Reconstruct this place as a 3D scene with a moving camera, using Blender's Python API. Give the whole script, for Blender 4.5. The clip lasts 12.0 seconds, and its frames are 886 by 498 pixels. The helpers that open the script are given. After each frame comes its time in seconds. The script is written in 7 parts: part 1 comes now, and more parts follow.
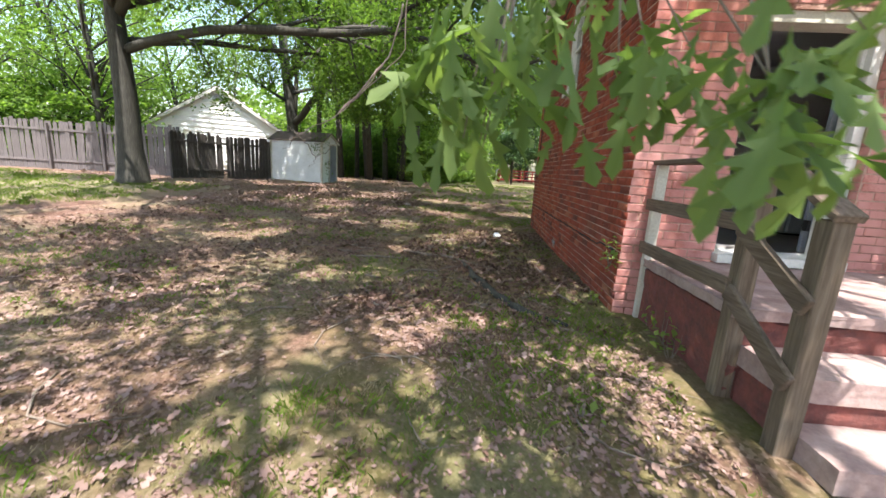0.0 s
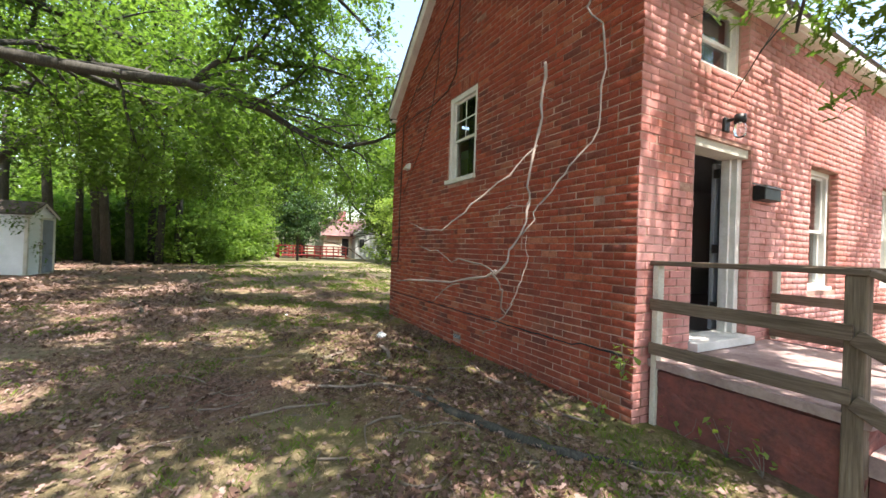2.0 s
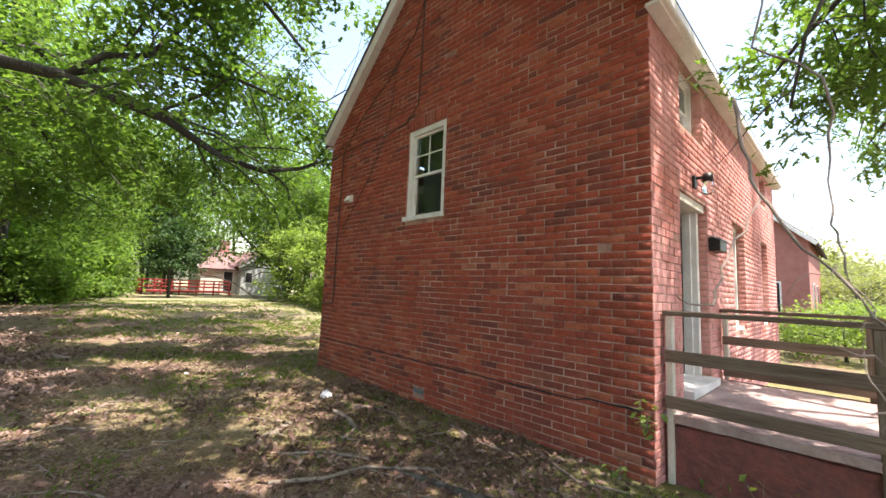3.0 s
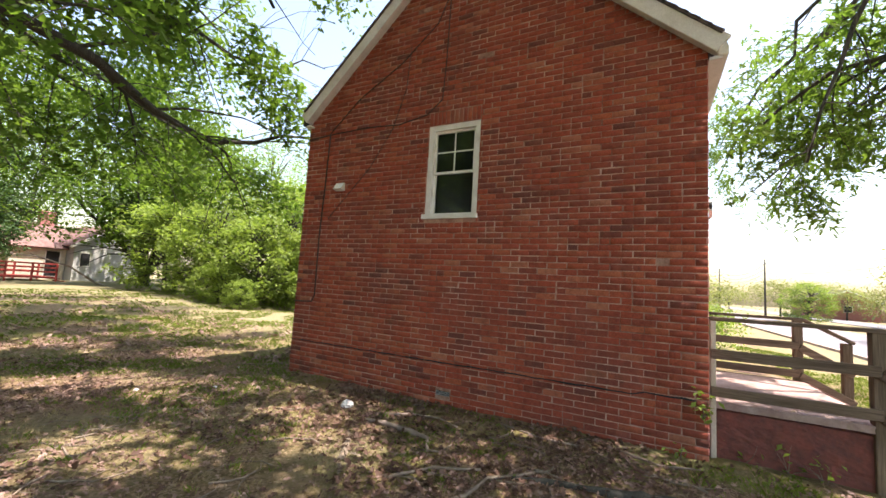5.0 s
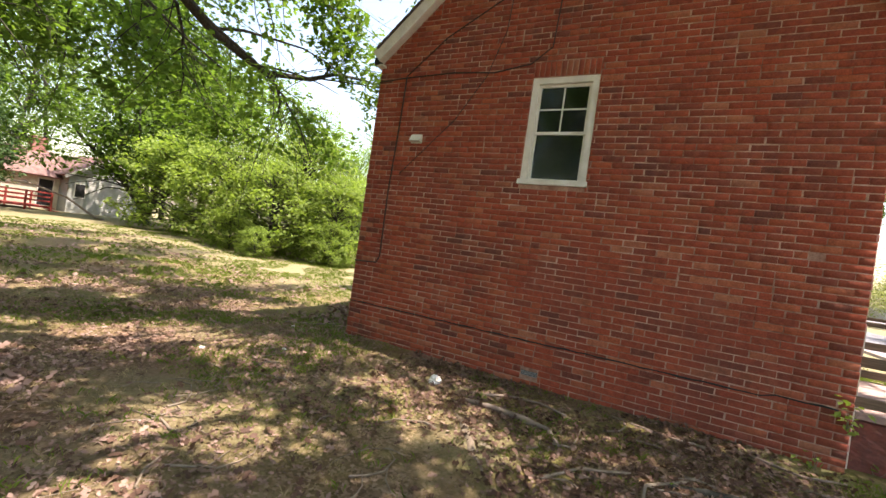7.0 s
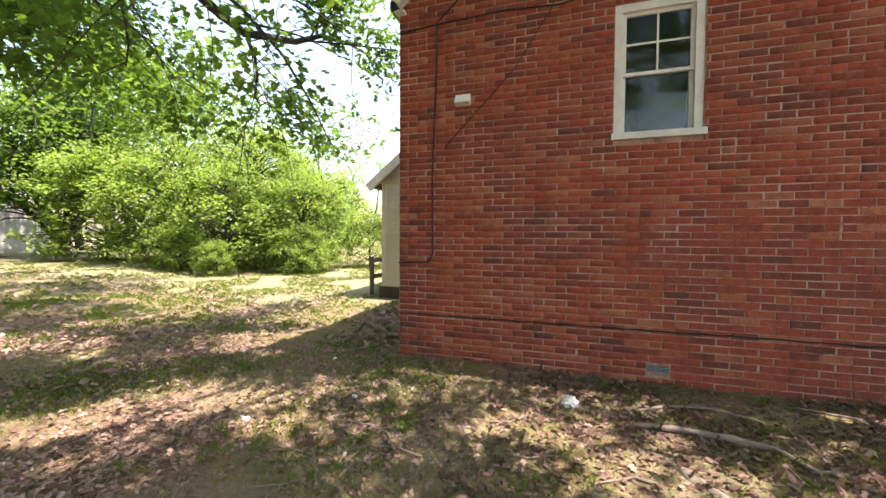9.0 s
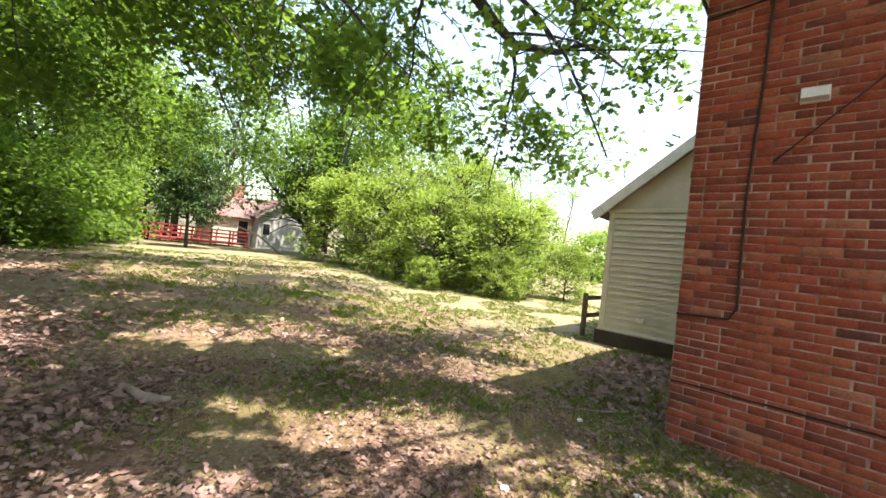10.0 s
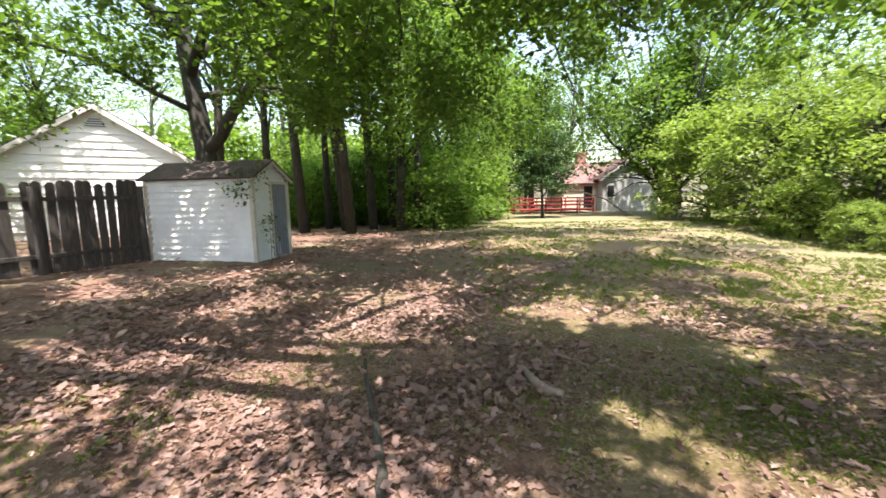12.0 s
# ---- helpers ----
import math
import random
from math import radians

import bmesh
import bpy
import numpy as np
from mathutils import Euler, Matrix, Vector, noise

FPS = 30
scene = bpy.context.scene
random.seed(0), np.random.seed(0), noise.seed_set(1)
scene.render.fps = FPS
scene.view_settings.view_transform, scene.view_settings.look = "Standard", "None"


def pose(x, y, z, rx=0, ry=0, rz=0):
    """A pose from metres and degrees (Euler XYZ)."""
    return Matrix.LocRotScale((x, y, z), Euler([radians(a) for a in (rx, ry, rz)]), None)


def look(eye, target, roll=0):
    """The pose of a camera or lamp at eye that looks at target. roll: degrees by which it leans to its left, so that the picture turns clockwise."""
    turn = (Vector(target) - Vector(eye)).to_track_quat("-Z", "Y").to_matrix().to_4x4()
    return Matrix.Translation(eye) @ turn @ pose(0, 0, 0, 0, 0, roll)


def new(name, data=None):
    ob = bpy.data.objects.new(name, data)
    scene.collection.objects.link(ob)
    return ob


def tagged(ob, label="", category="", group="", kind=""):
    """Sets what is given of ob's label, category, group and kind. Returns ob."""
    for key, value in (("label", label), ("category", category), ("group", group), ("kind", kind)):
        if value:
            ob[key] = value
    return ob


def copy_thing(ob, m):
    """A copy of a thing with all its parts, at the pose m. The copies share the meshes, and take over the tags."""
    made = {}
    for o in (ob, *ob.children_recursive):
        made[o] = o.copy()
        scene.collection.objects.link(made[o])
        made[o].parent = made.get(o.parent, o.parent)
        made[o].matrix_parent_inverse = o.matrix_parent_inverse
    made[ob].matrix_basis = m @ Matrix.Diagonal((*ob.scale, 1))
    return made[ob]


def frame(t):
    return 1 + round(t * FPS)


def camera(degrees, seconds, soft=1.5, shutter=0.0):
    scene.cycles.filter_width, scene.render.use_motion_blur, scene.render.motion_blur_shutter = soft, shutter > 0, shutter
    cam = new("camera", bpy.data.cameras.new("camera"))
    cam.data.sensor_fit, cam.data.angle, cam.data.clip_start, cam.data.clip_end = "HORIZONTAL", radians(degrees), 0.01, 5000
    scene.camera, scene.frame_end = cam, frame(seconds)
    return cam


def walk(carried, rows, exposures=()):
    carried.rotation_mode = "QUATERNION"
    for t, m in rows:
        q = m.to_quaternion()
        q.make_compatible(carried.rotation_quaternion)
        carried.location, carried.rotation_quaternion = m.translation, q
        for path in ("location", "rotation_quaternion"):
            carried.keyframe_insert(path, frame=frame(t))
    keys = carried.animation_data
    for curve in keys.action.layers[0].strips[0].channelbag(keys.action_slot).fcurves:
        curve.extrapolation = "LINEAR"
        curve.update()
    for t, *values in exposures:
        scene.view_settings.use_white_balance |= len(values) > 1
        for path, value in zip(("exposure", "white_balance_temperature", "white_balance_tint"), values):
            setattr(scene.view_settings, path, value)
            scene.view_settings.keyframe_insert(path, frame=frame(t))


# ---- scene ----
import itertools

cam = camera(97.0, 12.0, shutter=0.12)
EXPOSURES = [(0, 1.62, 6200, 13), (2.5, 1.78, 6500, 15), (5, 1.66, 6900, 20), (7, 1.68, 7200, 19), (9, 2.0, 6800, 20), (10, 1.9, 6750, 18), (12, 1.78, 6500, 18)]
PATH = [
    (0, (0.448, -0.058, 1.568), (0.3, 1.896, 1.167), 3.5),
    (0.5, (-0.097, 0.314, 1.696), (0.003, 2.303, 1.508), 2.5),
    (1, (-0.533, 0.531, 1.714), (0.006, 2.452, 1.568), 2.3),
    (1.5, (-0.87, 0.972, 1.673), (-0.061, 2.794, 1.503), 1.3),
    (2, (-1.268, 1.421, 1.771), (-0.32, 3.182, 1.78), 2.0),
    (2.5, (-1.505, 1.802, 1.813), (-0.229, 3.339, 1.908), 0.1),
    (2.7, (-1.622, 2.063, 1.829), (-0.306, 3.562, 1.97), 1.0),
    (4.5, (-2.761, 3.706, 1.981), (-1.079, 4.731, 2.33), 3.0),
    (5, (-3.037, 4.157, 1.911), (-1.274, 5.085, 2.095), 3.4),
    (5.5, (-3.258, 4.65, 1.966), (-1.407, 5.4, 2.054), 5.9),
    (6, (-3.4, 4.781, 1.969), (-1.447, 5.195, 2.084), 6.2),
    (6.5, (-3.202, 5.18, 1.923), (-1.235, 5.494, 2.097), 2.9),
    (7, (-3.175, 5.586, 1.896), (-1.376, 6.461, 1.885), 8.0),
    (7.2, (-3.168, 5.776, 1.895), (-1.329, 6.561, 1.889), 7.6),
    (8.8, (-2.755, 7.263, 1.872), (-0.902, 8.013, 1.831), 3.7),
    (9, (-2.692, 7.428, 1.833), (-0.796, 8.059, 1.768), 0.3),
    (9.5, (-2.523, 8.029, 1.919), (-0.886, 9.169, 2.059), -0.4),
    (10, (-2.459, 8.539, 1.805), (-1.023, 9.931, 1.833), 6.4),
    (10.5, (-2.218, 8.881, 1.783), (-0.786, 10.262, 1.588), 0.2),
    (11, (-2.108, 9.208, 1.854), (-1.095, 10.924, 1.689), -0.3),
    (11.5, (-2.294, 9.347, 1.898), (-1.776, 11.268, 1.687), 0.1),
    (12, (-2.45, 9.389, 1.902), (-2.49, 11.372, 1.647), -1.1),
]
walk(cam, [(t, look(eye, target, roll)) for t, eye, target, roll in PATH], EXPOSURES)

# ---- light ----
SUN_ELEV, SUN_AZ = 68.0, 8.0  # degrees above the horizon; degrees from -y towards +x
sun_way = Vector((math.sin(radians(SUN_AZ)) * math.cos(radians(SUN_ELEV)), -math.cos(radians(SUN_AZ)) * math.cos(radians(SUN_ELEV)), math.sin(radians(SUN_ELEV))))
world = bpy.data.worlds.new("world")
scene.world = world
world.use_nodes = True
wn = world.node_tree
sky = wn.nodes.new("ShaderNodeTexSky")
sky.sky_type, sky.sun_disc = "NISHITA", False
sky.sun_elevation, sky.sun_rotation = radians(SUN_ELEV), radians(180 - SUN_AZ)
sky.dust_density, sky.ozone_density, sky.air_density = 2.5, 1.4, 1.5
wn.links.new(sky.outputs[0], wn.nodes["Background"].inputs[0])
wn.nodes["Background"].inputs[1].default_value = 0.15
sun_lamp = new("sun", bpy.data.lights.new("sun", "SUN"))
sun_lamp.data.energy, sun_lamp.data.angle, sun_lamp.data.color = 5.0, radians(0.53), (1.0, 0.94, 0.84)
sun_lamp.matrix_world = look(sun_way * 60, (0, 0, 0))


# ---- materials ----
class Mat:
    """A node material, with short helpers for its nodes."""

    def __init__(self, name):
        self.m = bpy.data.materials.new(name)
        self.m.use_nodes = True
        self.t = self.m.node_tree
        self.b = self.t.nodes["Principled BSDF"]
        self.out = self.t.nodes["Material Output"]
        self.b.inputs["Specular IOR Level"].default_value = 0.3

    def n(self, kind, **v):
        node = self.t.nodes.new(kind)
        for k, x in v.items():
            if k in node.inputs:
                node.inputs[k].default_value = x
            else:
                setattr(node, k, x)
        return node

    def l(self, a, b):
        self.t.links.new(a, b)

    def coords(self, scale=(1, 1, 1), world=True):
        mp = self.n("ShaderNodeMapping")
        mp.inputs["Scale"].default_value = scale
        if world:
            self.l(self.n("ShaderNodeNewGeometry").outputs["Position"], mp.inputs[0])
        else:
            self.l(self.n("ShaderNodeTexCoord").outputs["Object"], mp.inputs[0])
        return mp.outputs[0]

    def noise(self, scale, detail=4.0, rough=0.55, stretch=(1, 1, 1), world=True, distort=0.0):
        x = self.n("ShaderNodeTexNoise")
        x.inputs["Scale"].default_value, x.inputs["Detail"].default_value = scale, detail
        x.inputs["Roughness"].default_value, x.inputs["Distortion"].default_value = rough, distort
        self.l(self.coords(stretch, world), x.inputs["Vector"])
        return x.outputs["Fac"]

    def ramp(self, fac, stops):
        r = self.n("ShaderNodeValToRGB")
        e = r.color_ramp.elements
        while len(e) < len(stops):
            e.new(0.5)
        for i, (p, c) in enumerate(stops):
            e[i].position = p
            e[i].color = (*c, 1) if len(c) == 3 else (c[0], c[0], c[0], 1)
        self.l(fac, r.inputs[0])
        return r.outputs[0]

    def mix(self, fac, a, b, mode="MIX"):
        x = self.n("ShaderNodeMix", data_type="RGBA", blend_type=mode)
        for sock, val in ((x.inputs[0], fac), (x.inputs[6], a), (x.inputs[7], b)):
            if isinstance(val, (int, float)):
                sock.default_value = val
            elif isinstance(val, tuple):
                sock.default_value = (*val, 1)
            else:
                self.l(val, sock)
        return x.outputs[2]

    def bump(self, fac, strength=0.4, dist=0.01):
        x = self.n("ShaderNodeBump")
        x.inputs["Strength"].default_value, x.inputs["Distance"].default_value = strength, dist
        self.l(fac, x.inputs["Height"])
        self.l(x.outputs[0], self.b.inputs["Normal"])

    def colour(self, c):
        if isinstance(c, tuple):
            self.b.inputs["Base Color"].default_value = (*c, 1)
        else:
            self.l(c, self.b.inputs["Base Color"])

    def set(self, rough=0.8, metal=0.0, spec=0.3):
        self.b.inputs["Roughness"].default_value = rough
        self.b.inputs["Metallic"].default_value = metal
        self.b.inputs["Specular IOR Level"].default_value = spec
        return self.m


def island(m):
    return m.n("ShaderNodeNewGeometry").outputs["Random Per Island"]


def per_object(m):
    return m.n("ShaderNodeObjectInfo").outputs["Random"]


def mat_leaf(name, low, mid, high, glow=0.5):
    m = Mat(name)
    soft = tuple(0.35 * a + 0.65 * b for a, b in zip(high, mid))
    col = m.ramp(island(m), [(0.0, tuple(0.5 * a + 0.5 * b for a, b in zip(low, mid))), (0.5, mid), (1.0, soft)])
    big = m.ramp(m.noise(0.35, 2), [(0.35, (0.75,)), (0.65, (1.15,))])
    col = m.mix(1.0, col, big, "MULTIPLY")
    m.colour(col)
    m.set(0.65, 0, 0.2)
    tr = m.n("ShaderNodeBsdfTranslucent")
    m.l(m.mix(1.0, col, (1.3, 1.4, 0.6), "MULTIPLY"), tr.inputs[0])
    mx = m.n("ShaderNodeMixShader")
    mx.inputs[0].default_value = glow
    m.l(m.b.outputs[0], mx.inputs[1]), m.l(tr.outputs[0], mx.inputs[2])
    m.l(mx.outputs[0], m.out.inputs[0])
    return m.m


def mat_plain(name, a, b, scale=6.0, rough=0.8, bump=0.2, stretch=(1, 1, 1), metal=0.0, spec=0.3, world=True, fine=60.0):
    """Two near colours in soft patches, with a finer grain and relief over them."""
    m = Mat(name)
    base = m.mix(m.ramp(m.noise(scale, 5, 0.6, stretch, world), [(0.3, (0.0,)), (0.7, (1.0,))]), a, b)
    grain = m.noise(fine, 3, 0.6, stretch, world)
    m.colour(m.mix(0.6, base, m.ramp(grain, [(0.25, (0.72,)), (0.75, (1.2,))]), "MULTIPLY"))
    if bump:
        m.bump(grain, bump, 0.006)
    return m.set(rough, metal, spec)


def mat_brick(name, pick, sun_wash=0.0):
    m = Mat(name)
    rnd = pick(m)
    col = m.ramp(rnd, [(0.0, (0.15, 0.05, 0.038)), (0.1, (0.24, 0.06, 0.038)), (0.35, (0.29, 0.064, 0.037)), (0.7, (0.34, 0.073, 0.041)), (0.92, (0.37, 0.1, 0.052)), (1.0, (0.4, 0.15, 0.09))])
    # fine grain, then sooty and chalky patches that cross the joints
    col = m.mix(0.75, col, m.ramp(m.noise(55, 5, 0.7), [(0.25, (0.5,)), (0.75, (1.4,))]), "MULTIPLY")
    col = m.mix(0.6, col, m.ramp(m.noise(14, 4, 0.65), [(0.3, (0.6,)), (0.7, (1.25,))]), "MULTIPLY")
    col = m.mix(m.ramp(m.noise(1.3, 6, 0.65), [(0.45, (0.0,)), (0.75, (0.55,))]), col, (0.1, 0.05, 0.045))
    col = m.mix(m.ramp(m.noise(3.1, 5, 0.7), [(0.58, (0.0,)), (0.72, (0.5,))]), col, (0.08, 0.05, 0.04))
    col = m.mix(m.ramp(m.noise(2.2, 6, 0.7, (1, 1, 0.6)), [(0.56, (0.0,)), (0.78, (0.4,))]), col, (0.4, 0.17, 0.12))
    # pale pink layer: worn paint plus the sun's brightness on the front
    if sun_wash:
        col = m.mix(m.ramp(m.noise(0.9, 5, 0.6), [(0.3, (0.25 * sun_wash,)), (0.6, (sun_wash,))]), col, (0.6, 0.3, 0.27))
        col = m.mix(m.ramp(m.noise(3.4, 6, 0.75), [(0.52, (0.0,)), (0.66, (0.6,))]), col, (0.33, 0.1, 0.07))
    m.colour(col)
    m.bump(m.noise(90, 5, 0.75), 0.8, 0.006)
    return m.set(0.88, 0, 0.2)


def mat_wood(name, a, b, axis=2, rough=0.85, world=False):
    m = Mat(name)
    st = [9.0, 9.0, 9.0]
    st[axis] = 0.5
    grain = m.noise(6, 6, 0.65, tuple(st), world, 0.3)
    col = m.ramp(grain, [(0.28, tuple(0.45 * v for v in a)), (0.5, a), (0.75, b)])
    col = m.mix(m.ramp(m.noise(2.5, 4, 0.6, (1, 1, 1), world), [(0.4, (0.0,)), (0.75, (0.5,))]), col, tuple(0.55 * v for v in a))
    col = m.mix(0.35, col, m.ramp(per_object(m), [(0.0, (0.7,)), (1.0, (1.25,))]), "MULTIPLY")
    m.colour(col)
    m.bump(grain, 0.6, 0.006)
    return m.set(rough, 0, 0.2)


M = {}
M["brick"] = mat_brick("brick", per_object)
M["brick_stuff"] = mat_brick("brick_joined", island)
# front bricks: paler copy with sunlight and pink paint in the colour
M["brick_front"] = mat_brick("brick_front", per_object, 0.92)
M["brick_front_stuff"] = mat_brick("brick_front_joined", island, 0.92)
g = Mat("mortar")
lime = g.mix(g.ramp(g.noise(2.6, 6, 0.7), [(0.36, (0.0,)), (0.62, (1.0,))]), (0.2, 0.09, 0.065), (0.5, 0.325, 0.26))
g.colour(g.mix(0.7, lime, g.ramp(g.noise(40, 4, 0.7), [(0.3, (0.6,)), (0.7, (1.25,))]), "MULTIPLY"))
g.bump(g.noise(60, 4, 0.7), 0.8, 0.006)
M["mortar"] = g.set(0.95, 0, 0.1)
M["pink_paint"] = mat_plain("worn_pink_paint", (0.42, 0.2, 0.19), (0.3, 0.12, 0.1), 7, 0.8, 0.35)
M["white_paint"] = mat_plain("white_paint", (0.74, 0.73, 0.69), (0.58, 0.56, 0.51), 5, 0.6, 0.15, fine=90)
M["garage_paint"] = mat_plain("bright_white_paint", (0.85, 0.85, 0.84), (0.76, 0.76, 0.76), 3, 0.55, 0.1)
M["cream_paint"] = mat_plain("weathered_cream_paint", (0.6, 0.57, 0.48), (0.45, 0.41, 0.33), 4, 0.7, 0.3)
M["vinyl"] = mat_plain("white_siding", (0.8, 0.8, 0.8), (0.66, 0.66, 0.65), 2.5, 0.6, 0.1)
M["beige_vinyl"] = mat_plain("beige_siding", (0.62, 0.57, 0.47), (0.52, 0.47, 0.38), 2.5, 0.6, 0.1)
M["grey_siding"] = mat_plain("grey_siding", (0.38, 0.39, 0.38), (0.3, 0.31, 0.3), 2.0, 0.7, 0.1)
M["shingle"] = mat_plain("roof_shingle", (0.055, 0.045, 0.04), (0.1, 0.075, 0.065), 8, 0.95, 0.7)
M["red_roof"] = mat_plain("red_roof", (0.22, 0.15, 0.14), (0.15, 0.075, 0.07), 5, 0.9, 0.3)
M["rail_wood"] = mat_wood("weathered_rail_wood", (0.16, 0.12, 0.085), (0.25, 0.2, 0.15))
M["rail_wood_long"] = mat_wood("weathered_rail_board", (0.15, 0.11, 0.08), (0.24, 0.19, 0.145), axis=1)
M["fence_wood"] = mat_wood("dark_fence_wood", (0.07, 0.062, 0.056), (0.13, 0.12, 0.11))
M["fence_pale"] = mat_wood("grey_fence_wood", (0.15, 0.132, 0.13), (0.25, 0.215, 0.21))
M["deck_wood"] = mat_wood("red_deck_wood", (0.27, 0.045, 0.04), (0.36, 0.09, 0.075))
M["concrete"] = mat_plain("concrete", (0.4, 0.3, 0.27), (0.25, 0.165, 0.15), 5, 0.9, 0.7, fine=35)
M["concrete_side"] = mat_plain("red_stained_concrete", (0.22, 0.07, 0.055), (0.11, 0.05, 0.045), 9, 0.9, 1.0, fine=35)
M["foundation"] = mat_plain("dark_stained_block", (0.085, 0.062, 0.045), (0.05, 0.042, 0.03), 4, 0.95, 0.8)
# far brick with distance haze mixed into its red
M["far_brick"] = mat_plain("faded_far_brick", (0.34, 0.15, 0.125), (0.27, 0.11, 0.09), 3, 0.9, 0.2)
M["walk"] = mat_plain("pale_walk", (0.42, 0.34, 0.29), (0.3, 0.23, 0.19), 1.5, 0.9, 0.3)
M["asphalt"] = mat_plain("asphalt", (0.2, 0.19, 0.2), (0.15, 0.145, 0.15), 0.8, 0.9, 0.3)
# near-black that stands for unlit depth, as in rooms behind glass
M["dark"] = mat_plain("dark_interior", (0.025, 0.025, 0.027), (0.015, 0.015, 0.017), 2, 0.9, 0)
M["room"] = mat_plain("room_wall", (0.78, 0.78, 0.78), (0.7, 0.7, 0.7), 1.5, 0.9, 0)
M["room_floor"] = mat_plain("room_floor", (0.3, 0.29, 0.28), (0.22, 0.21, 0.2), 2, 0.5, 0)
M["fridge"] = mat_plain("grey_enamel", (0.5, 0.52, 0.54), (0.42, 0.44, 0.46), 2, 0.35, 0)
M["metal_black"] = mat_plain("black_metal", (0.02, 0.02, 0.022), (0.035, 0.033, 0.03), 20, 0.45, 0.05, metal=0.4)
M["metal_grey"] = mat_plain("grey_metal", (0.3, 0.32, 0.34), (0.22, 0.24, 0.26), 10, 0.5, 0.05, metal=0.3)
M["cable"] = mat_plain("black_cable", (0.035, 0.022, 0.02), (0.05, 0.03, 0.025), 10, 0.7, 0)
M["door_paint"] = mat_plain("grey_door_paint", (0.25, 0.27, 0.3), (0.19, 0.2, 0.23), 4, 0.6, 0.1)
M["door_blue"] = mat_plain("slate_door_paint", (0.2, 0.22, 0.25), (0.15, 0.16, 0.18), 4, 0.7, 0.2)
M["bark"] = mat_wood("oak_bark", (0.06, 0.057, 0.048), (0.12, 0.113, 0.098), world=True, rough=0.95)
M["twig"] = mat_plain("twig_bark", (0.15, 0.115, 0.085), (0.24, 0.2, 0.16), 12, 0.9, 0.4)
M["vine"] = mat_plain("dead_vine", (0.15, 0.115, 0.095), (0.27, 0.215, 0.18), 8, 0.9, 0.4)
M["white_trash"] = mat_plain("white_plastic", (0.75, 0.75, 0.74), (0.6, 0.6, 0.6), 15, 0.5, 0.1)
M["leaf"] = mat_leaf("oak_leaf", (0.055, 0.1, 0.026), (0.1, 0.17, 0.038), (0.18, 0.25, 0.07), 0.58)
M["leaf_low"] = mat_leaf("low_oak_leaf", (0.08, 0.13, 0.05), (0.17, 0.25, 0.085), (0.34, 0.42, 0.17), 0.5)
M["leaf_far"] = mat_leaf("wood_leaf", (0.08, 0.14, 0.035), (0.15, 0.24, 0.06), (0.27, 0.36, 0.11), 0.62)
# olive leaves by the road, their colour dulled by haze
M["leaf_olive"] = mat_leaf("olive_leaf", (0.12, 0.14, 0.06), (0.19, 0.21, 0.1), (0.26, 0.27, 0.14), 0.45)
M["leaf_bush"] = mat_leaf("bush_leaf", (0.09, 0.14, 0.035), (0.18, 0.25, 0.065), (0.3, 0.37, 0.12), 0.5)
M["leaf_pine"] = mat_leaf("pine_needle", (0.035, 0.07, 0.028), (0.05, 0.095, 0.036), (0.07, 0.13, 0.05), 0.25)
M["grass"] = mat_leaf("grass_blade", (0.08, 0.12, 0.02), (0.13, 0.19, 0.03), (0.26, 0.25, 0.08), 0.35)
M["dead_leaf"] = mat_leaf("dead_leaf", (0.12, 0.078, 0.06), (0.25, 0.162, 0.136), (0.44, 0.33, 0.29), 0.1)

M["pale_leaf"] = mat_leaf("pale_leaf", (0.26, 0.2, 0.16), (0.34, 0.27, 0.21), (0.42, 0.35, 0.28), 0.1)
M["straw"] = mat_leaf("dry_straw", (0.2, 0.15, 0.09), (0.32, 0.25, 0.15), (0.46, 0.38, 0.26), 0.2)
M["dead_leaf_dark"] = mat_leaf("damp_dead_leaf", (0.05, 0.028, 0.022), (0.11, 0.062, 0.046), (0.2, 0.125, 0.095), 0.1)

g = Mat("glass")
g.b.inputs["Transmission Weight"].default_value, g.b.inputs["IOR"].default_value = 1.0, 1.45
g.colour((0.9, 0.95, 0.95))
M["glass"] = g.set(0.03, 0, 0.5)

g = Mat("ground")
soil = g.mix(g.ramp(g.noise(1.7, 6, 0.65), [(0.35, (0.0,)), (0.65, (1.0,))]), (0.125, 0.068, 0.05), (0.28, 0.168, 0.128))
soil = g.mix(0.85, soil, g.ramp(g.noise(28, 5, 0.7), [(0.3, (0.5,)), (0.7, (1.4,))]), "MULTIPLY")
litter = g.n("ShaderNodeTexVoronoi")
litter.inputs["Scale"].default_value = 42
g.l(g.coords(), litter.inputs["Vector"])
lit = g.ramp(litter.outputs["Color"], [(0.2, (0.06, 0.036, 0.027)), (0.55, (0.18, 0.112, 0.083)), (0.9, (0.38, 0.28, 0.225))])
soil = g.mix(g.ramp(g.noise(0.9, 5, 0.6), [(0.4, (0.15,)), (0.6, (0.75,))]), soil, lit)
lawn = g.mix(g.noise(11, 5, 0.7), (0.12, 0.13, 0.06), (0.3, 0.24, 0.155))
moss = g.mix(g.noise(17, 5, 0.7), (0.07, 0.095, 0.018), (0.2, 0.2, 0.045))
lawn = g.mix(0.7, lawn, g.ramp(g.noise(50, 3, 0.7), [(0.3, (0.55,)), (0.7, (1.35,))]), "MULTIPLY")
sep = g.n("ShaderNodeSeparateXYZ")
g.l(g.n("ShaderNodeNewGeometry").outputs["Position"], sep.inputs[0])


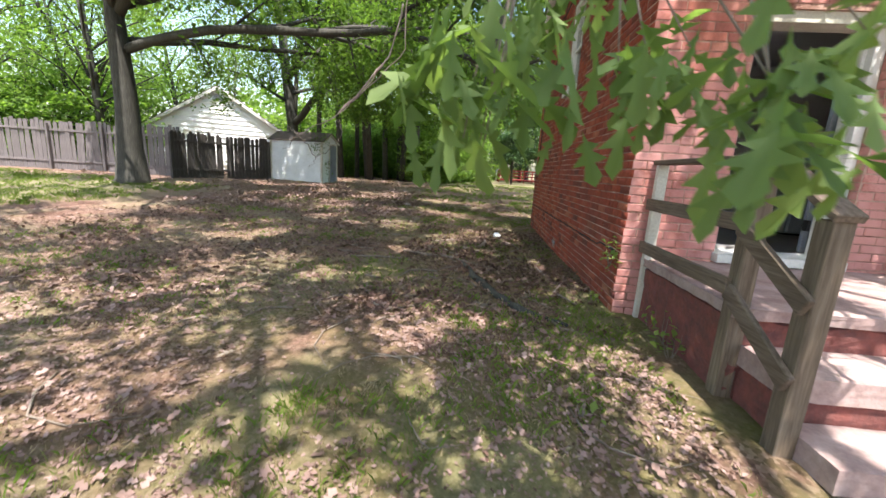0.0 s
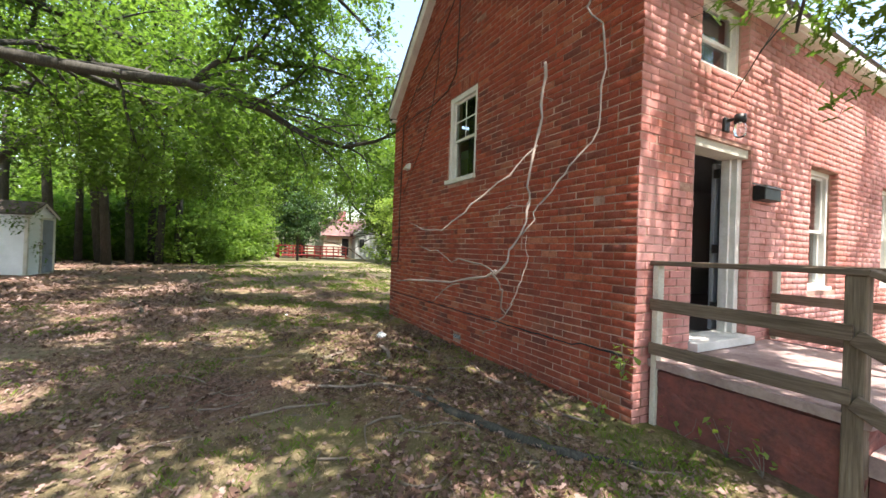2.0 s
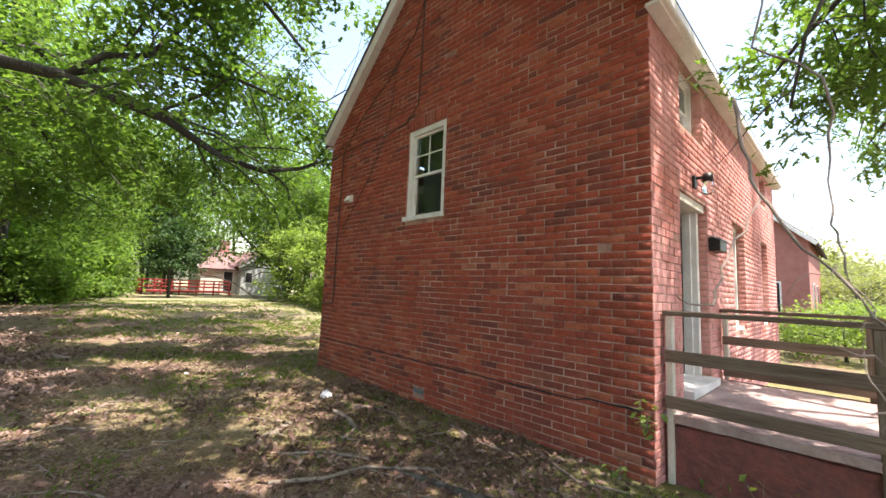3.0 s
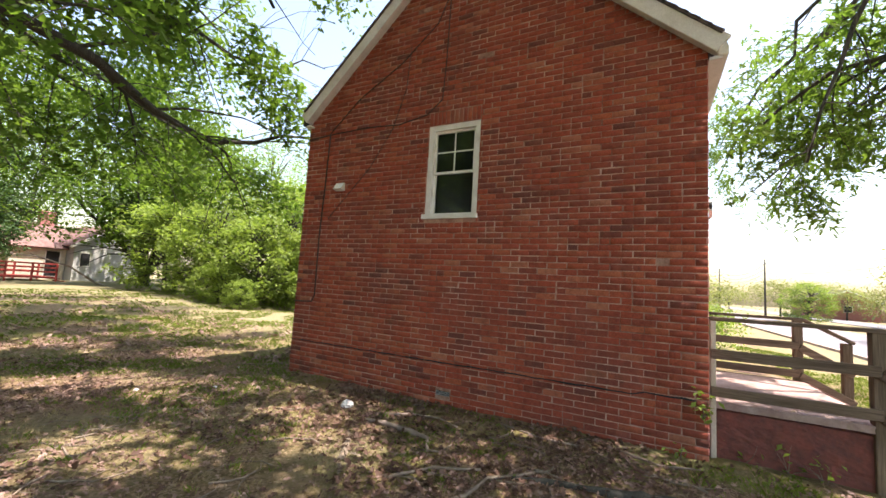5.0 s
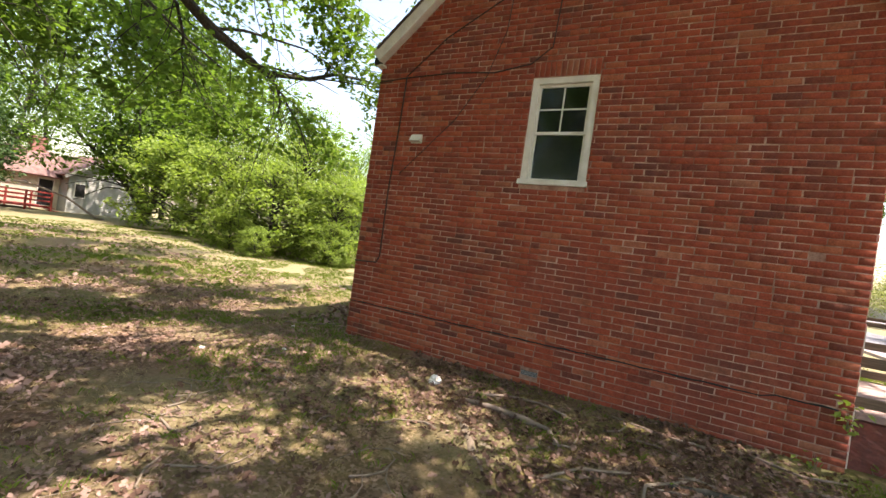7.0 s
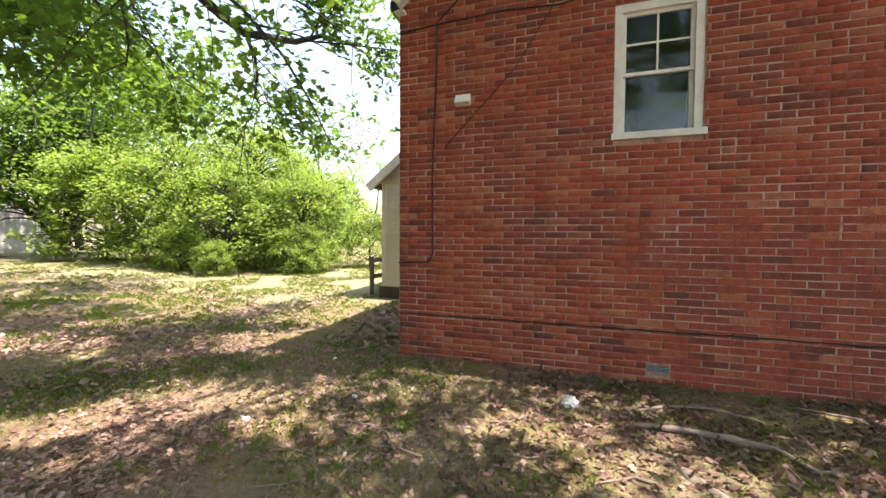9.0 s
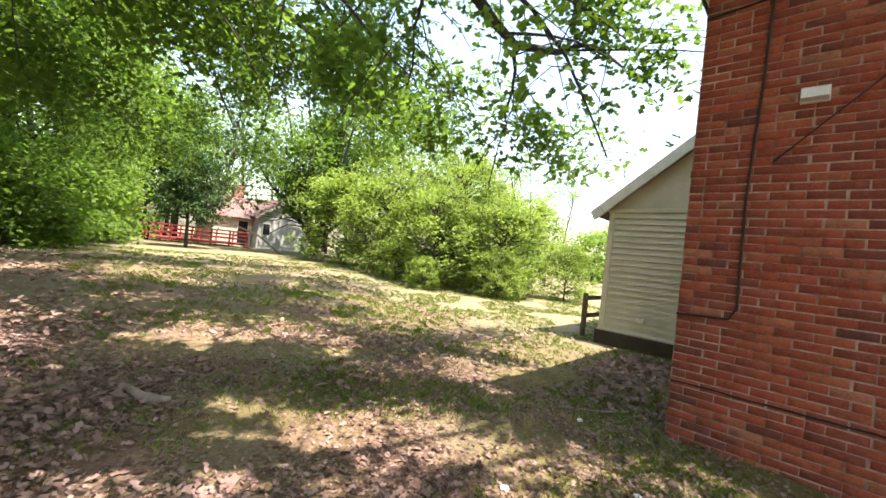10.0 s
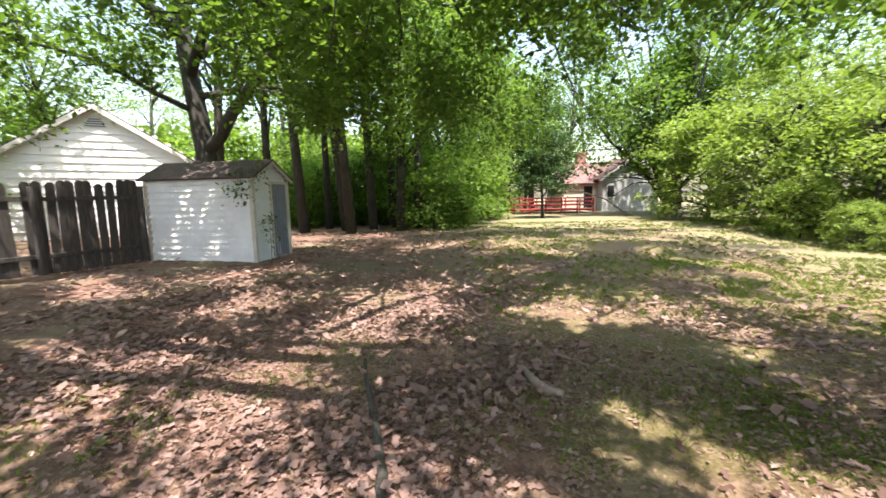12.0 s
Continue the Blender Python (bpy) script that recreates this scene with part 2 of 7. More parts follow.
def axis_fade(sock, a, b):
    r = g.n("ShaderNodeMapRange", interpolation_type="SMOOTHSTEP")
    r.inputs["From Min"].default_value, r.inputs["From Max"].default_value = a, b
    g.l(sock, r.inputs[0])
    return r.outputs[0]


def both(a, b, op):
    x = g.n("ShaderNodeMath", operation=op)
    for s, v in ((x.inputs[0], a), (x.inputs[1], b)):
        if isinstance(v, (int, float)):
            s.default_value = v
        else:
            g.l(v, s)
    return x.outputs[0]


# lawn takes over beyond y = 20, east of the big oak, and towards the road
far_lawn = both(axis_fade(sep.outputs["Y"], 13, 27), axis_fade(both(sep.outputs["X"], both(sep.outputs["Y"], 0.2, "MULTIPLY"), "ADD"), -1, 6), "MULTIPLY")
front_lawn = both(axis_fade(sep.outputs["Y"], 1.0, -2.0), axis_fade(sep.outputs["X"], 1.5, 4.5), "MULTIPLY")
side_lawn = both(axis_fade(sep.outputs["X"], 2.2, 6), axis_fade(sep.outputs["Y"], 9.0, 13.0), "MULTIPLY")
west_lawn = both(axis_fade(sep.outputs["X"], -8.2, -10.2), axis_fade(sep.outputs["Y"], 14.5, 12.0), "MULTIPLY")
amount = both(both(both(far_lawn, front_lawn, "MAXIMUM"), side_lawn, "MAXIMUM"), west_lawn, "MAXIMUM")
patch = both(g.ramp(g.noise(0.75, 6, 0.68), [(0.46, (0.0,)), (0.66, (0.75,))]), both(amount, 0.95, "MULTIPLY"), "MAXIMUM")
mossy = both(g.ramp(g.noise(0.8, 5, 0.65), [(0.38, (0.0,)), (0.58, (0.75,))]), both(axis_fade(sep.outputs['X'], -4.5, 1.5), 1.0, "MULTIPLY"), "MULTIPLY")
g.colour(g.mix(patch, g.mix(mossy, soil, moss), lawn))
g.bump(g.noise(70, 6, 0.75), 0.9, 0.018)
M["ground"] = g.set(0.95, 0, 0.1)


# ---- mesh helpers ----
def part(name, bm, material, parent=None, label=""):
    """Links a bmesh as one mesh object, under a thing or a part."""
    me = bpy.data.meshes.new(name)
    bm.to_mesh(me)
    bm.free()
    me.materials.append(M[material] if isinstance(material, str) else material)
    ob = new(name, me)
    if parent is not None:
        ob.parent = parent
    return tagged(ob, label)


def thing(name, at, label, category, group="", rz=0.0):
    """An Empty at the base of a thing; its parts are built in its own axes."""
    ob = new(name)
    ob.empty_display_size = 0.1
    ob.matrix_basis = pose(*at, 0, 0, rz)
    return tagged(ob, label, category, group)


def box(bm, x0, x1, y0, y1, z0, z1, bevel=0.0):
    vs = [bm.verts.new(p) for p in itertools.product((x0, x1), (y0, y1), (z0, z1))]
    fs = [bm.faces.new([vs[i] for i in q]) for q in ((0, 1, 3, 2), (4, 6, 7, 5), (0, 4, 5, 1), (2, 3, 7, 6), (0, 2, 6, 4), (1, 5, 7, 3))]
    if bevel:
        bmesh.ops.bevel(bm, geom=list({e for f in fs for e in f.edges}), offset=bevel, segments=1, affect="EDGES")
    return bm


def beam(bm, p, q, w, h, bevel=0.006, up=(0, 0, 1)):
    """A timber from p to q, w wide and h high."""
    p, q = Vector(p), Vector(q)
    d = (q - p).normalized()
    s = d.cross(Vector(up))
    s = s.normalized() if s.length > 1e-3 else Vector((1, 0, 0))
    u = s.cross(d).normalized()
    vs = [bm.verts.new(e + s * a * w / 2 + u * b * h / 2) for e in (p, q) for a, b in ((-1, -1), (1, -1), (1, 1), (-1, 1))]
    fs = [bm.faces.new([vs[i] for i in c]) for c in ((3, 2, 1, 0), (4, 5, 6, 7), (0, 1, 5, 4), (1, 2, 6, 5), (2, 3, 7, 6), (3, 0, 4, 7))]
    if bevel:
        bmesh.ops.bevel(bm, geom=list({e for f in fs for e in f.edges}), offset=bevel, segments=1, affect="EDGES")
    return bm


def tube(bm, pts, r, sides=6, rough=0.0, rnd=random):
    """A tapered tube through pts with the radii r."""
    pts = [Vector(p) for p in pts]
    rings = []
    for i, p in enumerate(pts):
        d = (pts[min(i + 1, len(pts) - 1)] - pts[max(i - 1, 0)]).normalized()
        a = d.orthogonal().normalized() if i == 0 else (rings_a - d * rings_a.dot(d)).normalized()
        rings_a = a
        b = d.cross(a)
        ri = r[i] if isinstance(r, (list, tuple)) else r
        rings.append([bm.verts.new(p + (a * math.cos(k * math.tau / sides) + b * math.sin(k * math.tau / sides)) * ri * (1 + rough * (rnd.random() - 0.5))) for k in range(sides)])
    for u, v in zip(rings, rings[1:]):
        for k in range(sides):
            f = bm.faces.new((u[k], u[(k + 1) % sides], v[(k + 1) % sides], v[k]))
            f.smooth = True
    bm.faces.new(rings[0][::-1]), bm.faces.new(rings[-1])
    return bm


def mesh_from(name, verts, faces, material, parent=None, label="", kind="", smooth=False):
    me = bpy.data.meshes.new(name)
    verts = np.asarray(verts, dtype=np.float32).reshape(-1, 3)
    faces = np.asarray(faces, dtype=np.int32)
    k = faces.shape[1]
    me.vertices.add(len(verts)), me.vertices.foreach_set("co", verts.ravel())
    me.loops.add(faces.size), me.loops.foreach_set("vertex_index", faces.ravel())
    me.polygons.add(len(faces)), me.polygons.foreach_set("loop_start", np.arange(0, faces.size, k, dtype=np.int32))
    me.update(calc_edges=True)
    me.materials.append(M[material] if isinstance(material, str) else material)
    ob = new(name, me)
    if parent is not None:
        ob.parent = parent
    return tagged(ob, label, "", "", kind)


def ground_z(x, y):
    """The height of the ground: level by the house, rising to the fence and the woods, falling to the road."""
    x, y = np.asarray(x, float), np.asarray(y, float)

    def smooth(v, a, b):
        k = np.clip((v - a) / (b - a), 0, 1)
        return k * k * (3 - 2 * k)

    z = 0.34 + 0.24 * smooth(-x * 0.5 + (y - 12), 1.0, 9.0) - 0.5 * smooth(3.2 - y, 0, 8.0)
    return z + 0.02 * np.sin(1.3 * x + 0.7 * y) * np.sin(0.9 * y - 0.5 * x)


def gz(x, y):
    return float(ground_z(x, y))


# leaf outlines: (points, faces); an oak leaf has lobes, a plain one is a folded kite
def lobed():
    side = [(0.0, 0.0, 0), (0.035, 0.2, 0.01), (0.2, 0.34, 0.04), (0.07, 0.4, 0.0), (0.29, 0.66, 0.03), (0.08, 0.64, -0.02), (0.15, 0.92, -0.06), (0.0, 1.08, -0.12)]
    pts = [(x, y, z) for x, y, z in side] + [(-x, y, z) for x, y, z in side[1:-1]]
    left = [0] + list(range(8, 14)) + [7]
    fs = []
    right = list(range(8))
    for s, flip in ((right, False), (left, True)):
        for tri in ((0, 1, 3), (1, 2, 3), (0, 3, 5), (3, 4, 5), (0, 5, 7), (5, 6, 7)):
            t = [s[i] for i in tri]
            fs.append(t[::-1] if flip else t)
    return np.array(pts), np.array(fs)


def kite():
    return np.array([(0, 0, 0), (0.3, 0.5, 0.08), (0, 1, -0.05), (-0.3, 0.5, 0.08)], float), np.array([(0, 1, 2), (0, 2, 3)])


def notched():
    return (np.array([(0, 0, 0), (0.3, 0.35, 0.05), (0.12, 0.5, 0), (0.33, 0.72, 0.05), (0, 1.0, -0.05), (-0.33, 0.72, 0.05), (-0.12, 0.5, 0), (-0.3, 0.35, 0.05)], float),
            np.array([(0, 1, 2), (0, 2, 6), (2, 3, 4), (2, 4, 6), (4, 5, 6), (0, 6, 7)]))


def leaves(name, at, size, material, rng, shape="kite", parent=None, droop=0.3, kind="", label="", flat=0.0):
    """One mesh of leaves at the given places."""
    pts, fs = {"kite": kite, "lobed": lobed, "notched": notched}[shape]()
    at = np.asarray(at, float)
    n = len(at)
    yaw = rng.uniform(0, math.tau, n)
    if flat:
        pitch, roll = rng.normal(0, flat, n), rng.normal(0, flat, n)
    else:
        pitch, roll = rng.normal(-droop, 0.45, n), rng.normal(0, 0.42, n)
    s = size * rng.uniform(0.65, 1.3, n)
    cy, sy, cp, sp, cr, sr = np.cos(yaw), np.sin(yaw), np.cos(pitch), np.sin(pitch), np.cos(roll), np.sin(roll)
    fwd = np.stack([-sy * cp, cy * cp, sp], 1)
    side0 = np.stack([cy, sy, np.zeros(n)], 1)
    up0 = np.cross(side0, fwd)
    side = side0 * cr[:, None] + up0 * sr[:, None]
    up = np.cross(side, fwd)
    v = at[:, None, :] + s[:, None, None] * (pts[None, :, 0:1] * side[:, None] + pts[None, :, 1:2] * fwd[:, None] + pts[None, :, 2:3] * up[:, None])
    f = fs[None] + (np.arange(n) * len(pts))[:, None, None]
    return mesh_from(name, v.reshape(-1, 3), f.reshape(-1, 3), material, parent, label, kind)


def wander(rng, p, d, length, steps, bend=0.25, fall=0.0):
    """A crooked line of points from p along d."""
    p, d = np.array(p, float), np.array(d, float)
    d /= np.linalg.norm(d)
    out = [p.copy()]
    for _ in range(steps):
        d = d + rng.normal(0, bend, 3) * 0.5 + np.array([0, 0, -fall])
        d /= np.linalg.norm(d)
        p = p + d * length / steps
        out.append(p.copy())
    return out


def along(pts, k):
    pts = np.asarray(pts, float)
    i = min(int(k * (len(pts) - 1)), len(pts) - 2)
    f = k * (len(pts) - 1) - i
    return pts[i] * (1 - f) + pts[i + 1] * f, pts[i + 1] - pts[i]


def tree(name, at, trunk, r0, limbs, label, seed, n_sub=7, sub_len=2.2, n_twig=5, twig_len=0.7, per_twig=14, size=0.12, shape="kite",
         material="leaf", category="tree", group="", fall=0.05, start=0.25, spread=0.16, skip=None):
    """A tree: trunk and limbs as tapered tubes, boughs and twigs off each limb, and leaves about the twigs."""
    rng = np.random.default_rng(seed)
    root = thing(name, at, label, category, group)
    o = np.array(at, float)
    wood = bmesh.new()
    tp = [np.array(p, float) - o for p in trunk]
    flare = [r0 * (1.0 - 0.55 * i / (len(tp) - 1)) for i in range(len(tp))]
    flare[0] = r0 * 1.7
    tube(wood, [tp[0] - np.array((0, 0, 0.25))] + [tp[0] + (tp[1] - tp[0]) * 0.12] + tp[1:], [flare[0], r0 * 1.05] + flare[1:], 12, 0.12)
    part("trunk", wood, "bark", root)
    spots = []
    for pts, ra, rb in limbs:
        boughs = bmesh.new()
        pts = [np.array(p, float) - o for p in pts]
        m = len(pts)
        fine = []
        for i in range(m - 1):
            for k in (0.0, 0.5):
                q = pts[i] * (1 - k) + pts[i + 1] * k
                fine.append(q + (rng.normal(0, 0.06, 3) if i + k > 0 else 0))
        fine.append(pts[-1])
        n = len(fine)
        tube(boughs, fine, [ra + (rb - ra) * i / (n - 1) for i in range(n)], 7, 0.1)
        for j in range(n_sub):
            k = start + (1 - start) * (j + rng.uniform(0, 0.9)) / n_sub
            p, d = along(fine, min(k, 0.999))
            d = d / np.linalg.norm(d)
            side = rng.normal(0, 1, 3)
            side -= d * side.dot(d)
            side /= np.linalg.norm(side)
            dd = d * rng.uniform(0.3, 0.9) + side * 0.9 + np.array([0, 0, rng.uniform(-0.25, 0.3)])
            ln = sub_len * rng.uniform(0.6, 1.25) * (1.15 - 0.5 * k)
            sub = wander(rng, p, dd, ln, 5, 0.35, fall)
            rs = max(0.008, (ra + (rb - ra) * k) * 0.4)
            tube(boughs, sub, [rs * (1 - 0.15 * i) for i in range(6)], 5)
            for t in range(n_twig):
                q, e = along(sub, min(0.25 + 0.75 * (t + rng.random()) / n_twig, 0.999))
                if skip is not None and skip(q + o):
                    continue
                tw = wander(rng, q, e / np.linalg.norm(e) * 0.6 + rng.normal(0, 0.6, 3), twig_len * rng.uniform(0.5, 1.3), 3, 0.4, fall * 2)
                tube(boughs, tw, [rs * 0.28, rs * 0.2, rs * 0.14, 0.003], 4)
                c = rng.uniform(0.1, 1.0, per_twig)
                tw = np.array(tw)
                ii = np.minimum((c * 3).astype(int), 2)
                ff = (c * 3 - ii)[:, None]
                spots.append(tw[ii] * (1 - ff) + tw[ii + 1] * ff + rng.normal(0, spread, (per_twig, 3)))
        part("limb", boughs, "bark", root)
    if spots:
        spots = np.concatenate(spots)
        if skip is not None:
            keep = np.array([not skip(p + o) for p in spots])
            spots = spots[keep]
        leaves("leaves", spots, size, material, rng, shape, root)
    return root


# ---- ground ----
def grid_axis(lo, hi, fine_lo, fine_hi, fine, coarse):
    out = list(np.arange(fine_lo, fine_hi, fine))
    v, s = fine_hi, fine
    while v < hi:
        out.append(v)
        s = min(s * 1.25, coarse)
        v += s
    out.append(hi)
    v, s = fine_lo, fine
    while v > lo:
        s = min(s * 1.25, coarse)
        v -= s
        out.append(v)
    return np.array(sorted(set(np.round(out, 4))))


def bumps(x, y):
    """Small hollows and lumps of the soil."""
    return (0.012 * np.sin(5.1 * x + 2.3 * np.sin(3.3 * y)) * np.sin(4.7 * y + 1.9 * np.sin(2.9 * x)) + 0.006 * np.sin(13 * x + 5 * np.sin(7 * y)) * np.sin(11 * y + 4 * np.sin(9 * x)))


def build_ground():
    xs, ys = grid_axis(-400, 400, -9, 8, 0.09, 40), grid_axis(-400, 400, -2, 20, 0.09, 40)
    gx, gy = np.meshgrid(xs, ys, indexing="ij")
    near = np.exp(-np.maximum(np.hypot(gx, gy - 8) - 14, 0) / 6)
    z = ground_z(gx, gy) + bumps(gx, gy) * near
    on_walk = (gy < 1.6) & (gy > -4) & (gx > 1.8) & (gx < 6.6)
    z = np.where(on_walk, z - 0.01, z)
    i = np.arange(len(xs) * len(ys)).reshape(len(xs), len(ys))
    f = np.stack([i[:-1, :-1], i[1:, :-1], i[1:, 1:], i[:-1, 1:]], -1).reshape(-1, 4)
    ob = mesh_from("ground", np.stack([gx, gy, z], -1), f, "ground", None, "bare soil with dead leaves, moss and patchy lawn", "structure")
    ob["category"] = "ground"


build_ground()


def flat_sheet(name, pts, z, material, label, thick=0.06):
    bm = bmesh.new()
    top = [bm.verts.new((x, y, (z(x, y) if callable(z) else z))) for x, y in pts]
    low = [bm.verts.new((v.co.x, v.co.y, v.co.z - thick)) for v in top]
    bm.faces.new(top), bm.faces.new(low[::-1])
    n = len(pts)
    for k in range(n):
        bm.faces.new((top[k], low[k], low[(k + 1) % n], top[(k + 1) % n]))
    bmesh.ops.recalc_face_normals(bm, faces=bm.faces)
    return tagged(part(name, bm, material), label, "", "", "structure")


flat_sheet("road", [(-400, -11.5), (400, -11.5), (400, -4.0), (-400, -4.0)], -0.085, "asphalt", "sunlit grey asphalt road")
flat_sheet("road_far", [(-400, -27), (400, -27), (400, -20), (-400, -20)], -0.08, "asphalt", "far carriageway of grey asphalt")
flat_sheet("kerb", [(-400, -4.0), (400, -4.0), (400, -3.8), (-400, -3.8)], -0.01, "walk", "pale concrete kerb", 0.12)
flat_sheet("pavement", [(4.2, 1.52), (2.15, 1.52), (2.15, 0.9), (4.0, -0.6), (5.0, -3.8), (6.3, -3.8), (5.3, -0.9)], lambda x, y: gz(x, y) + 0.02, "walk", "pale worn concrete path to the steps", 0.1)

# ---- house ----
X0, X1, Y0, Y1 = 1.8, 9.8, 3.6, 9.5
ZB, ZE, ZA = 0.1, 4.62, 7.33  # foot, eaves and ridge of the brickwork
YR = 0.5 * (Y0 + Y1)
COURSE, BRICK, JOINT, T = 0.0752, 0.236, 0.011, 0.24
GABLE_WINDOW = (6.23, 7.05, 2.865, 4.24)
DOOR = (2.62, 3.68, 0.93, 2.98)
FRONT_WINDOWS = [(5.18, 6.05, 1.42, 3.02), (7.78, 8.55, 1.42, 3.02), (2.68, 3.58, 3.7, 4.5), (7.88, 8.6, 3.8, 4.38)]


def rake(y):
    """The height of the gable's brickwork."""
    return ZA - abs(y - YR) * (ZA - ZE) / (YR - Y0)


def wall_with_holes(name, a0, a1, z0, z1, holes, put, thick, material, label, top=None):
    """A wall in the plane of (a, z) with openings, cut into cells; put(a, d, z) gives its place at depth d."""
    av = sorted({a0, a1, *[h[0] for h in holes], *[h[1] for h in holes], *([YR] if top else [])})
    bm = bmesh.new()
    for b0, b1 in zip(av, av[1:]):
        zs = sorted({z0, *[h[2] for h in holes if h[0] < b1 and h[1] > b0], *[h[3] for h in holes if h[0] < b1 and h[1] > b0]})
        zs.append(None)
        for c0, c1 in zip(zs, zs[1:]):
            if c1 is not None and any(h[0] <= b0 and h[1] >= b1 and h[2] <= c0 and h[3] >= c1 for h in holes):
                continue
            t0, t1 = (c1, c1) if c1 is not None else ((top(b0), top(b1)) if top else (z1, z1))
            vs = [bm.verts.new(put(a, d, z)) for d in (0, thick) for a, z in ((b0, c0), (b1, c0), (b1, t1), (b0, t0))]
            for q in ((0, 1, 2, 3), (7, 6, 5, 4), (0, 4, 5, 1), (1, 5, 6, 2), (2, 6, 7, 3), (3, 7, 4, 0)):
                bm.faces.new([vs[i] for i in q])
    bmesh.ops.remove_doubles(bm, verts=bm.verts, dist=1e-5)
    bmesh.ops.recalc_face_normals(bm, faces=bm.faces)
    return tagged(part(name, bm, material), label, "wall", "", "structure")


PROUD = 0.006
wall_west = wall_with_holes("wall_west", Y0 + PROUD, Y1, ZB, ZE, [GABLE_WINDOW], lambda a, d, z: (X0 + PROUD + d, a, z), T, "mortar", "red brick gable wall with a low crack and dead vines", rake)
wall_south = wall_with_holes("wall_south", X0 + PROUD + T, X1, ZB, ZE, [DOOR] + FRONT_WINDOWS, lambda a, d, z: (a, Y0 + PROUD + d, z), T, "mortar", "sunlit red brick front wall, worn pink by the door")
wall_north = wall_with_holes("wall_north", X0 + PROUD + T, X1, ZB, ZE, [], lambda a, d, z: (a, Y1 - d, z), T, "mortar", "red brick rear wall")
wall_east = wall_with_holes("wall_east", Y0 + PROUD + T, Y1 - T, ZB, ZE, [], lambda a, d, z: (X1 - d, a, z), T, "mortar", "red brick far gable wall", rake)

# roof, verge boards, gutters
def roof_slope(name, ya, za, yb, zb, x0, x1, label):
    bm = bmesh.new()
    p, q = Vector((x0, ya, za)), Vector((x0, yb, zb))
    d = (q - p).normalized()
    up = Vector((0, -d.z, d.y)) if d.y > 0 else Vector((0, d.z, -d.y))
    n = int((q - p).length / 0.14)
    L = (q - p).length / n
    for i in range(n):
        a = p + d * L * i
        b = p + d * (L * (i + 1) + 0.03)
        vs = [bm.verts.new((x, *(v + up * h).yz)) for x in (x0, x1) for v, h in ((a, 0.012), (b, 0.0), (b, -0.03), (a, -0.03))]
        for f in ((0, 1, 2, 3), (7, 6, 5, 4), (0, 4, 5, 1), (1, 5, 6, 2), (2, 6, 7, 3), (3, 7, 4, 0)):
            bm.faces.new([vs[k] for k in f])
    bmesh.ops.recalc_face_normals(bm, faces=bm.faces)
    return tagged(part(name, bm, "shingle"), label, "roof", "", "structure")


SL = (ZA - ZE) / (YR - Y0)
OV = 0.12
roof_slope("roof_south", Y0 - OV, ZE - OV * SL + 0.2, YR, ZA + 0.2, X0 - 0.17, X1 + 0.15, "dark shingle roof slope over the front")
roof_slope("roof_north", Y1 + 0.03, ZE - 0.03 * SL + 0.2, YR, ZA + 0.2, X0 - 0.17, X1 + 0.15, "dark shingle roof slope over the back")
for s, ye in ((1, Y0 - OV), (-1, Y1 + 0.03)):
    bm = bmesh.new()
    ze = ZE - abs(ye - (Y0 if s > 0 else Y1)) * SL
    beam(bm, (X0 - 0.125, ye, ze + 0.07), (X0 - 0.125, YR, ZA + 0.07), 0.05, 0.2)
    tagged(part("verge_board", bm, "white_paint"), "weathered white verge board", "trim", "", "structure")
    bm = bmesh.new()
    beam(bm, (X0 - 0.05, ye, ze + 0.05), (X0 - 0.05, YR, ZA + 0.05), 0.1, 0.12, 0)
    tagged(part("verge_soffit", bm, "white_paint"), "white soffit under the verge", "trim", "", "structure")
    bm = bmesh.new()
    box(bm, X0 - 0.1, X1 + 0.1, min(ye, ye + s * OV), max(ye, ye + s * OV), ze - 0.06, ze - 0.03)
    tagged(part("eaves_soffit", bm, "white_paint"), "white eaves soffit", "trim", "", "structure")
    bm = bmesh.new()
    box(bm, X0 - 0.12, X1 + 0.1, ye - 0.05, ye + 0.05, ze - 0.04, ze + 0.08, 0.015)
    tagged(part("gutter", bm, "metal_black" if s < 0 else "white_paint"), "box gutter along the eaves", "gutter", "", "structure")

# inside
for nm, b, mt in (("floor", (X0 + T + 0.02, X1 - T - 0.01, Y0 + T + 0.02, Y1 - T - 0.01, 0.82, 0.94), "room_floor"), ("ceiling", (X0 + 0.54, X1 - T - 0.01, Y0 + T + 0.02, Y1 - T - 0.01, 3.42, 3.56), "room"),
                  ("wall_inner", (X0 + 0.54, X1 - T - 0.01, 6.9, 7.0, 0.94, 3.42), "room")):
    bm = bmesh.new()
    box(bm, *b)
    tagged(part(nm, bm, mt), "dim " + nm.replace("_", " ") + " inside the house", nm.split("_")[0], "", "structure")


fridge = thing("refrigerator", (4.75, 5.75, 0.944), "pale grey refrigerator standing in the dim room", "refrigerator")
for nm, b in (("body", (0, 0.78, 0.0, 0.66, 0.03, 1.36)), ("lower_door", (0.01, 0.77, -0.055, -0.004, 0.05, 0.84)), ("upper_door", (0.01, 0.77, -0.055, -0.004, 0.86, 1.35)), ("handle", (0.04, 0.07, -0.09, -0.056, 0.5, 0.8)), ("base", (0.02, 0.76, 0.03, 0.62, 0.0, 0.028))):
    bm = bmesh.new()
    box(bm, *b, 0.006)
    part(nm, bm, "dark" if nm == "base" else "fridge", fridge)


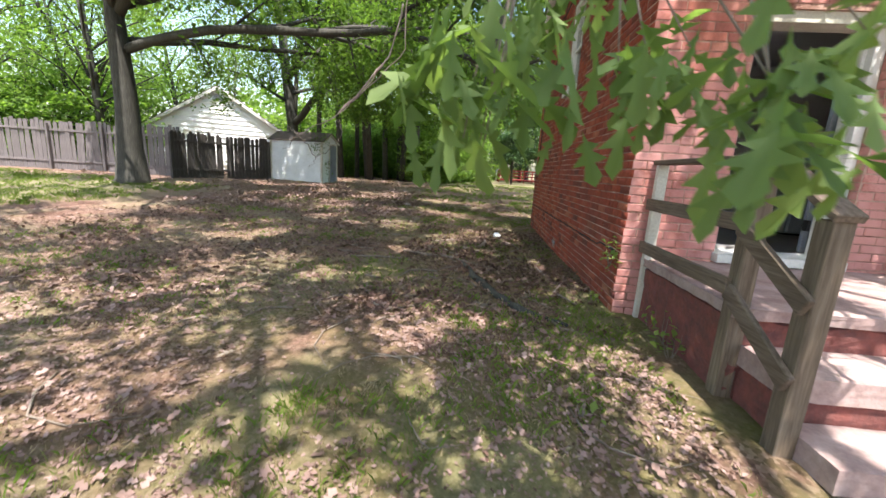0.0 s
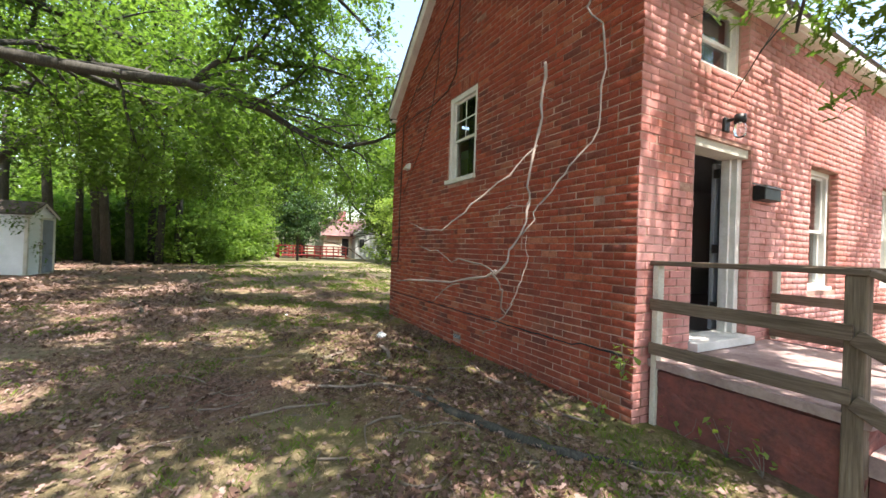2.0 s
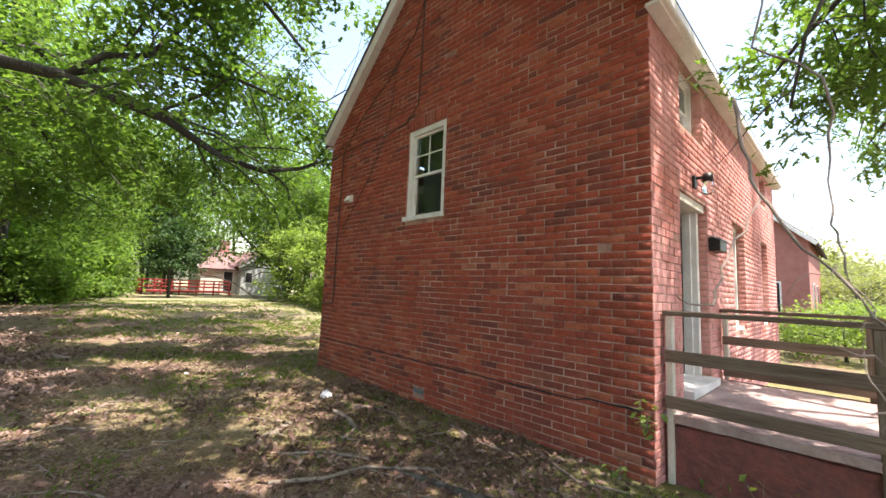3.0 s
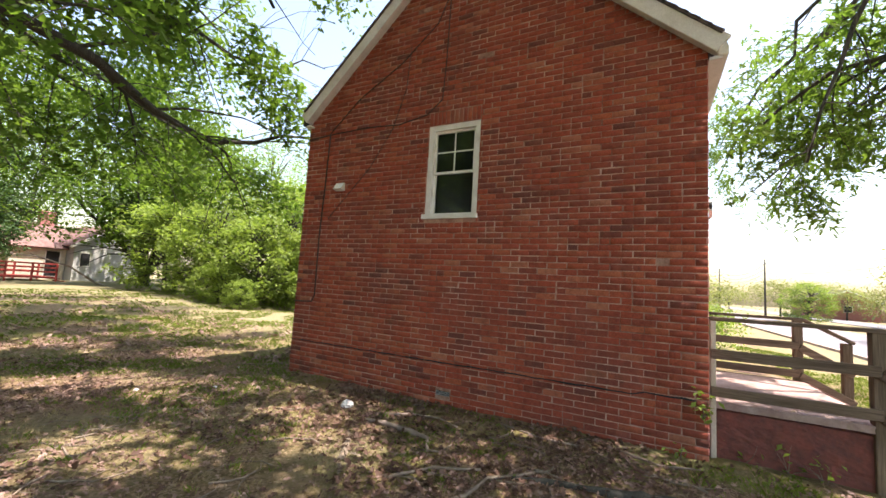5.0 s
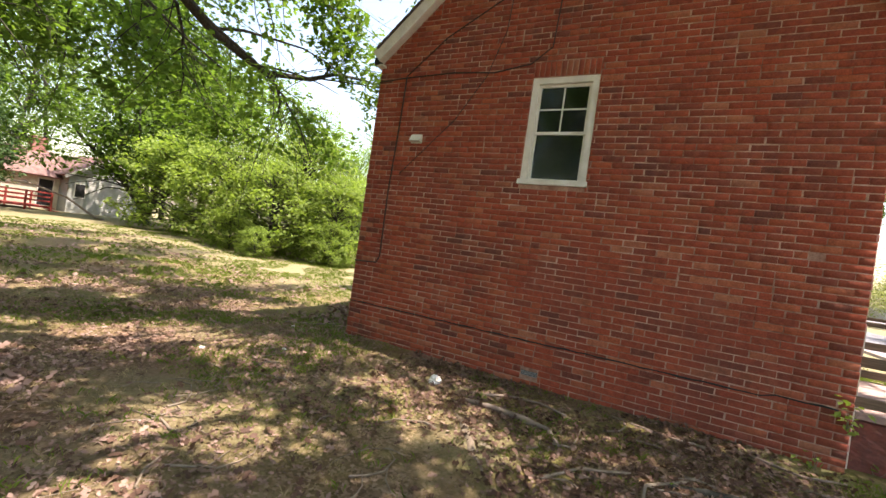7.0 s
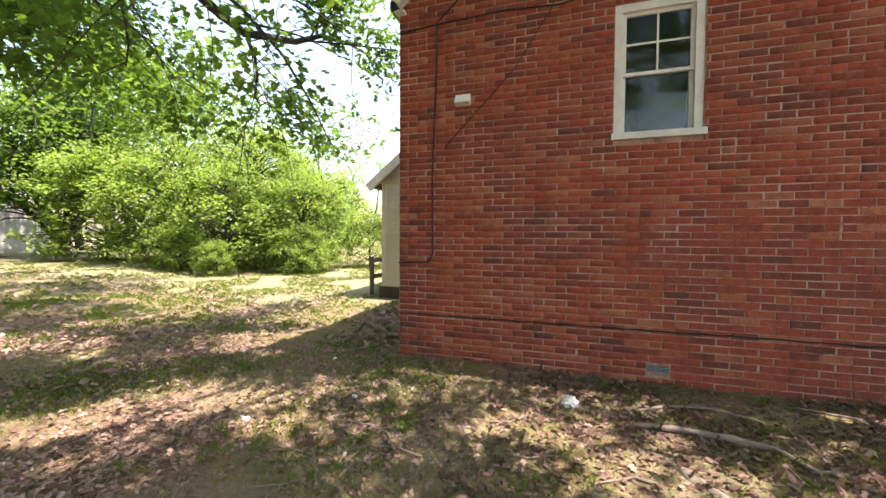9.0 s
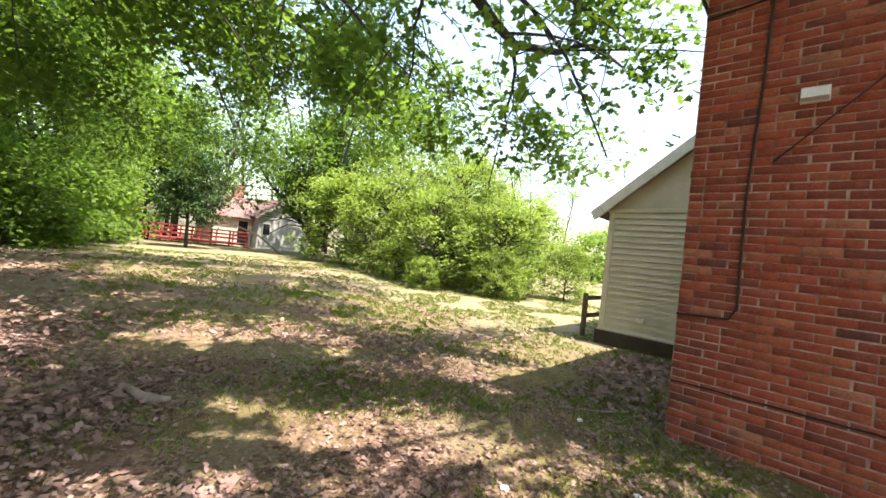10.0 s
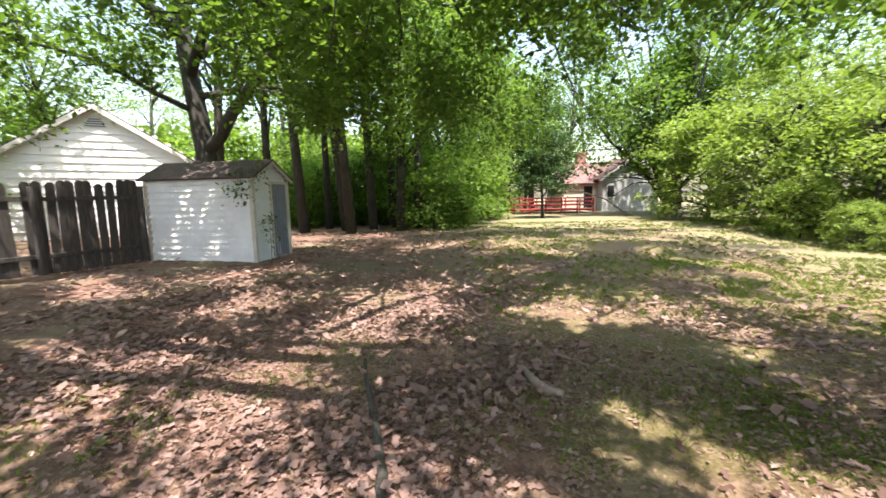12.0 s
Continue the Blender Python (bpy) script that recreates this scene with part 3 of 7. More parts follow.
def sash_window(name, u0, u1, z0, z1, put, label, grid=True, wide=0.08):
    """A double-hung window in an opening: put(u, d, z), d inwards from the wall's face."""
    root = tagged(new(name), label, "window", "", "structure")

    def bar(nm, a0, a1, c0, c1, d0, d1, material="white_paint", parent=root):
        bm = bmesh.new()
        vs = [bm.verts.new(put(a, d, z)) for a, d, z in itertools.product((a0, a1), (d0, d1), (c0, c1))]
        for q in ((0, 1, 3, 2), (4, 6, 7, 5), (0, 4, 5, 1), (2, 3, 7, 6), (0, 2, 6, 4), (1, 5, 7, 3)):
            bm.faces.new([vs[i] for i in q])
        bmesh.ops.recalc_face_normals(bm, faces=bm.faces)
        return part(nm, bm, material, parent)

    w = wide
    bar("window_frame", u0, u0 + w, z0, z1 - w, 0.02, 0.14)
    bar("window_frame", u1 - w, u1, z0, z1 - w, 0.02, 0.14)
    bar("window_frame", u0, u1, z1 - w, z1, 0.015, 0.14)
    bar("window_sill", u0 - 0.02, u1 + 0.02, z0 - 0.02, z0 + 0.045, -0.05, 0.14)
    a0, a1, c0, c1 = u0 + w, u1 - w, z0 + 0.045, z1 - w
    cm = 0.5 * (c0 + c1)
    for lo, hi, d in ((c0, cm + 0.02, 0.085), (cm - 0.02, c1, 0.06)):
        s = 0.035
        sash = bar("sash", a0, a0 + s, lo, hi, d, d + 0.03)
        bar("sash_stile", a1 - s, a1, lo, hi, d, d + 0.03, parent=sash)
        bar("sash_rail", a0 + s, a1 - s, lo, lo + s, d, d + 0.03, parent=sash)
        bar("sash_rail", a0 + s, a1 - s, hi - s, hi, d, d + 0.03, parent=sash)
        pane = bar("pane", a0 + s, a1 - s, lo + s, hi - s, d + 0.012, d + 0.016, "glass", parent=sash)
        pane.visible_shadow = False
        if grid and lo > c0:
            am, zm = 0.5 * (a0 + a1), 0.5 * (lo + hi)
            bar("muntin", am - 0.009, am + 0.009, lo + s, hi - s, d + 0.002, d + 0.011, parent=sash)
            bar("muntin", a0 + s, am - 0.009, zm - 0.009, zm + 0.009, d + 0.002, d + 0.011, parent=sash)
            bar("muntin", am + 0.009, a1 - s, zm - 0.009, zm + 0.009, d + 0.002, d + 0.011, parent=sash)
    # near-black sheet in place of the dim room behind the panes
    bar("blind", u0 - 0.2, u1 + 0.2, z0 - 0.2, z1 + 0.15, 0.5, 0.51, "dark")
    return root


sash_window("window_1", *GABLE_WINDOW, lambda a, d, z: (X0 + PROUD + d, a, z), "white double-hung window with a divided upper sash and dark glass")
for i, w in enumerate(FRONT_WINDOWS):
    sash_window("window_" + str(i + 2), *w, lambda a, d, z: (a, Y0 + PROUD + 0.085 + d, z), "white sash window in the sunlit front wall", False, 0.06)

# door, standing open inwards
door = tagged(new("door_1"), "open front door in a deep weathered white frame", "door", "", "structure")
dx0, dx1, dz0, dz1 = DOOR
for nm, b, mt in (("door_frame", (dx0, dx0 + 0.05, Y0 + 0.1, Y0 + 0.24, dz0 + 0.05, dz1 - 0.09), "cream_paint"), ("door_frame", (dx1 - 0.09, dx1, Y0 + 0.09, Y0 + 0.24, dz0 + 0.05, dz1 - 0.09), "white_paint"),
                  ("door_frame", (dx0, dx1, Y0 + 0.03, Y0 + 0.24, dz1 - 0.09, dz1), "cream_paint"), ("threshold", (dx0 - 0.02, dx1 - 0.01, Y0 - 0.09, Y0 + 0.27, dz0 - 0.03, dz0 + 0.05), "white_paint"),
                  ("door_stop", (dx1 - 0.12, dx1 - 0.09, Y0 + 0.15, Y0 + 0.24, dz0 + 0.05, dz1 - 0.09), "white_paint"), ("door_stop", (dx0 + 0.05, dx0 + 0.07, Y0 + 0.16, Y0 + 0.24, dz0 + 0.05, dz1 - 0.09), "white_paint")):
    bm = bmesh.new()
    box(bm, *b, 0.004)
    part(nm, bm, mt, door)
bm = bmesh.new()
box(bm, dx1 - 0.13, dx1 + 0.75, Y0 + 0.29, Y0 + 0.33, dz0 + 0.06, dz1 - 0.11, 0.003)
leaf_ob = part("door_leaf", bm, "door_paint", door)
for z in (1.2, 1.85, 2.7):
    bm = bmesh.new()
    box(bm, dx1 - 0.15, dx1 - 0.125, Y0 + 0.24, Y0 + 0.3, z, z + 0.1)
    part("hinge", bm, "metal_black", leaf_ob)
bm = bmesh.new()
bmesh.ops.create_uvsphere(bm, u_segments=12, v_segments=8, radius=0.03, matrix=Matrix.Translation((dx1 + 0.68, Y0 + 0.37, 1.85)))
part("door_handle", bm, "metal_grey", leaf_ob)

# ---- porch ----
PX0, PX1, PY0, PY1 = 1.97, 4.2, 2.22, Y0 - 0.002


def worn_slab(name, x0, x1, y0, y1, z0, z1, material, parent, seed, nx=18, ny=12, rag=0.02):
    """A rough-edged slab."""
    rng = np.random.default_rng(seed)
    bm = bmesh.new()
    box(bm, x0, x1, y0, y1, z0, z1)
    bmesh.ops.subdivide_edges(bm, edges=bm.edges[:], cuts=26, use_grid_fill=True)
    for v in bm.verts:
        edge = (abs(v.co.x - x0) < 1e-4 or abs(v.co.x - x1) < 1e-4) + (abs(v.co.y - y0) < 1e-4)
        top = abs(v.co.z - z1) < 1e-4
        p = v.co + Vector((seed, 0, 0))
        rough = noise.noise(p * 5) * 0.6 + noise.noise(p * 14) * 0.35 + noise.noise(p * 35) * 0.25
        if top and edge:
            v.co.z -= rag * (0.5 + rough)
        elif top:
            v.co.z += 0.004 * noise.noise(p * 7)
        if edge and v.co.z < z1 - 1e-3:
            v.co.x += rag * 0.5 * rough
            v.co.y += rag * 0.5 * rough if v.co.y < y1 - 1e-3 else 0
    return part(name, bm, material, parent)


steps = thing("porch_steps", (0, 0, 0), "worn concrete porch and steps with red-stained sides", "steps")
worn_slab("landing", PX0 + 0.02, PX1, PY0, PY1, 0.82, 0.89, "concrete", steps, 3, rag=0.045)
worn_slab("landing_side", PX0 + 0.05, PX1 - 0.04, PY0 + 0.03, PY1, 0.0, 0.82, "concrete_side", steps, 4, rag=0.05)
for i, (ya, yb, zt) in enumerate(((1.87, PY0 + 0.03, 0.66), (1.53, 1.87, 0.42))):
    worn_slab("step", PX0 + 0.1, PX1 - 0.04, ya, yb - 0.002, zt - 0.13, zt, "concrete", steps, 6 + i)
    worn_slab("step_side", PX0 + 0.12, PX1 - 0.06, ya + 0.02, yb - 0.002, -0.05, zt - 0.13, "concrete_side", steps, 9 + i, rag=0.025)


def handrail(x, label):
    r = thing("handrail", (x, 0, 0), label, "handrail", "handrails by the steps")
    ya, yb = 3.5, 2.3
    yc = 1.8
    zt, zc = 1.73, 1.47

    def add(nm, p, q, w, h, mt="rail_wood"):
        bm = bmesh.new()
        beam(bm, p, q, w, h)
        part(nm, bm, "rail_wood_long" if "rail" in nm else mt, r)

    add("post", (0, yb, gz(x, yb) - 0.1), (0, yb, zt - 0.02), 0.1, 0.1)
    add("post", (0, yc, gz(x, yc) - 0.1), (0, yc, zc - 0.02), 0.1, 0.1)
    add("wall_post", (0, ya + 0.045, 0.3 if x < 3 else 0.9), (0, ya + 0.045, zt - 0.02), 0.09, 0.05, "cream_paint")
    add("top_rail", (0, ya + 0.09, zt), (0, yb - 0.06, zt), 0.13, 0.04)
    add("top_rail", (0, yb - 0.06, zt), (0, yc - 0.07, zc - 0.01), 0.13, 0.04)
    s = -0.065
    for z in (1.37, 0.99):
        add("rail", (s, ya + 0.07, z), (s, yb, z), 0.035, 0.1)
    for z in (1.35, 0.97):
        add("rail", (s - 0.004, yb - 0.005, z), (s - 0.004, yc - 0.05, z - 0.3), 0.035, 0.1)
    return r


handrail(2.03, "weathered grey-brown timber handrail beside the steps")
handrail(4.2, "weathered timber handrail on the far side of the steps")

# ---- extension behind the house ----
ext = tagged(new("extension"), "beige-sided rear extension on a dark block foundation", "building")
EX0, EX1, EY0, EY1 = 5.85, 9.7, Y1 + 0.0, 11.82
bm = bmesh.new()
box(bm, EX0 + 0.03, EX1 - 0.03, EY0, EY1 - 0.03, 0.1, 3.2)
v = [bm.verts.new(p) for p in ((EX0 + 0.03, EY1 - 0.03, 3.2), (EX0 + 0.03, EY0 + 0.02, 3.2), (EX0 + 0.03, EY0 + 0.02, 4.95), (EX1, EY1 - 0.03, 3.2), (EX1, EY0 + 0.02, 3.2), (EX1, EY0 + 0.02, 4.95))]
for q in ((0, 1, 2), (3, 5, 4), (0, 2, 5, 3)):
    bm.faces.new([v[i] for i in q])
part("wall", bm, "beige_vinyl", ext)
bm = bmesh.new()
box(bm, EX0 - 0.06, EX1, EY0 + 0.002, EY1 + 0.06, 0.0, 0.62, 0.01)
part("foundation", bm, "foundation", ext)
bm = bmesh.new()
n = 20
for i in range(n):
    z0 = 0.66 + i * 2.42 / n
    for x0, x1, y0, y1 in ((EX0 - 0.015, EX0 + 0.03, EY0 + 0.002, EY1 - 0.1), (EX0 + 0.1, EX1, EY1 - 0.03, EY1 - 0.005)):
        vs = [bm.verts.new(p) for p in itertools.product((x0, x1), (y0, y1), (z0, z0 + 2.42 / n - 0.004))]
        west = y1 < EY1 - 0.05
        for k, p in enumerate(itertools.product((0, 1), (0, 1), (0, 1))):
            if west and p[0] == 0 and p[2] == 1:
                vs[k].co.x += 0.035
            if not west and p[1] == 1 and p[2] == 1:
                vs[k].co.y -= 0.018
        for q in ((0, 1, 3, 2), (4, 6, 7, 5), (0, 4, 5, 1), (2, 3, 7, 6), (0, 2, 6, 4), (1, 5, 7, 3)):
            bm.faces.new([vs[j] for j in q])
bmesh.ops.recalc_face_normals(bm, faces=bm.faces)
tagged(part("siding", bm, "beige_vinyl", ext), kind="stuff")
for nm, b, mt in (("corner_board", (EX0 - 0.01, EX0 + 0.1, EY1 - 0.1, EY1 + 0.01, 0.64, 3.1), "beige_vinyl"), ("sill_board", (EX0 - 0.05, EX0 + 0.02, EY0 + 0.01, EY1 + 0.03, 0.62, 0.66), "cream_paint"),
                  ("frieze", (EX0 - 0.02, EX0 + 0.02, EY0 + 0.01, EY1 + 0.05, 3.08, 3.16), "beige_vinyl"), ("dryer_vent", (EX0 - 0.07, EX0, 10.95, 11.07, 0.9, 1.0), "white_paint"),
                  ("meter_box", (EX0 - 0.14, EX0, 10.12, 10.32, 1.4, 1.85), "metal_grey")):
    bm = bmesh.new()
    box(bm, *b, 0.006)
    part(nm, bm, mt, ext)
bm = bmesh.new()
beam(bm, ((EX0 + EX1) / 2, EY1 + 0.3, 3.02), ((EX0 + EX1) / 2, EY0 + 0.01, 5.1), EX1 - EX0 + 0.2, 0.1, 0)
part("roof", bm, "shingle", ext)
bm = bmesh.new()
beam(bm, (EX0 - 0.16, EY1 + 0.3, 2.98), (EX0 - 0.16, EY0 + 0.01, 5.06), 0.06, 0.2)
part("verge_board", bm, "white_paint", ext)
bm = bmesh.new()
beam(bm, (EX0 - 0.085, EY1 + 0.3, 2.93), (EX0 - 0.085, EY0 + 0.01, 5.01), 0.09, 0.05, 0)
part("verge_soffit", bm, "white_paint", ext)

# small rail behind the extension
r = thing("low_rail", (0, 0, 0), "small weathered timber rail by the back step", "railing")
for x in (6.3, 7.6):
    bm = bmesh.new()
    beam(bm, (x, 12.35, 0.3), (x, 12.35, 1.3), 0.09, 0.09)
    part("post", bm, "rail_wood", r)
for z in (0.8, 1.2):
    bm = bmesh.new()
    beam(bm, (6.2, 12.29, z), (7.7, 12.29, z), 0.03, 0.1)
    part("rail", bm, "rail_wood", r)

# ---- shed ----
def build_shed():
    # corner nearest the house at (-6.9, 16.75); length along u, depth along v
    w, dpt, h, pk = 2.68, 1.42, 1.88, 0.38
    s = thing("shed", (-6.78, 17.97, gz(-6.78, 17.97)), "small white clapboard shed with a brown shingle roof", "shed", rz=172)
    bm = bmesh.new()
    box(bm, 0.03, w - 0.03, -dpt + 0.03, -0.03, -0.05, h)
    for x in (0.03, w - 0.03):
        v = [bm.verts.new(p) for p in ((x, -dpt + 0.03, h), (x, -0.03, h), (x, -dpt / 2, h + pk - 0.03))]
        bm.faces.new(v)
    part("wall", bm, "vinyl", s)
    n = 13
    c = h / n

    def board(q0, q1, nrm, z0, z1, cut=0.0):
        bm = bmesh.new()
        a, e, m = Vector((*q0, z0)), Vector((*q1, z0)), Vector((*nrm, 0))
        d = (e - a).normalized() * cut
        up = Vector((0, 0, z1 - z0))
        vs = [bm.verts.new(p) for p in (a, e, e - d + up, a + d + up, a + m * 0.06, e + m * 0.06, e - d + m * 0.012 + up, a + d + m * 0.012 + up)]
        for q in ((3, 2, 1, 0), (4, 5, 6, 7), (0, 1, 5, 4), (1, 2, 6, 5), (2, 3, 7, 6), (3, 0, 4, 7)):
            bm.faces.new([vs[k] for k in q])
        bmesh.ops.recalc_face_normals(bm, faces=bm.faces)
        part("clapboard", bm, "vinyl", s)

    for i in range(n):
        board((0.04, -0.03), (w - 0.04, -0.03), (0, 1), i * c, (i + 1) * c)
        if i * c > 1.8:
            board((0.03, -dpt + 0.04), (0.03, -0.04), (-1, 0), i * c, (i + 1) * c)
        else:
            board((0.03, -dpt + 0.78), (0.03, -0.04), (-1, 0), i * c, (i + 1) * c)
    for i in range(4):
        z0, z1 = h + i * pk / 4.2, h + (i + 1) * pk / 4.2
        half = dpt / 2 * (1 - (z0 - h) / pk) - 0.02
        board((0.03, -dpt / 2 - half), (0.03, -dpt / 2 + half), (-1, 0), z0, z1, dpt / 2 / 4.2)
    for x, y in ((0.02, -0.02), (w - 0.02, -0.02), (0.02, -dpt + 0.02)):
        bm = bmesh.new()
        box(bm, x - 0.045, x + 0.045, y - 0.045, y + 0.045, -0.05, h + 0.02, 0.006)
        part("corner_board", bm, "cream_paint", s)
    for side in (0, 1):
        bm = bmesh.new()
        ya, yb = (0.1, -dpt / 2) if side == 0 else (-dpt - 0.1, -dpt / 2)
        beam(bm, (w / 2, ya, h - 0.02), (w / 2, yb, h + pk + 0.04), w + 0.24, 0.035, 0)
        part("roof_slope", bm, "shingle", s)
        bm = bmesh.new()
        beam(bm, (-0.09, ya, h - 0.07), (-0.09, yb, h + pk - 0.01), 0.03, 0.09, 0.003)
        part("verge_board", bm, "cream_paint", s)
    bm = bmesh.new()
    box(bm, -0.03, 0.03, -dpt + 0.14, -dpt + 0.72, 0.03, 1.75, 0.003)
    d = part("door", bm, "door_blue", s, "grey boarded door")
    for k in range(5):
        bm = bmesh.new()
        y = -dpt + 0.15 + k * 0.113
        box(bm, -0.042, -0.03, y, y + 0.105, 0.05, 1.73, 0.002)
        part("board", bm, "door_blue", d)
    bm = bmesh.new()
    box(bm, -0.062, -0.042, -dpt + 0.6, -dpt + 0.68, 0.95, 1.0, 0.003)
    part("latch", bm, "metal_black", d)
    for b in ((-0.04, 0.02, -dpt + 0.08, -dpt + 0.14, 0, 1.81), (-0.04, 0.02, -dpt + 0.72, -dpt + 0.78, 0, 1.81), (-0.042, 0.02, -dpt + 0.14, -dpt + 0.72, 1.75, 1.81)):
        bm = bmesh.new()
        box(bm, *b, 0.003)
        part("door_frame", bm, "cream_paint", s)


build_shed()


# ---- fences ----
def picket_fence(pts, h, material, label, group, seed, dog=True, gap=0.02, width=0.14, missing=()):
    rng = np.random.default_rng(seed)
    f = tagged(new("fence"), label, "fence", group)
    shared = []
    for k in range(5):
        bm = bmesh.new()
        hh = h * rng.uniform(0.96, 1.03)
        w = width
        prof = [(-w / 2, 0), (w / 2, 0), (w / 2, hh - 0.05), (w * 0.22, hh), (-w * 0.22, hh), (-w / 2, hh - 0.05)] if dog else [(-w / 2, 0), (w / 2, 0), (w / 2, hh), (-w / 2, hh)]
        a = [bm.verts.new((x, -0.009, z)) for x, z in prof]
        b = [bm.verts.new((x, 0.009, z)) for x, z in prof]
        bm.faces.new(a), bm.faces.new(b[::-1])
        for i in range(len(a)):
            bm.faces.new((a[i], b[i], b[(i + 1) % len(a)], a[(i + 1) % len(a)]))
        bmesh.ops.recalc_face_normals(bm, faces=bm.faces)
        me = bpy.data.meshes.new("picket")
        bm.to_mesh(me)
        bm.free()
        me.materials.append(M[material])
        shared.append(me)
    count = 0
    for p, q in zip(pts, pts[1:]):
        p, q = Vector(p), Vector(q)
        L = (q - p).length
        ang = math.degrees(math.atan2(q.y - p.y, q.x - p.x))
        n = int(L / (width + gap))
        for i in range(n):
            at = p + (q - p) * ((i + 0.5) / n)
            count += 1
            if count in missing:
                continue
            ob = new("picket", shared[int(rng.integers(5))])
            ob.parent = f
            ob.matrix_basis = pose(at.x, at.y, gz(at.x, at.y) - 0.02 + rng.normal(0, 0.01), rng.normal(0, 0.8), rng.normal(0, 1.2), ang)
        m = max(1, round(L / 2.4))
        for i in range(m + 1):
            at = p + (q - p) * (i / m)
            bm = bmesh.new()
            nx, ny = -(q - p).normalized().y, (q - p).normalized().x
            s = 0.085
            beam(bm, (at.x + nx * s, at.y + ny * s, gz(at.x, at.y) - 0.1), (at.x + nx * s, at.y + ny * s, gz(at.x, at.y) + h * 0.93), 0.09, 0.09)
            part("post", bm, material, f)
        for z in (0.35, h * 0.8):
            bm = bmesh.new()
            nx, ny = -(q - p).normalized().y * 0.028, (q - p).normalized().x * 0.028
            beam(bm, (p.x + nx, p.y + ny, gz(p.x, p.y) + z), (q.x + nx, q.y + ny, gz(q.x, q.y) + z), 0.035, 0.09)
            part("rail", bm, material, f)
    return f


picket_fence([(-9.55, 18.3), (-10.55, 16.9), (-11.5, 14.6)], 1.85, "fence_wood", "old dark board fence with gaps and dog-eared tops", "yard fences", 5, gap=0.0, width=0.15, missing=(13,))
picket_fence([(-11.6, 15.3), (-15.4, 15.8), (-19.4, 14.9), (-30.0, 12.0)], 2.0, "fence_pale", "grey weathered privacy fence", "yard fences", 6, dog=False, gap=0.004, width=0.15)


# ---- houses around ----
def gable_house(name, at, rz, length, depth, eave, ridge, wall, roof, label, category="house", windows=(), chimney=None, boards=None, foot=0.35):
    """A house with its gable end at x = 0 facing -x, running along +x."""
    h = thing(name, at, label, category, rz=rz)
    bm = bmesh.new()
    box(bm, 0, length, 0, depth, -0.3, eave)
    for x in (0.0, length):
        v = [bm.verts.new(p) for p in ((x, 0, eave), (x, depth, eave), (x, depth / 2, ridge))]
        bm.faces.new(v)
    part("wall", bm, wall, h)
    if boards:
        bm = bmesh.new()
        z = foot
        jut = 0.03 if boards < 0.2 else 0.06
        while z < ridge - 0.25:
            half = depth / 2 if z < eave else depth / 2 * (ridge - z) / (ridge - eave)
            half -= 0.02
            vs = [bm.verts.new(p) for p in ((-jut, depth / 2 - half, z), (-jut, depth / 2 + half, z), (-0.006, depth / 2 + half, z + boards), (-0.006, depth / 2 - half, z + boards), (0, depth / 2 - half, z), (0, depth / 2 + half, z))]
            bm.faces.new(vs[:4]), bm.faces.new((vs[0], vs[4], vs[5], vs[1]))
            if z < eave - boards:
                vs = [bm.verts.new(p) for p in ((0, -0.03, z), (length, -0.03, z), (length, -0.006, z + boards), (0, -0.006, z + boards), (0, 0, z), (length, 0, z))]
                bm.faces.new(vs[:4]), bm.faces.new((vs[0], vs[4], vs[5], vs[1]))
            z += boards
        bmesh.ops.recalc_face_normals(bm, faces=bm.faces)
        tagged(part("siding", bm, wall, h), kind="stuff")
    k = (ridge - eave) / (depth / 2)
    for ya in (-0.35, depth + 0.35):
        bm = bmesh.new()
        beam(bm, (length / 2, ya, eave - 0.35 * k + 0.08), (length / 2, depth / 2, ridge + 0.08), length + 0.6, 0.1, 0)
        part("roof", bm, roof, h)
        bm = bmesh.new()
        beam(bm, (-0.32, ya, eave - 0.35 * k - 0.03), (-0.32, depth / 2, ridge - 0.03), 0.04, 0.18)
        part("verge_board", bm, "white_paint", h)
    for side, u, z, w, hh in windows:
        bm = bmesh.new()
        if side == "gable":
            box(bm, -0.05, 0.02, u - w / 2, u + w / 2, z, z + hh)
        else:
            box(bm, u - w / 2, u + w / 2, -0.05, 0.02, z, z + hh)
        win = part("window", bm, "white_paint", h)
        bm = bmesh.new()
        if side == "gable":
            box(bm, -0.056, -0.051, u - w / 2 + 0.07, u + w / 2 - 0.07, z + 0.07, z + hh - 0.07)
        else:
            box(bm, u - w / 2 + 0.07, u + w / 2 - 0.07, -0.056, -0.051, z + 0.07, z + hh - 0.07)
        part("pane", bm, "dark", win)
    if chimney:
        x, y, z0, z1, w = chimney
        bm = bmesh.new()
        box(bm, x - w / 2, x + w / 2, y - w / 2, y + w / 2, z0, z1, 0.01)
        box(bm, x - w / 2 - 0.05, x + w / 2 + 0.05, y - w / 2 - 0.05, y + w / 2 + 0.05, z1 - 0.25, z1 - 0.1, 0.01)
        part("chimney", bm, "pink_paint", h)
    return h


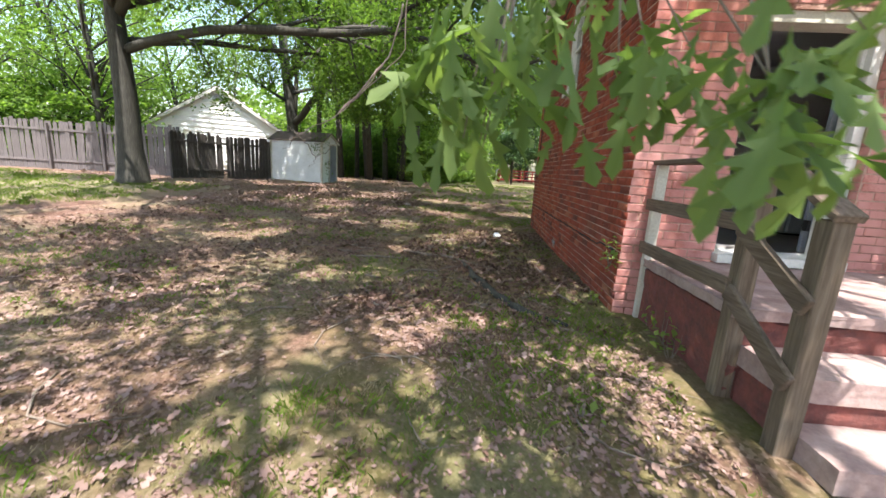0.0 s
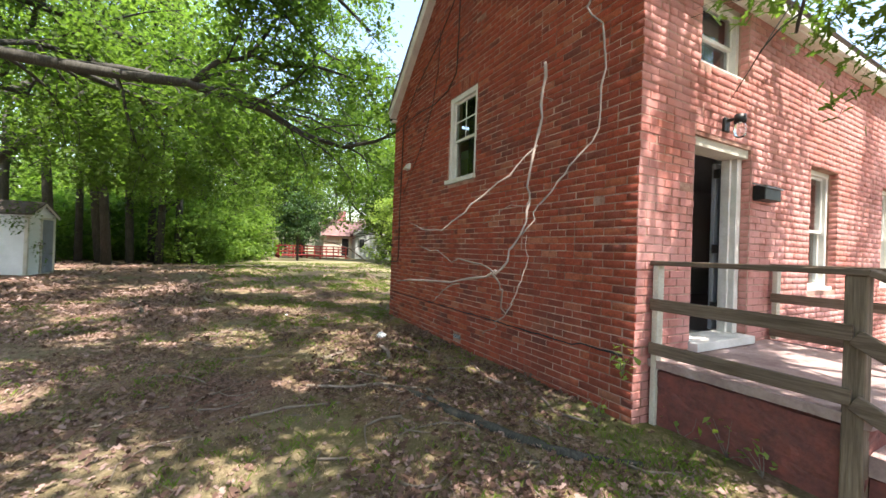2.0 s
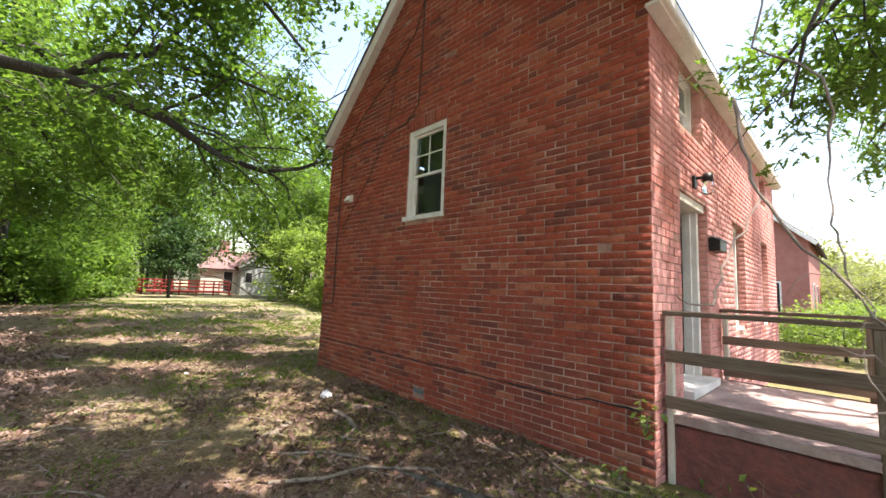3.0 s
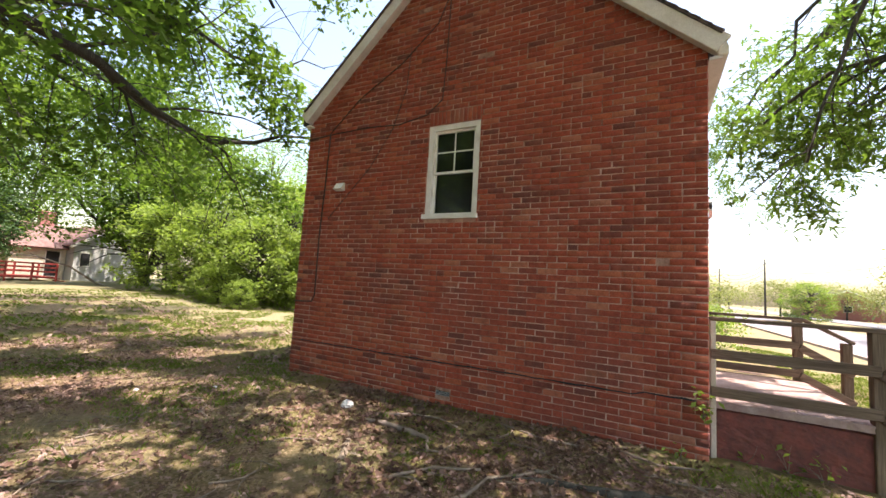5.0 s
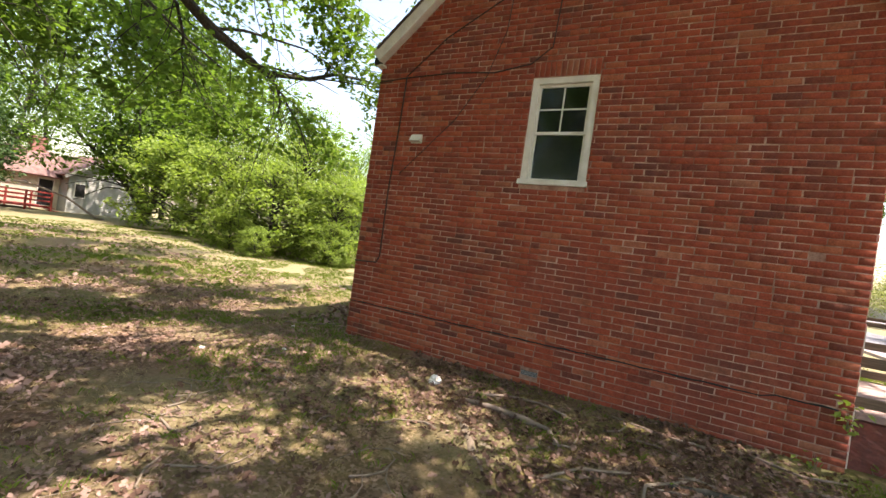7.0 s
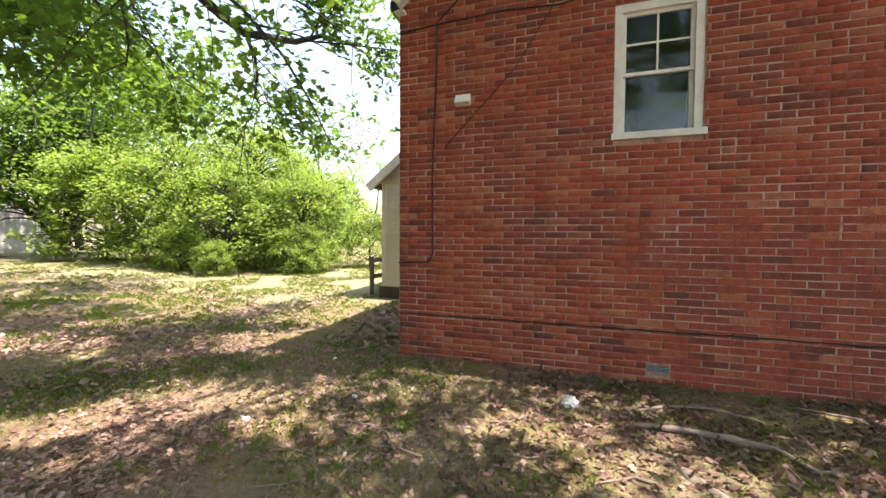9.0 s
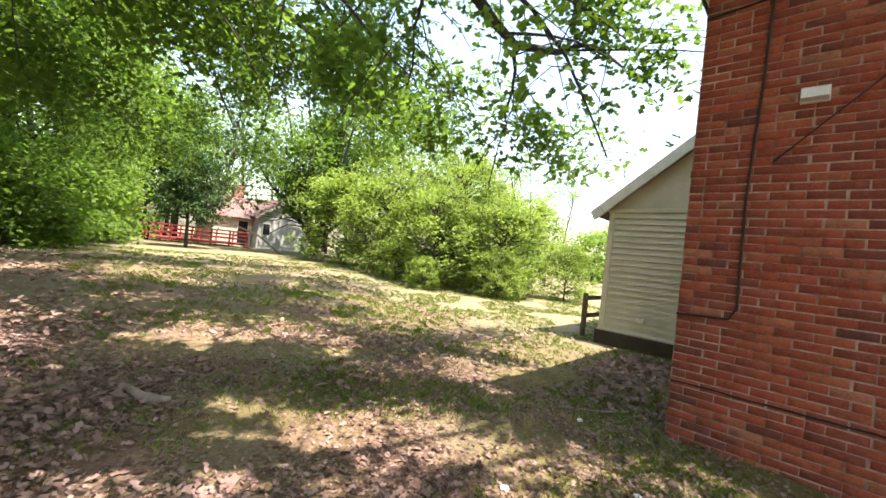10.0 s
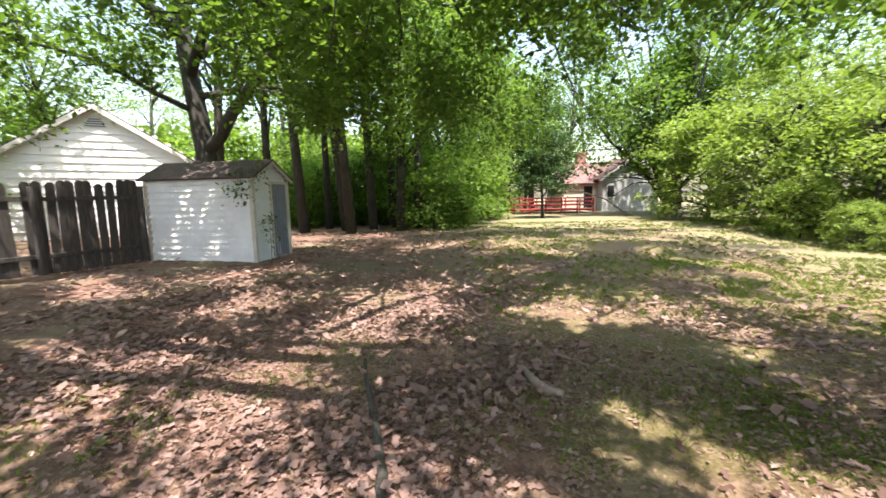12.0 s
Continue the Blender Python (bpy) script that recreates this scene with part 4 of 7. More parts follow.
gable_house("garage", (-13.4, 27.5, 0.55), 120, 8, 7.8, 2.7, 5.3, "garage_paint", "shingle", "white clapboard garage with a dark roof behind the fence", "garage", boards=0.3)
gable_house("neighbour_house", (24.0, 3.8, 0.2), 0, 10, 6.6, 4.85, 7.9, "far_brick", "shingle", "red brick house with a chimney along the street", windows=[("front", 2.2, 1.2, 0.9, 1.5), ("front", 5, 1.2, 0.9, 1.5), ("gable", 1.5, 0.9, 0.9, 1.8)], chimney=(0.6, 2.0, 5.5, 8.1, 0.7))
gable_house("rear_house", (15.0, 43.0, 0.5), 90, 8, 4.6, 2.9, 4.5, "grey_siding", "red_roof", "grey-sided house beyond the lawn", windows=[("gable", 3.9, 1.2, 0.7, 1.1)], boards=0.16)
gable_house("rear_wing", (7.3, 44.2, 0.5), 0, 3.05, 5, 2.6, 4.3, "cream_paint", "red_roof", "cream house wing with a faded red roof", windows=[("front", 2.3, 0.3, 0.9, 2.0)], chimney=(2.4, 2.6, 3.3, 5.4, 0.8))


lv = thing("gable_louvre", (-13.4, 27.5, 0.55), "small white slatted louvre high on the garage gable", "vent", rz=120)
for k in range(4):
    bm = bmesh.new()
    box(bm, -0.1, -0.062, 3.9 - 0.34 + k * 0.05, 3.9 + 0.34 - k * 0.05, 4.5 + k * 0.09, 4.55 + k * 0.09)
    part("slat", bm, "metal_grey", lv)


def build_deck():
    d = thing("deck", (2.6, 40.6, 0.5), "low red-stained timber deck with railings", "deck")
    L, W, F, H = 6.2, 3.2, 0.4, 1.25
    bm = bmesh.new()
    box(bm, 0, L, 0, W, F - 0.12, F)
    part("floor", bm, "deck_wood", d)
    for x0, y0, x1, y1 in ((0, 0, L, 0), (0, 0, 0, W), (0, W, L, W)):
        n = max(2, round(math.hypot(x1 - x0, y1 - y0) / 1.2))
        for i in range(n + 1):
            bm = bmesh.new()
            x, y = x0 + (x1 - x0) * i / n, y0 + (y1 - y0) * i / n
            beam(bm, (x, y, -0.1), (x, y, H), 0.1, 0.1)
            part("post", bm, "deck_wood", d)
        for z in (H + 0.02, 1.0, 0.72):
            bm = bmesh.new()
            beam(bm, (x0, y0, z), (x1, y1, z), 0.05, 0.1)
            part("rail", bm, "deck_wood", d)
    for i in range(3):
        bm = bmesh.new()
        box(bm, L + i * 0.28, L + 0.3 + i * 0.28, 0.2, 1.4, F - 0.16 * (i + 1), F - 0.16 * (i + 1) + 0.05)
        part("step", bm, "deck_wood", d)


build_deck()

# ---- brickwork ----
def brick_rows(a0, a1, z0, top, holes, seed, low=None):
    """Bricks of a running bond as (a, z, length, height): courses cut at openings and at the gable's rake."""
    rng = np.random.default_rng(seed)
    out = []
    c = 0
    z = z0
    while True:
        zb, zt = z + JOINT / 2, z + COURSE - JOINT / 2
        lo, hi = (a0, a1) if top is None else (max(a0, YR - (ZA - zt) / SL), min(a1, YR + (ZA - zt) / SL))
        if (top is None and zt > ZE) or hi - lo < 0.1:
            break
        spans = [(lo, hi)]
        for h in holes:
            if h[2] < zt - 0.01 and h[3] > zb + 0.01:
                spans = [s for p, q in spans for s in ((p, min(q, h[0])), (max(p, h[1]), q)) if s[1] - s[0] > 0.03]
        for p, q in spans:
            start = a0 + (0 if c % 2 else -BRICK / 2)
            k = math.floor((p - start) / BRICK)
            while start + k * BRICK < q - 0.02:
                u, v = max(p, start + k * BRICK), min(q, start + (k + 1) * BRICK)
                k += 1
                if v - u > 0.03:
                    header = rng.random() < 0.05 and v - u > 0.2
                    for e, f in (((u, (u + v) / 2), ((u + v) / 2, v)) if header else ((u, v),)):
                        out.append((0.5 * (e + f) + rng.normal(0, 0.003), 0.5 * (zb + zt) + rng.normal(0, 0.0018), f - e - JOINT + rng.normal(0, 0.004), zt - zb))
        c += 1
        z += COURSE
    return out


def brick_shape(length, h, put, deep=0.022):
    """Eight corners of a brick with its face drawn in a little: put(a, d, z)."""
    L, H = length / 2, h / 2
    e = 0.0035
    back = [(-L, deep, -H), (L, deep, -H), (L, deep, H), (-L, deep, H)]
    edge = [(-L, 0.004, -H), (L, 0.004, -H), (L, 0.004, H), (-L, 0.004, H)]
    face = [(-L + e, 0, -H + e), (L - e, 0, -H + e), (L - e, 0, H - e), (-L + e, 0, H - e)]
    return [put(*p) for p in back + edge + face]


BRICK_FACES = [(0, 1, 5, 4), (1, 2, 6, 5), (2, 3, 7, 6), (3, 0, 4, 7), (4, 5, 9, 8), (5, 6, 10, 9), (6, 7, 11, 10), (7, 4, 8, 11), (8, 9, 10, 11)]


def lay(wall, bricks, put, inside, seed, near, material="brick"):
    """The bricks nearest the walk as parts of the wall, the rest joined."""
    rng = np.random.default_rng(seed)
    order = sorted(bricks, key=lambda b: (b[0] - near[0]) ** 2 + ((b[1] - near[1]) * 1.3) ** 2)
    shared = {}
    for a, z, L, h in order[:300]:
        key = (round(L / 0.006), int(rng.integers(2)))
        if key not in shared:
            vs = brick_shape(key[0] * 0.006, h, lambda x, d, y: inside(x, d, y))
            me = bpy.data.meshes.new("brick")
            me.from_pydata(vs, [], BRICK_FACES)
            me.materials.append(M[material])
            shared[key] = me
        ob = new("brick", shared[key])
        ob.parent = wall
        ob.location = put(a, -PROUD + rng.normal(0, 0.002), z)
    verts, faces = [], []
    for a, z, L, h in order[300:]:
        o = np.array(put(a, -PROUD + rng.normal(0, 0.002), z))
        base = len(verts)
        verts.extend(o + np.array(p) for p in brick_shape(L, h, lambda x, d, y: inside(x, d, y)))
        faces.extend([base + i for i in f] for f in BRICK_FACES)
    mesh_from("brickwork", np.array(verts), np.array(faces), material + "_stuff", wall, "", "stuff")


def lay_bricks():
    put_w, in_w = (lambda a, d, z: (X0 + PROUD + d, a, z)), (lambda x, d, y: (d, -x, y))
    crack = 0.84
    rows = [b for b in brick_rows(Y0 + 0.001, Y1, 0.16, rake, [(*GABLE_WINDOW[:2], GABLE_WINDOW[2] - 0.02, GABLE_WINDOW[3] + 0.2), (6.47, 6.69, 0.44, 0.5)], 21)]
    # a row of bricks on end over the window
    lay(wall_west, rows, put_w, in_w, 22, (5.5, 1.2))
    n = 12
    v, f = [], []
    a0, a1 = GABLE_WINDOW[0] - 0.0, GABLE_WINDOW[1] + 0.0
    for i in range(n):
        w = (a1 - a0) / n
        o = np.array(put_w(a0 + (i + 0.5) * w, -PROUD, GABLE_WINDOW[3] + 0.1))
        base = len(v)
        v.extend(o + np.array(p) for p in brick_shape(w - JOINT, 0.19, in_w))
        f.extend([base + k for k in q] for q in BRICK_FACES)
    mesh_from("lintel_bricks", np.array(v), np.array(f), "brick_stuff", wall_west, "", "stuff")
    v, f = [], []
    for a, z0, z1, s in [(DOOR[1], DOOR[2], DOOR[3], 1), (DOOR[0], DOOR[2], DOOR[3], -1)] + [(w[1], w[2], w[3], 1) for w in FRONT_WINDOWS]:
        k = math.ceil((z0 - 0.16) / COURSE)
        while 0.16 + (k + 1) * COURSE < z1:
            base = len(v)
            o = np.array((a - s * 0.004, Y0 + 0.05, 0.16 + (k + 0.5) * COURSE))
            v.extend(o + np.array(p) for p in brick_shape(0.078, COURSE - JOINT, lambda q, d, y: (s * d, -s * q, y), 0.012))
            f.extend([base + i for i in q] for q in BRICK_FACES)
            k += 1
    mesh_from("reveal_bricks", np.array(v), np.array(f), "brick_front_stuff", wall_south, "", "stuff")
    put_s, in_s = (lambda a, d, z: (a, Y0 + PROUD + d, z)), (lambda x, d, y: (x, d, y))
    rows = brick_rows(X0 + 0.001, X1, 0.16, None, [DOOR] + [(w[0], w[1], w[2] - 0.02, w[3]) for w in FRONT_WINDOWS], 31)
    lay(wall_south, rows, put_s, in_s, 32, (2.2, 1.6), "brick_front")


# ---- fittings on the walls ----
def wall_line(name, pts, r, material, label, category, off=0.012):
    root = thing(name, pts[0], label, category)
    o = Vector(pts[0])
    bm = bmesh.new()
    tube(bm, [Vector(p) - o for p in pts], r, 6)
    part("line", bm, material, root)
    return root


XW = X0 - 0.012
wall_line("cable", [(XW, 9.5, 1.5), (XW, 9.1, 1.52), (XW, 9.05, 1.62), (XW, 9.06, 2.6), (XW, 9.02, 3.6), (XW, 9.0, 4.38)], 0.011, "cable", "dark cable running down the gable wall", "cable")
wall_line("cable", [(XW, 9.5, 4.32), (XW, 8.9, 4.36), (XW, 8.2, 4.38), (XW, 7.6, 4.34), (XW, 7.1, 4.42), (XW, 6.85, 4.62), (XW, 6.82, 5.2), (XW, 6.8, 6.6)], 0.009, "cable", "thin dark cable drooping across the gable wall", "cable")
wall_line("cable", [(XW, 9.0, 4.38), (XW, 8.4, 4.9), (XW, 7.6, 5.35), (XW, 7.0, 5.85), (XW, 6.8, 6.3)], 0.008, "cable", "thin cable rising slantwise to the gable's peak", "cable")
wall_line("dead_creeper", [(XW, 8.9, 2.9), (XW, 8.6, 3.2), (XW, 8.1, 3.7), (XW, 7.7, 4.3), (XW, 7.5, 4.9), (XW, 7.45, 5.6)], 0.006, "cable", "thin dead creeper stem clinging to brick", "creeper")
crng = random.Random(14)
# the crack's shadow line, laid on the brick as a near-black tube
crack_shade = [(X0 + 0.001, 9.49 - i * 0.118, 0.87 + crng.uniform(-0.006, 0.006) + (0.03 if 44 < i else 0.0)) for i in range(50)]
wall_line("crack", crack_shade, [crng.uniform(0.007, 0.013) for _ in crack_shade], "dark", "dark ragged crack along a low brick course", "crack")

f = thing("wall_light", (3.12, Y0, 3.12), "small black outdoor lamp with a glass jar shade", "lamp")
bm = bmesh.new()
box(bm, -0.05, 0.05, -0.03, 0.0, -0.04, 0.1, 0.006)
beam(bm, (0, -0.02, 0.07), (0, -0.15, 0.07), 0.03, 0.03)
tube(bm, [(0, -0.14, 0.1), (0, -0.14, 0.02)], [0.05, 0.055], 12)
part("bracket", bm, "metal_black", f)
bm = bmesh.new()
tube(bm, [(0, -0.14, 0.018), (0, -0.14, -0.05), (0, -0.14, -0.11), (0, -0.14, -0.13)], [0.045, 0.055, 0.05, 0.02], 14)
part("shade", bm, "glass", f)

f = thing("letterbox", (3.72, Y0, 2.44), "black metal letterbox fixed to the brick", "letterbox")
bm = bmesh.new()
box(bm, 0, 0.36, -0.12, 0.0, 0, 0.16, 0.008)
part("body", bm, "metal_black", f)
bm = bmesh.new()
beam(bm, (0.18, -0.14, 0.13), (0.18, 0.0, 0.185), 0.38, 0.015)
part("lid", bm, "metal_grey", f)

f = thing("wall_vent", (X0, 8.68, 3.36), "small white hood vent on the gable wall", "vent")
bm = bmesh.new()
box(bm, -0.03, 0.0, -0.09, 0.09, 0.0, 0.13, 0.004)
vs = [bm.verts.new(p) for p in ((-0.03, -0.085, 0.12), (-0.03, 0.085, 0.12), (-0.1, 0.085, 0.02), (-0.1, -0.085, 0.02), (-0.03, -0.085, 0.01), (-0.03, 0.085, 0.01))]
for q in ((0, 1, 2, 3), (0, 3, 4), (1, 5, 2), (3, 2, 5, 4)):
    bm.faces.new([vs[i] for i in q])
part("hood", bm, "white_paint", f)

f = thing("foundation_vent", (X0 + PROUD, 6.58, 0.44), "dark slatted vent low in the brickwork", "vent")
bm = bmesh.new()
box(bm, -0.005, 0.004, -0.1, 0.1, 0, 0.06)
part("frame", bm, "dark", f)
for i in range(4):
    bm = bmesh.new()
    box(bm, -0.012, -0.006, -0.1, 0.1, 0.003 + i * 0.015, 0.01 + i * 0.015)
    part("slat", bm, "metal_grey", f)
f = thing("gable_vent", (X0 - 0.001, 6.6, 6.62), "small dark vent near the gable's peak", "vent")
bm = bmesh.new()
box(bm, -0.02, 0.0, -0.09, 0.09, 0, 0.12)
part("frame", bm, "cable", f)

# green shoots at the foot of the walls
def sprig(at, h, n, seed, label):
    rng = np.random.default_rng(seed)
    s = thing("weed", at, label, "weed")
    spots = []
    bm = bmesh.new()
    for _ in range(4):
        pts = wander(rng, (0, 0, -0.02), (rng.normal(0, 0.4), rng.normal(0, 0.4), 1), h, 4, 0.3)
        tube(bm, pts, [0.005, 0.004, 0.003, 0.002, 0.001], 4)
        spots.extend(pts[1 + int(rng.integers(4))] + rng.normal(0, 0.05, 3) for _ in range(n // 4))
    part("stem", bm, "twig", s)
    leaves("leaves", spots, 0.07, "leaf_bush", rng, "kite", s)


for k, (x, y, zo, h, n) in enumerate(((1.74, 3.66, 0.45, 0.22, 30), (2.02, 3.3, 0, 0.25, 24), (2.0, 2.95, 0, 0.3, 20), (1.93, 2.7, 0, 0.22, 18), (1.7, 3.85, 0, 0.18, 16), (1.1, 1.9, 0, 0.1, 12))):
    sprig((x, y, gz(x, y) + zo), h, n, 60 + k, "small green weed at the foot of the wall")


# ---- trees ----
EYES = np.array([[*p[1]] for p in PATH])


def near_walk(p):
    return bool(p[2] < 3.6 and np.min(np.hypot(*(EYES[:, :2] - p[:2]).T)) < 0.75 and abs(p[2] - 1.7) < 0.6) or bool(p[0] > X0 - 0.15 and p[0] < X1 and p[1] > Y0 - 0.1 and p[1] < Y1 + 0.1 and p[2] < rake(p[1]) + 0.35) or bool(p[0] > 4.6 and 9 < p[1] < 12.6 and p[2] < 5.2)


def open_sky(p):
    """The thin part of the oak's crown, by the corner of the house."""
    return 0.3 < p[0] < 4.0 and 8.6 < p[1] < 12.6 and 4.1 < p[2] < 8.5 and (math.sin(2.1 * p[0] + 1.3 * p[2]) + math.sin(1.9 * p[1] - 1.7 * p[2]) > -0.55)


# where the sun comes through the leaves: x, y and radius of the sunlit spots on the ground
SUN_SPOTS = np.array([(-0.12, 6.55, 0.36), (0.09, 10.37, 0.3), (1.55, 11.78, 0.36), (-1.46, 8.43, 0.18), (0.7, 5.57, 0.14), (1.27, 5.32, 0.14), (1.21, 4.85, 0.14), (-1.97, 8.21, 0.27), (-0.95, 8.46, 0.18), (-1.24, 11.31, 0.23),
                      (0.33, 8.12, 0.24), (-0.79, 14.53, 0.65), (0.1, 10.6, 0.38), (4.79, 11.98, 0.53), (0.74, 8.75, 0.18), (-3.06, 14.89, 0.55), (-5.21, 13.15, 0.22), (-3.29, 11.36, 0.18), (-1.09, 12.04, 0.22),
                      (-0.78, 11.38, 0.33), (0.78, 13.34, 0.33), (0.1, 7.1, 0.3)])
MORE_SPOTS = np.array([(-2.89, 5.86, 0.32), (-1.11, 4.32, 0.22), (-0.48, 3.22, 0.16), (-1.49, 3.83, 0.17), (-3.1, 8.63, 0.35), (-0.72, 2.47, 0.18), (-0.5, 1.44, 0.2), (-3.21, 6.06, 0.5), (-0.07, 1.35, 0.16),
                       (-6.65, 6.01, 0.45), (1.41, 2.87, 0.15), (-1.42, 1.31, 0.14), (-8.65, 16.02, 0.4), (-1.9, 10.7, 0.3), (-0.4, 9.6, 0.25),
                       (2.9, 1.6, 0.55), (3.3, 2.6, 0.55), (2.3, 0.9, 0.35), (0.6, 7.6, 0.2), (-0.6, 5.7, 0.22),
                       (1.75, 1.2, 0.35), (1.75, 2.2, 0.3), (2.7, 2.2, 0.45), (1.5, 0.5, 0.3)])
SPOTS = np.concatenate([SUN_SPOTS, MORE_SPOTS]) * (1, 1, 1.2)


def sunlit(p):
    """Whether a leaf at p would shade one of the sunlit spots, whose outlines are ragged."""
    k = (p[2] - 0.36) / sun_way.z
    x, y = p[0] - sun_way.x * k, p[1] - sun_way.y * k
    x += 0.16 * math.sin(4.3 * y + 1.1) + 0.08 * math.sin(11.0 * y)
    y += 0.14 * math.sin(5.1 * x) + 0.07 * math.sin(12.7 * x + 2.0)
    ragged = 0.92 + 0.4 * math.sin(8.3 * x + 1.7) * math.sin(7.1 * y)
    return bool(np.any((SPOTS[:, 0] - x) ** 2 + (SPOTS[:, 1] - y) ** 2 < (SPOTS[:, 2] * ragged) ** 2))


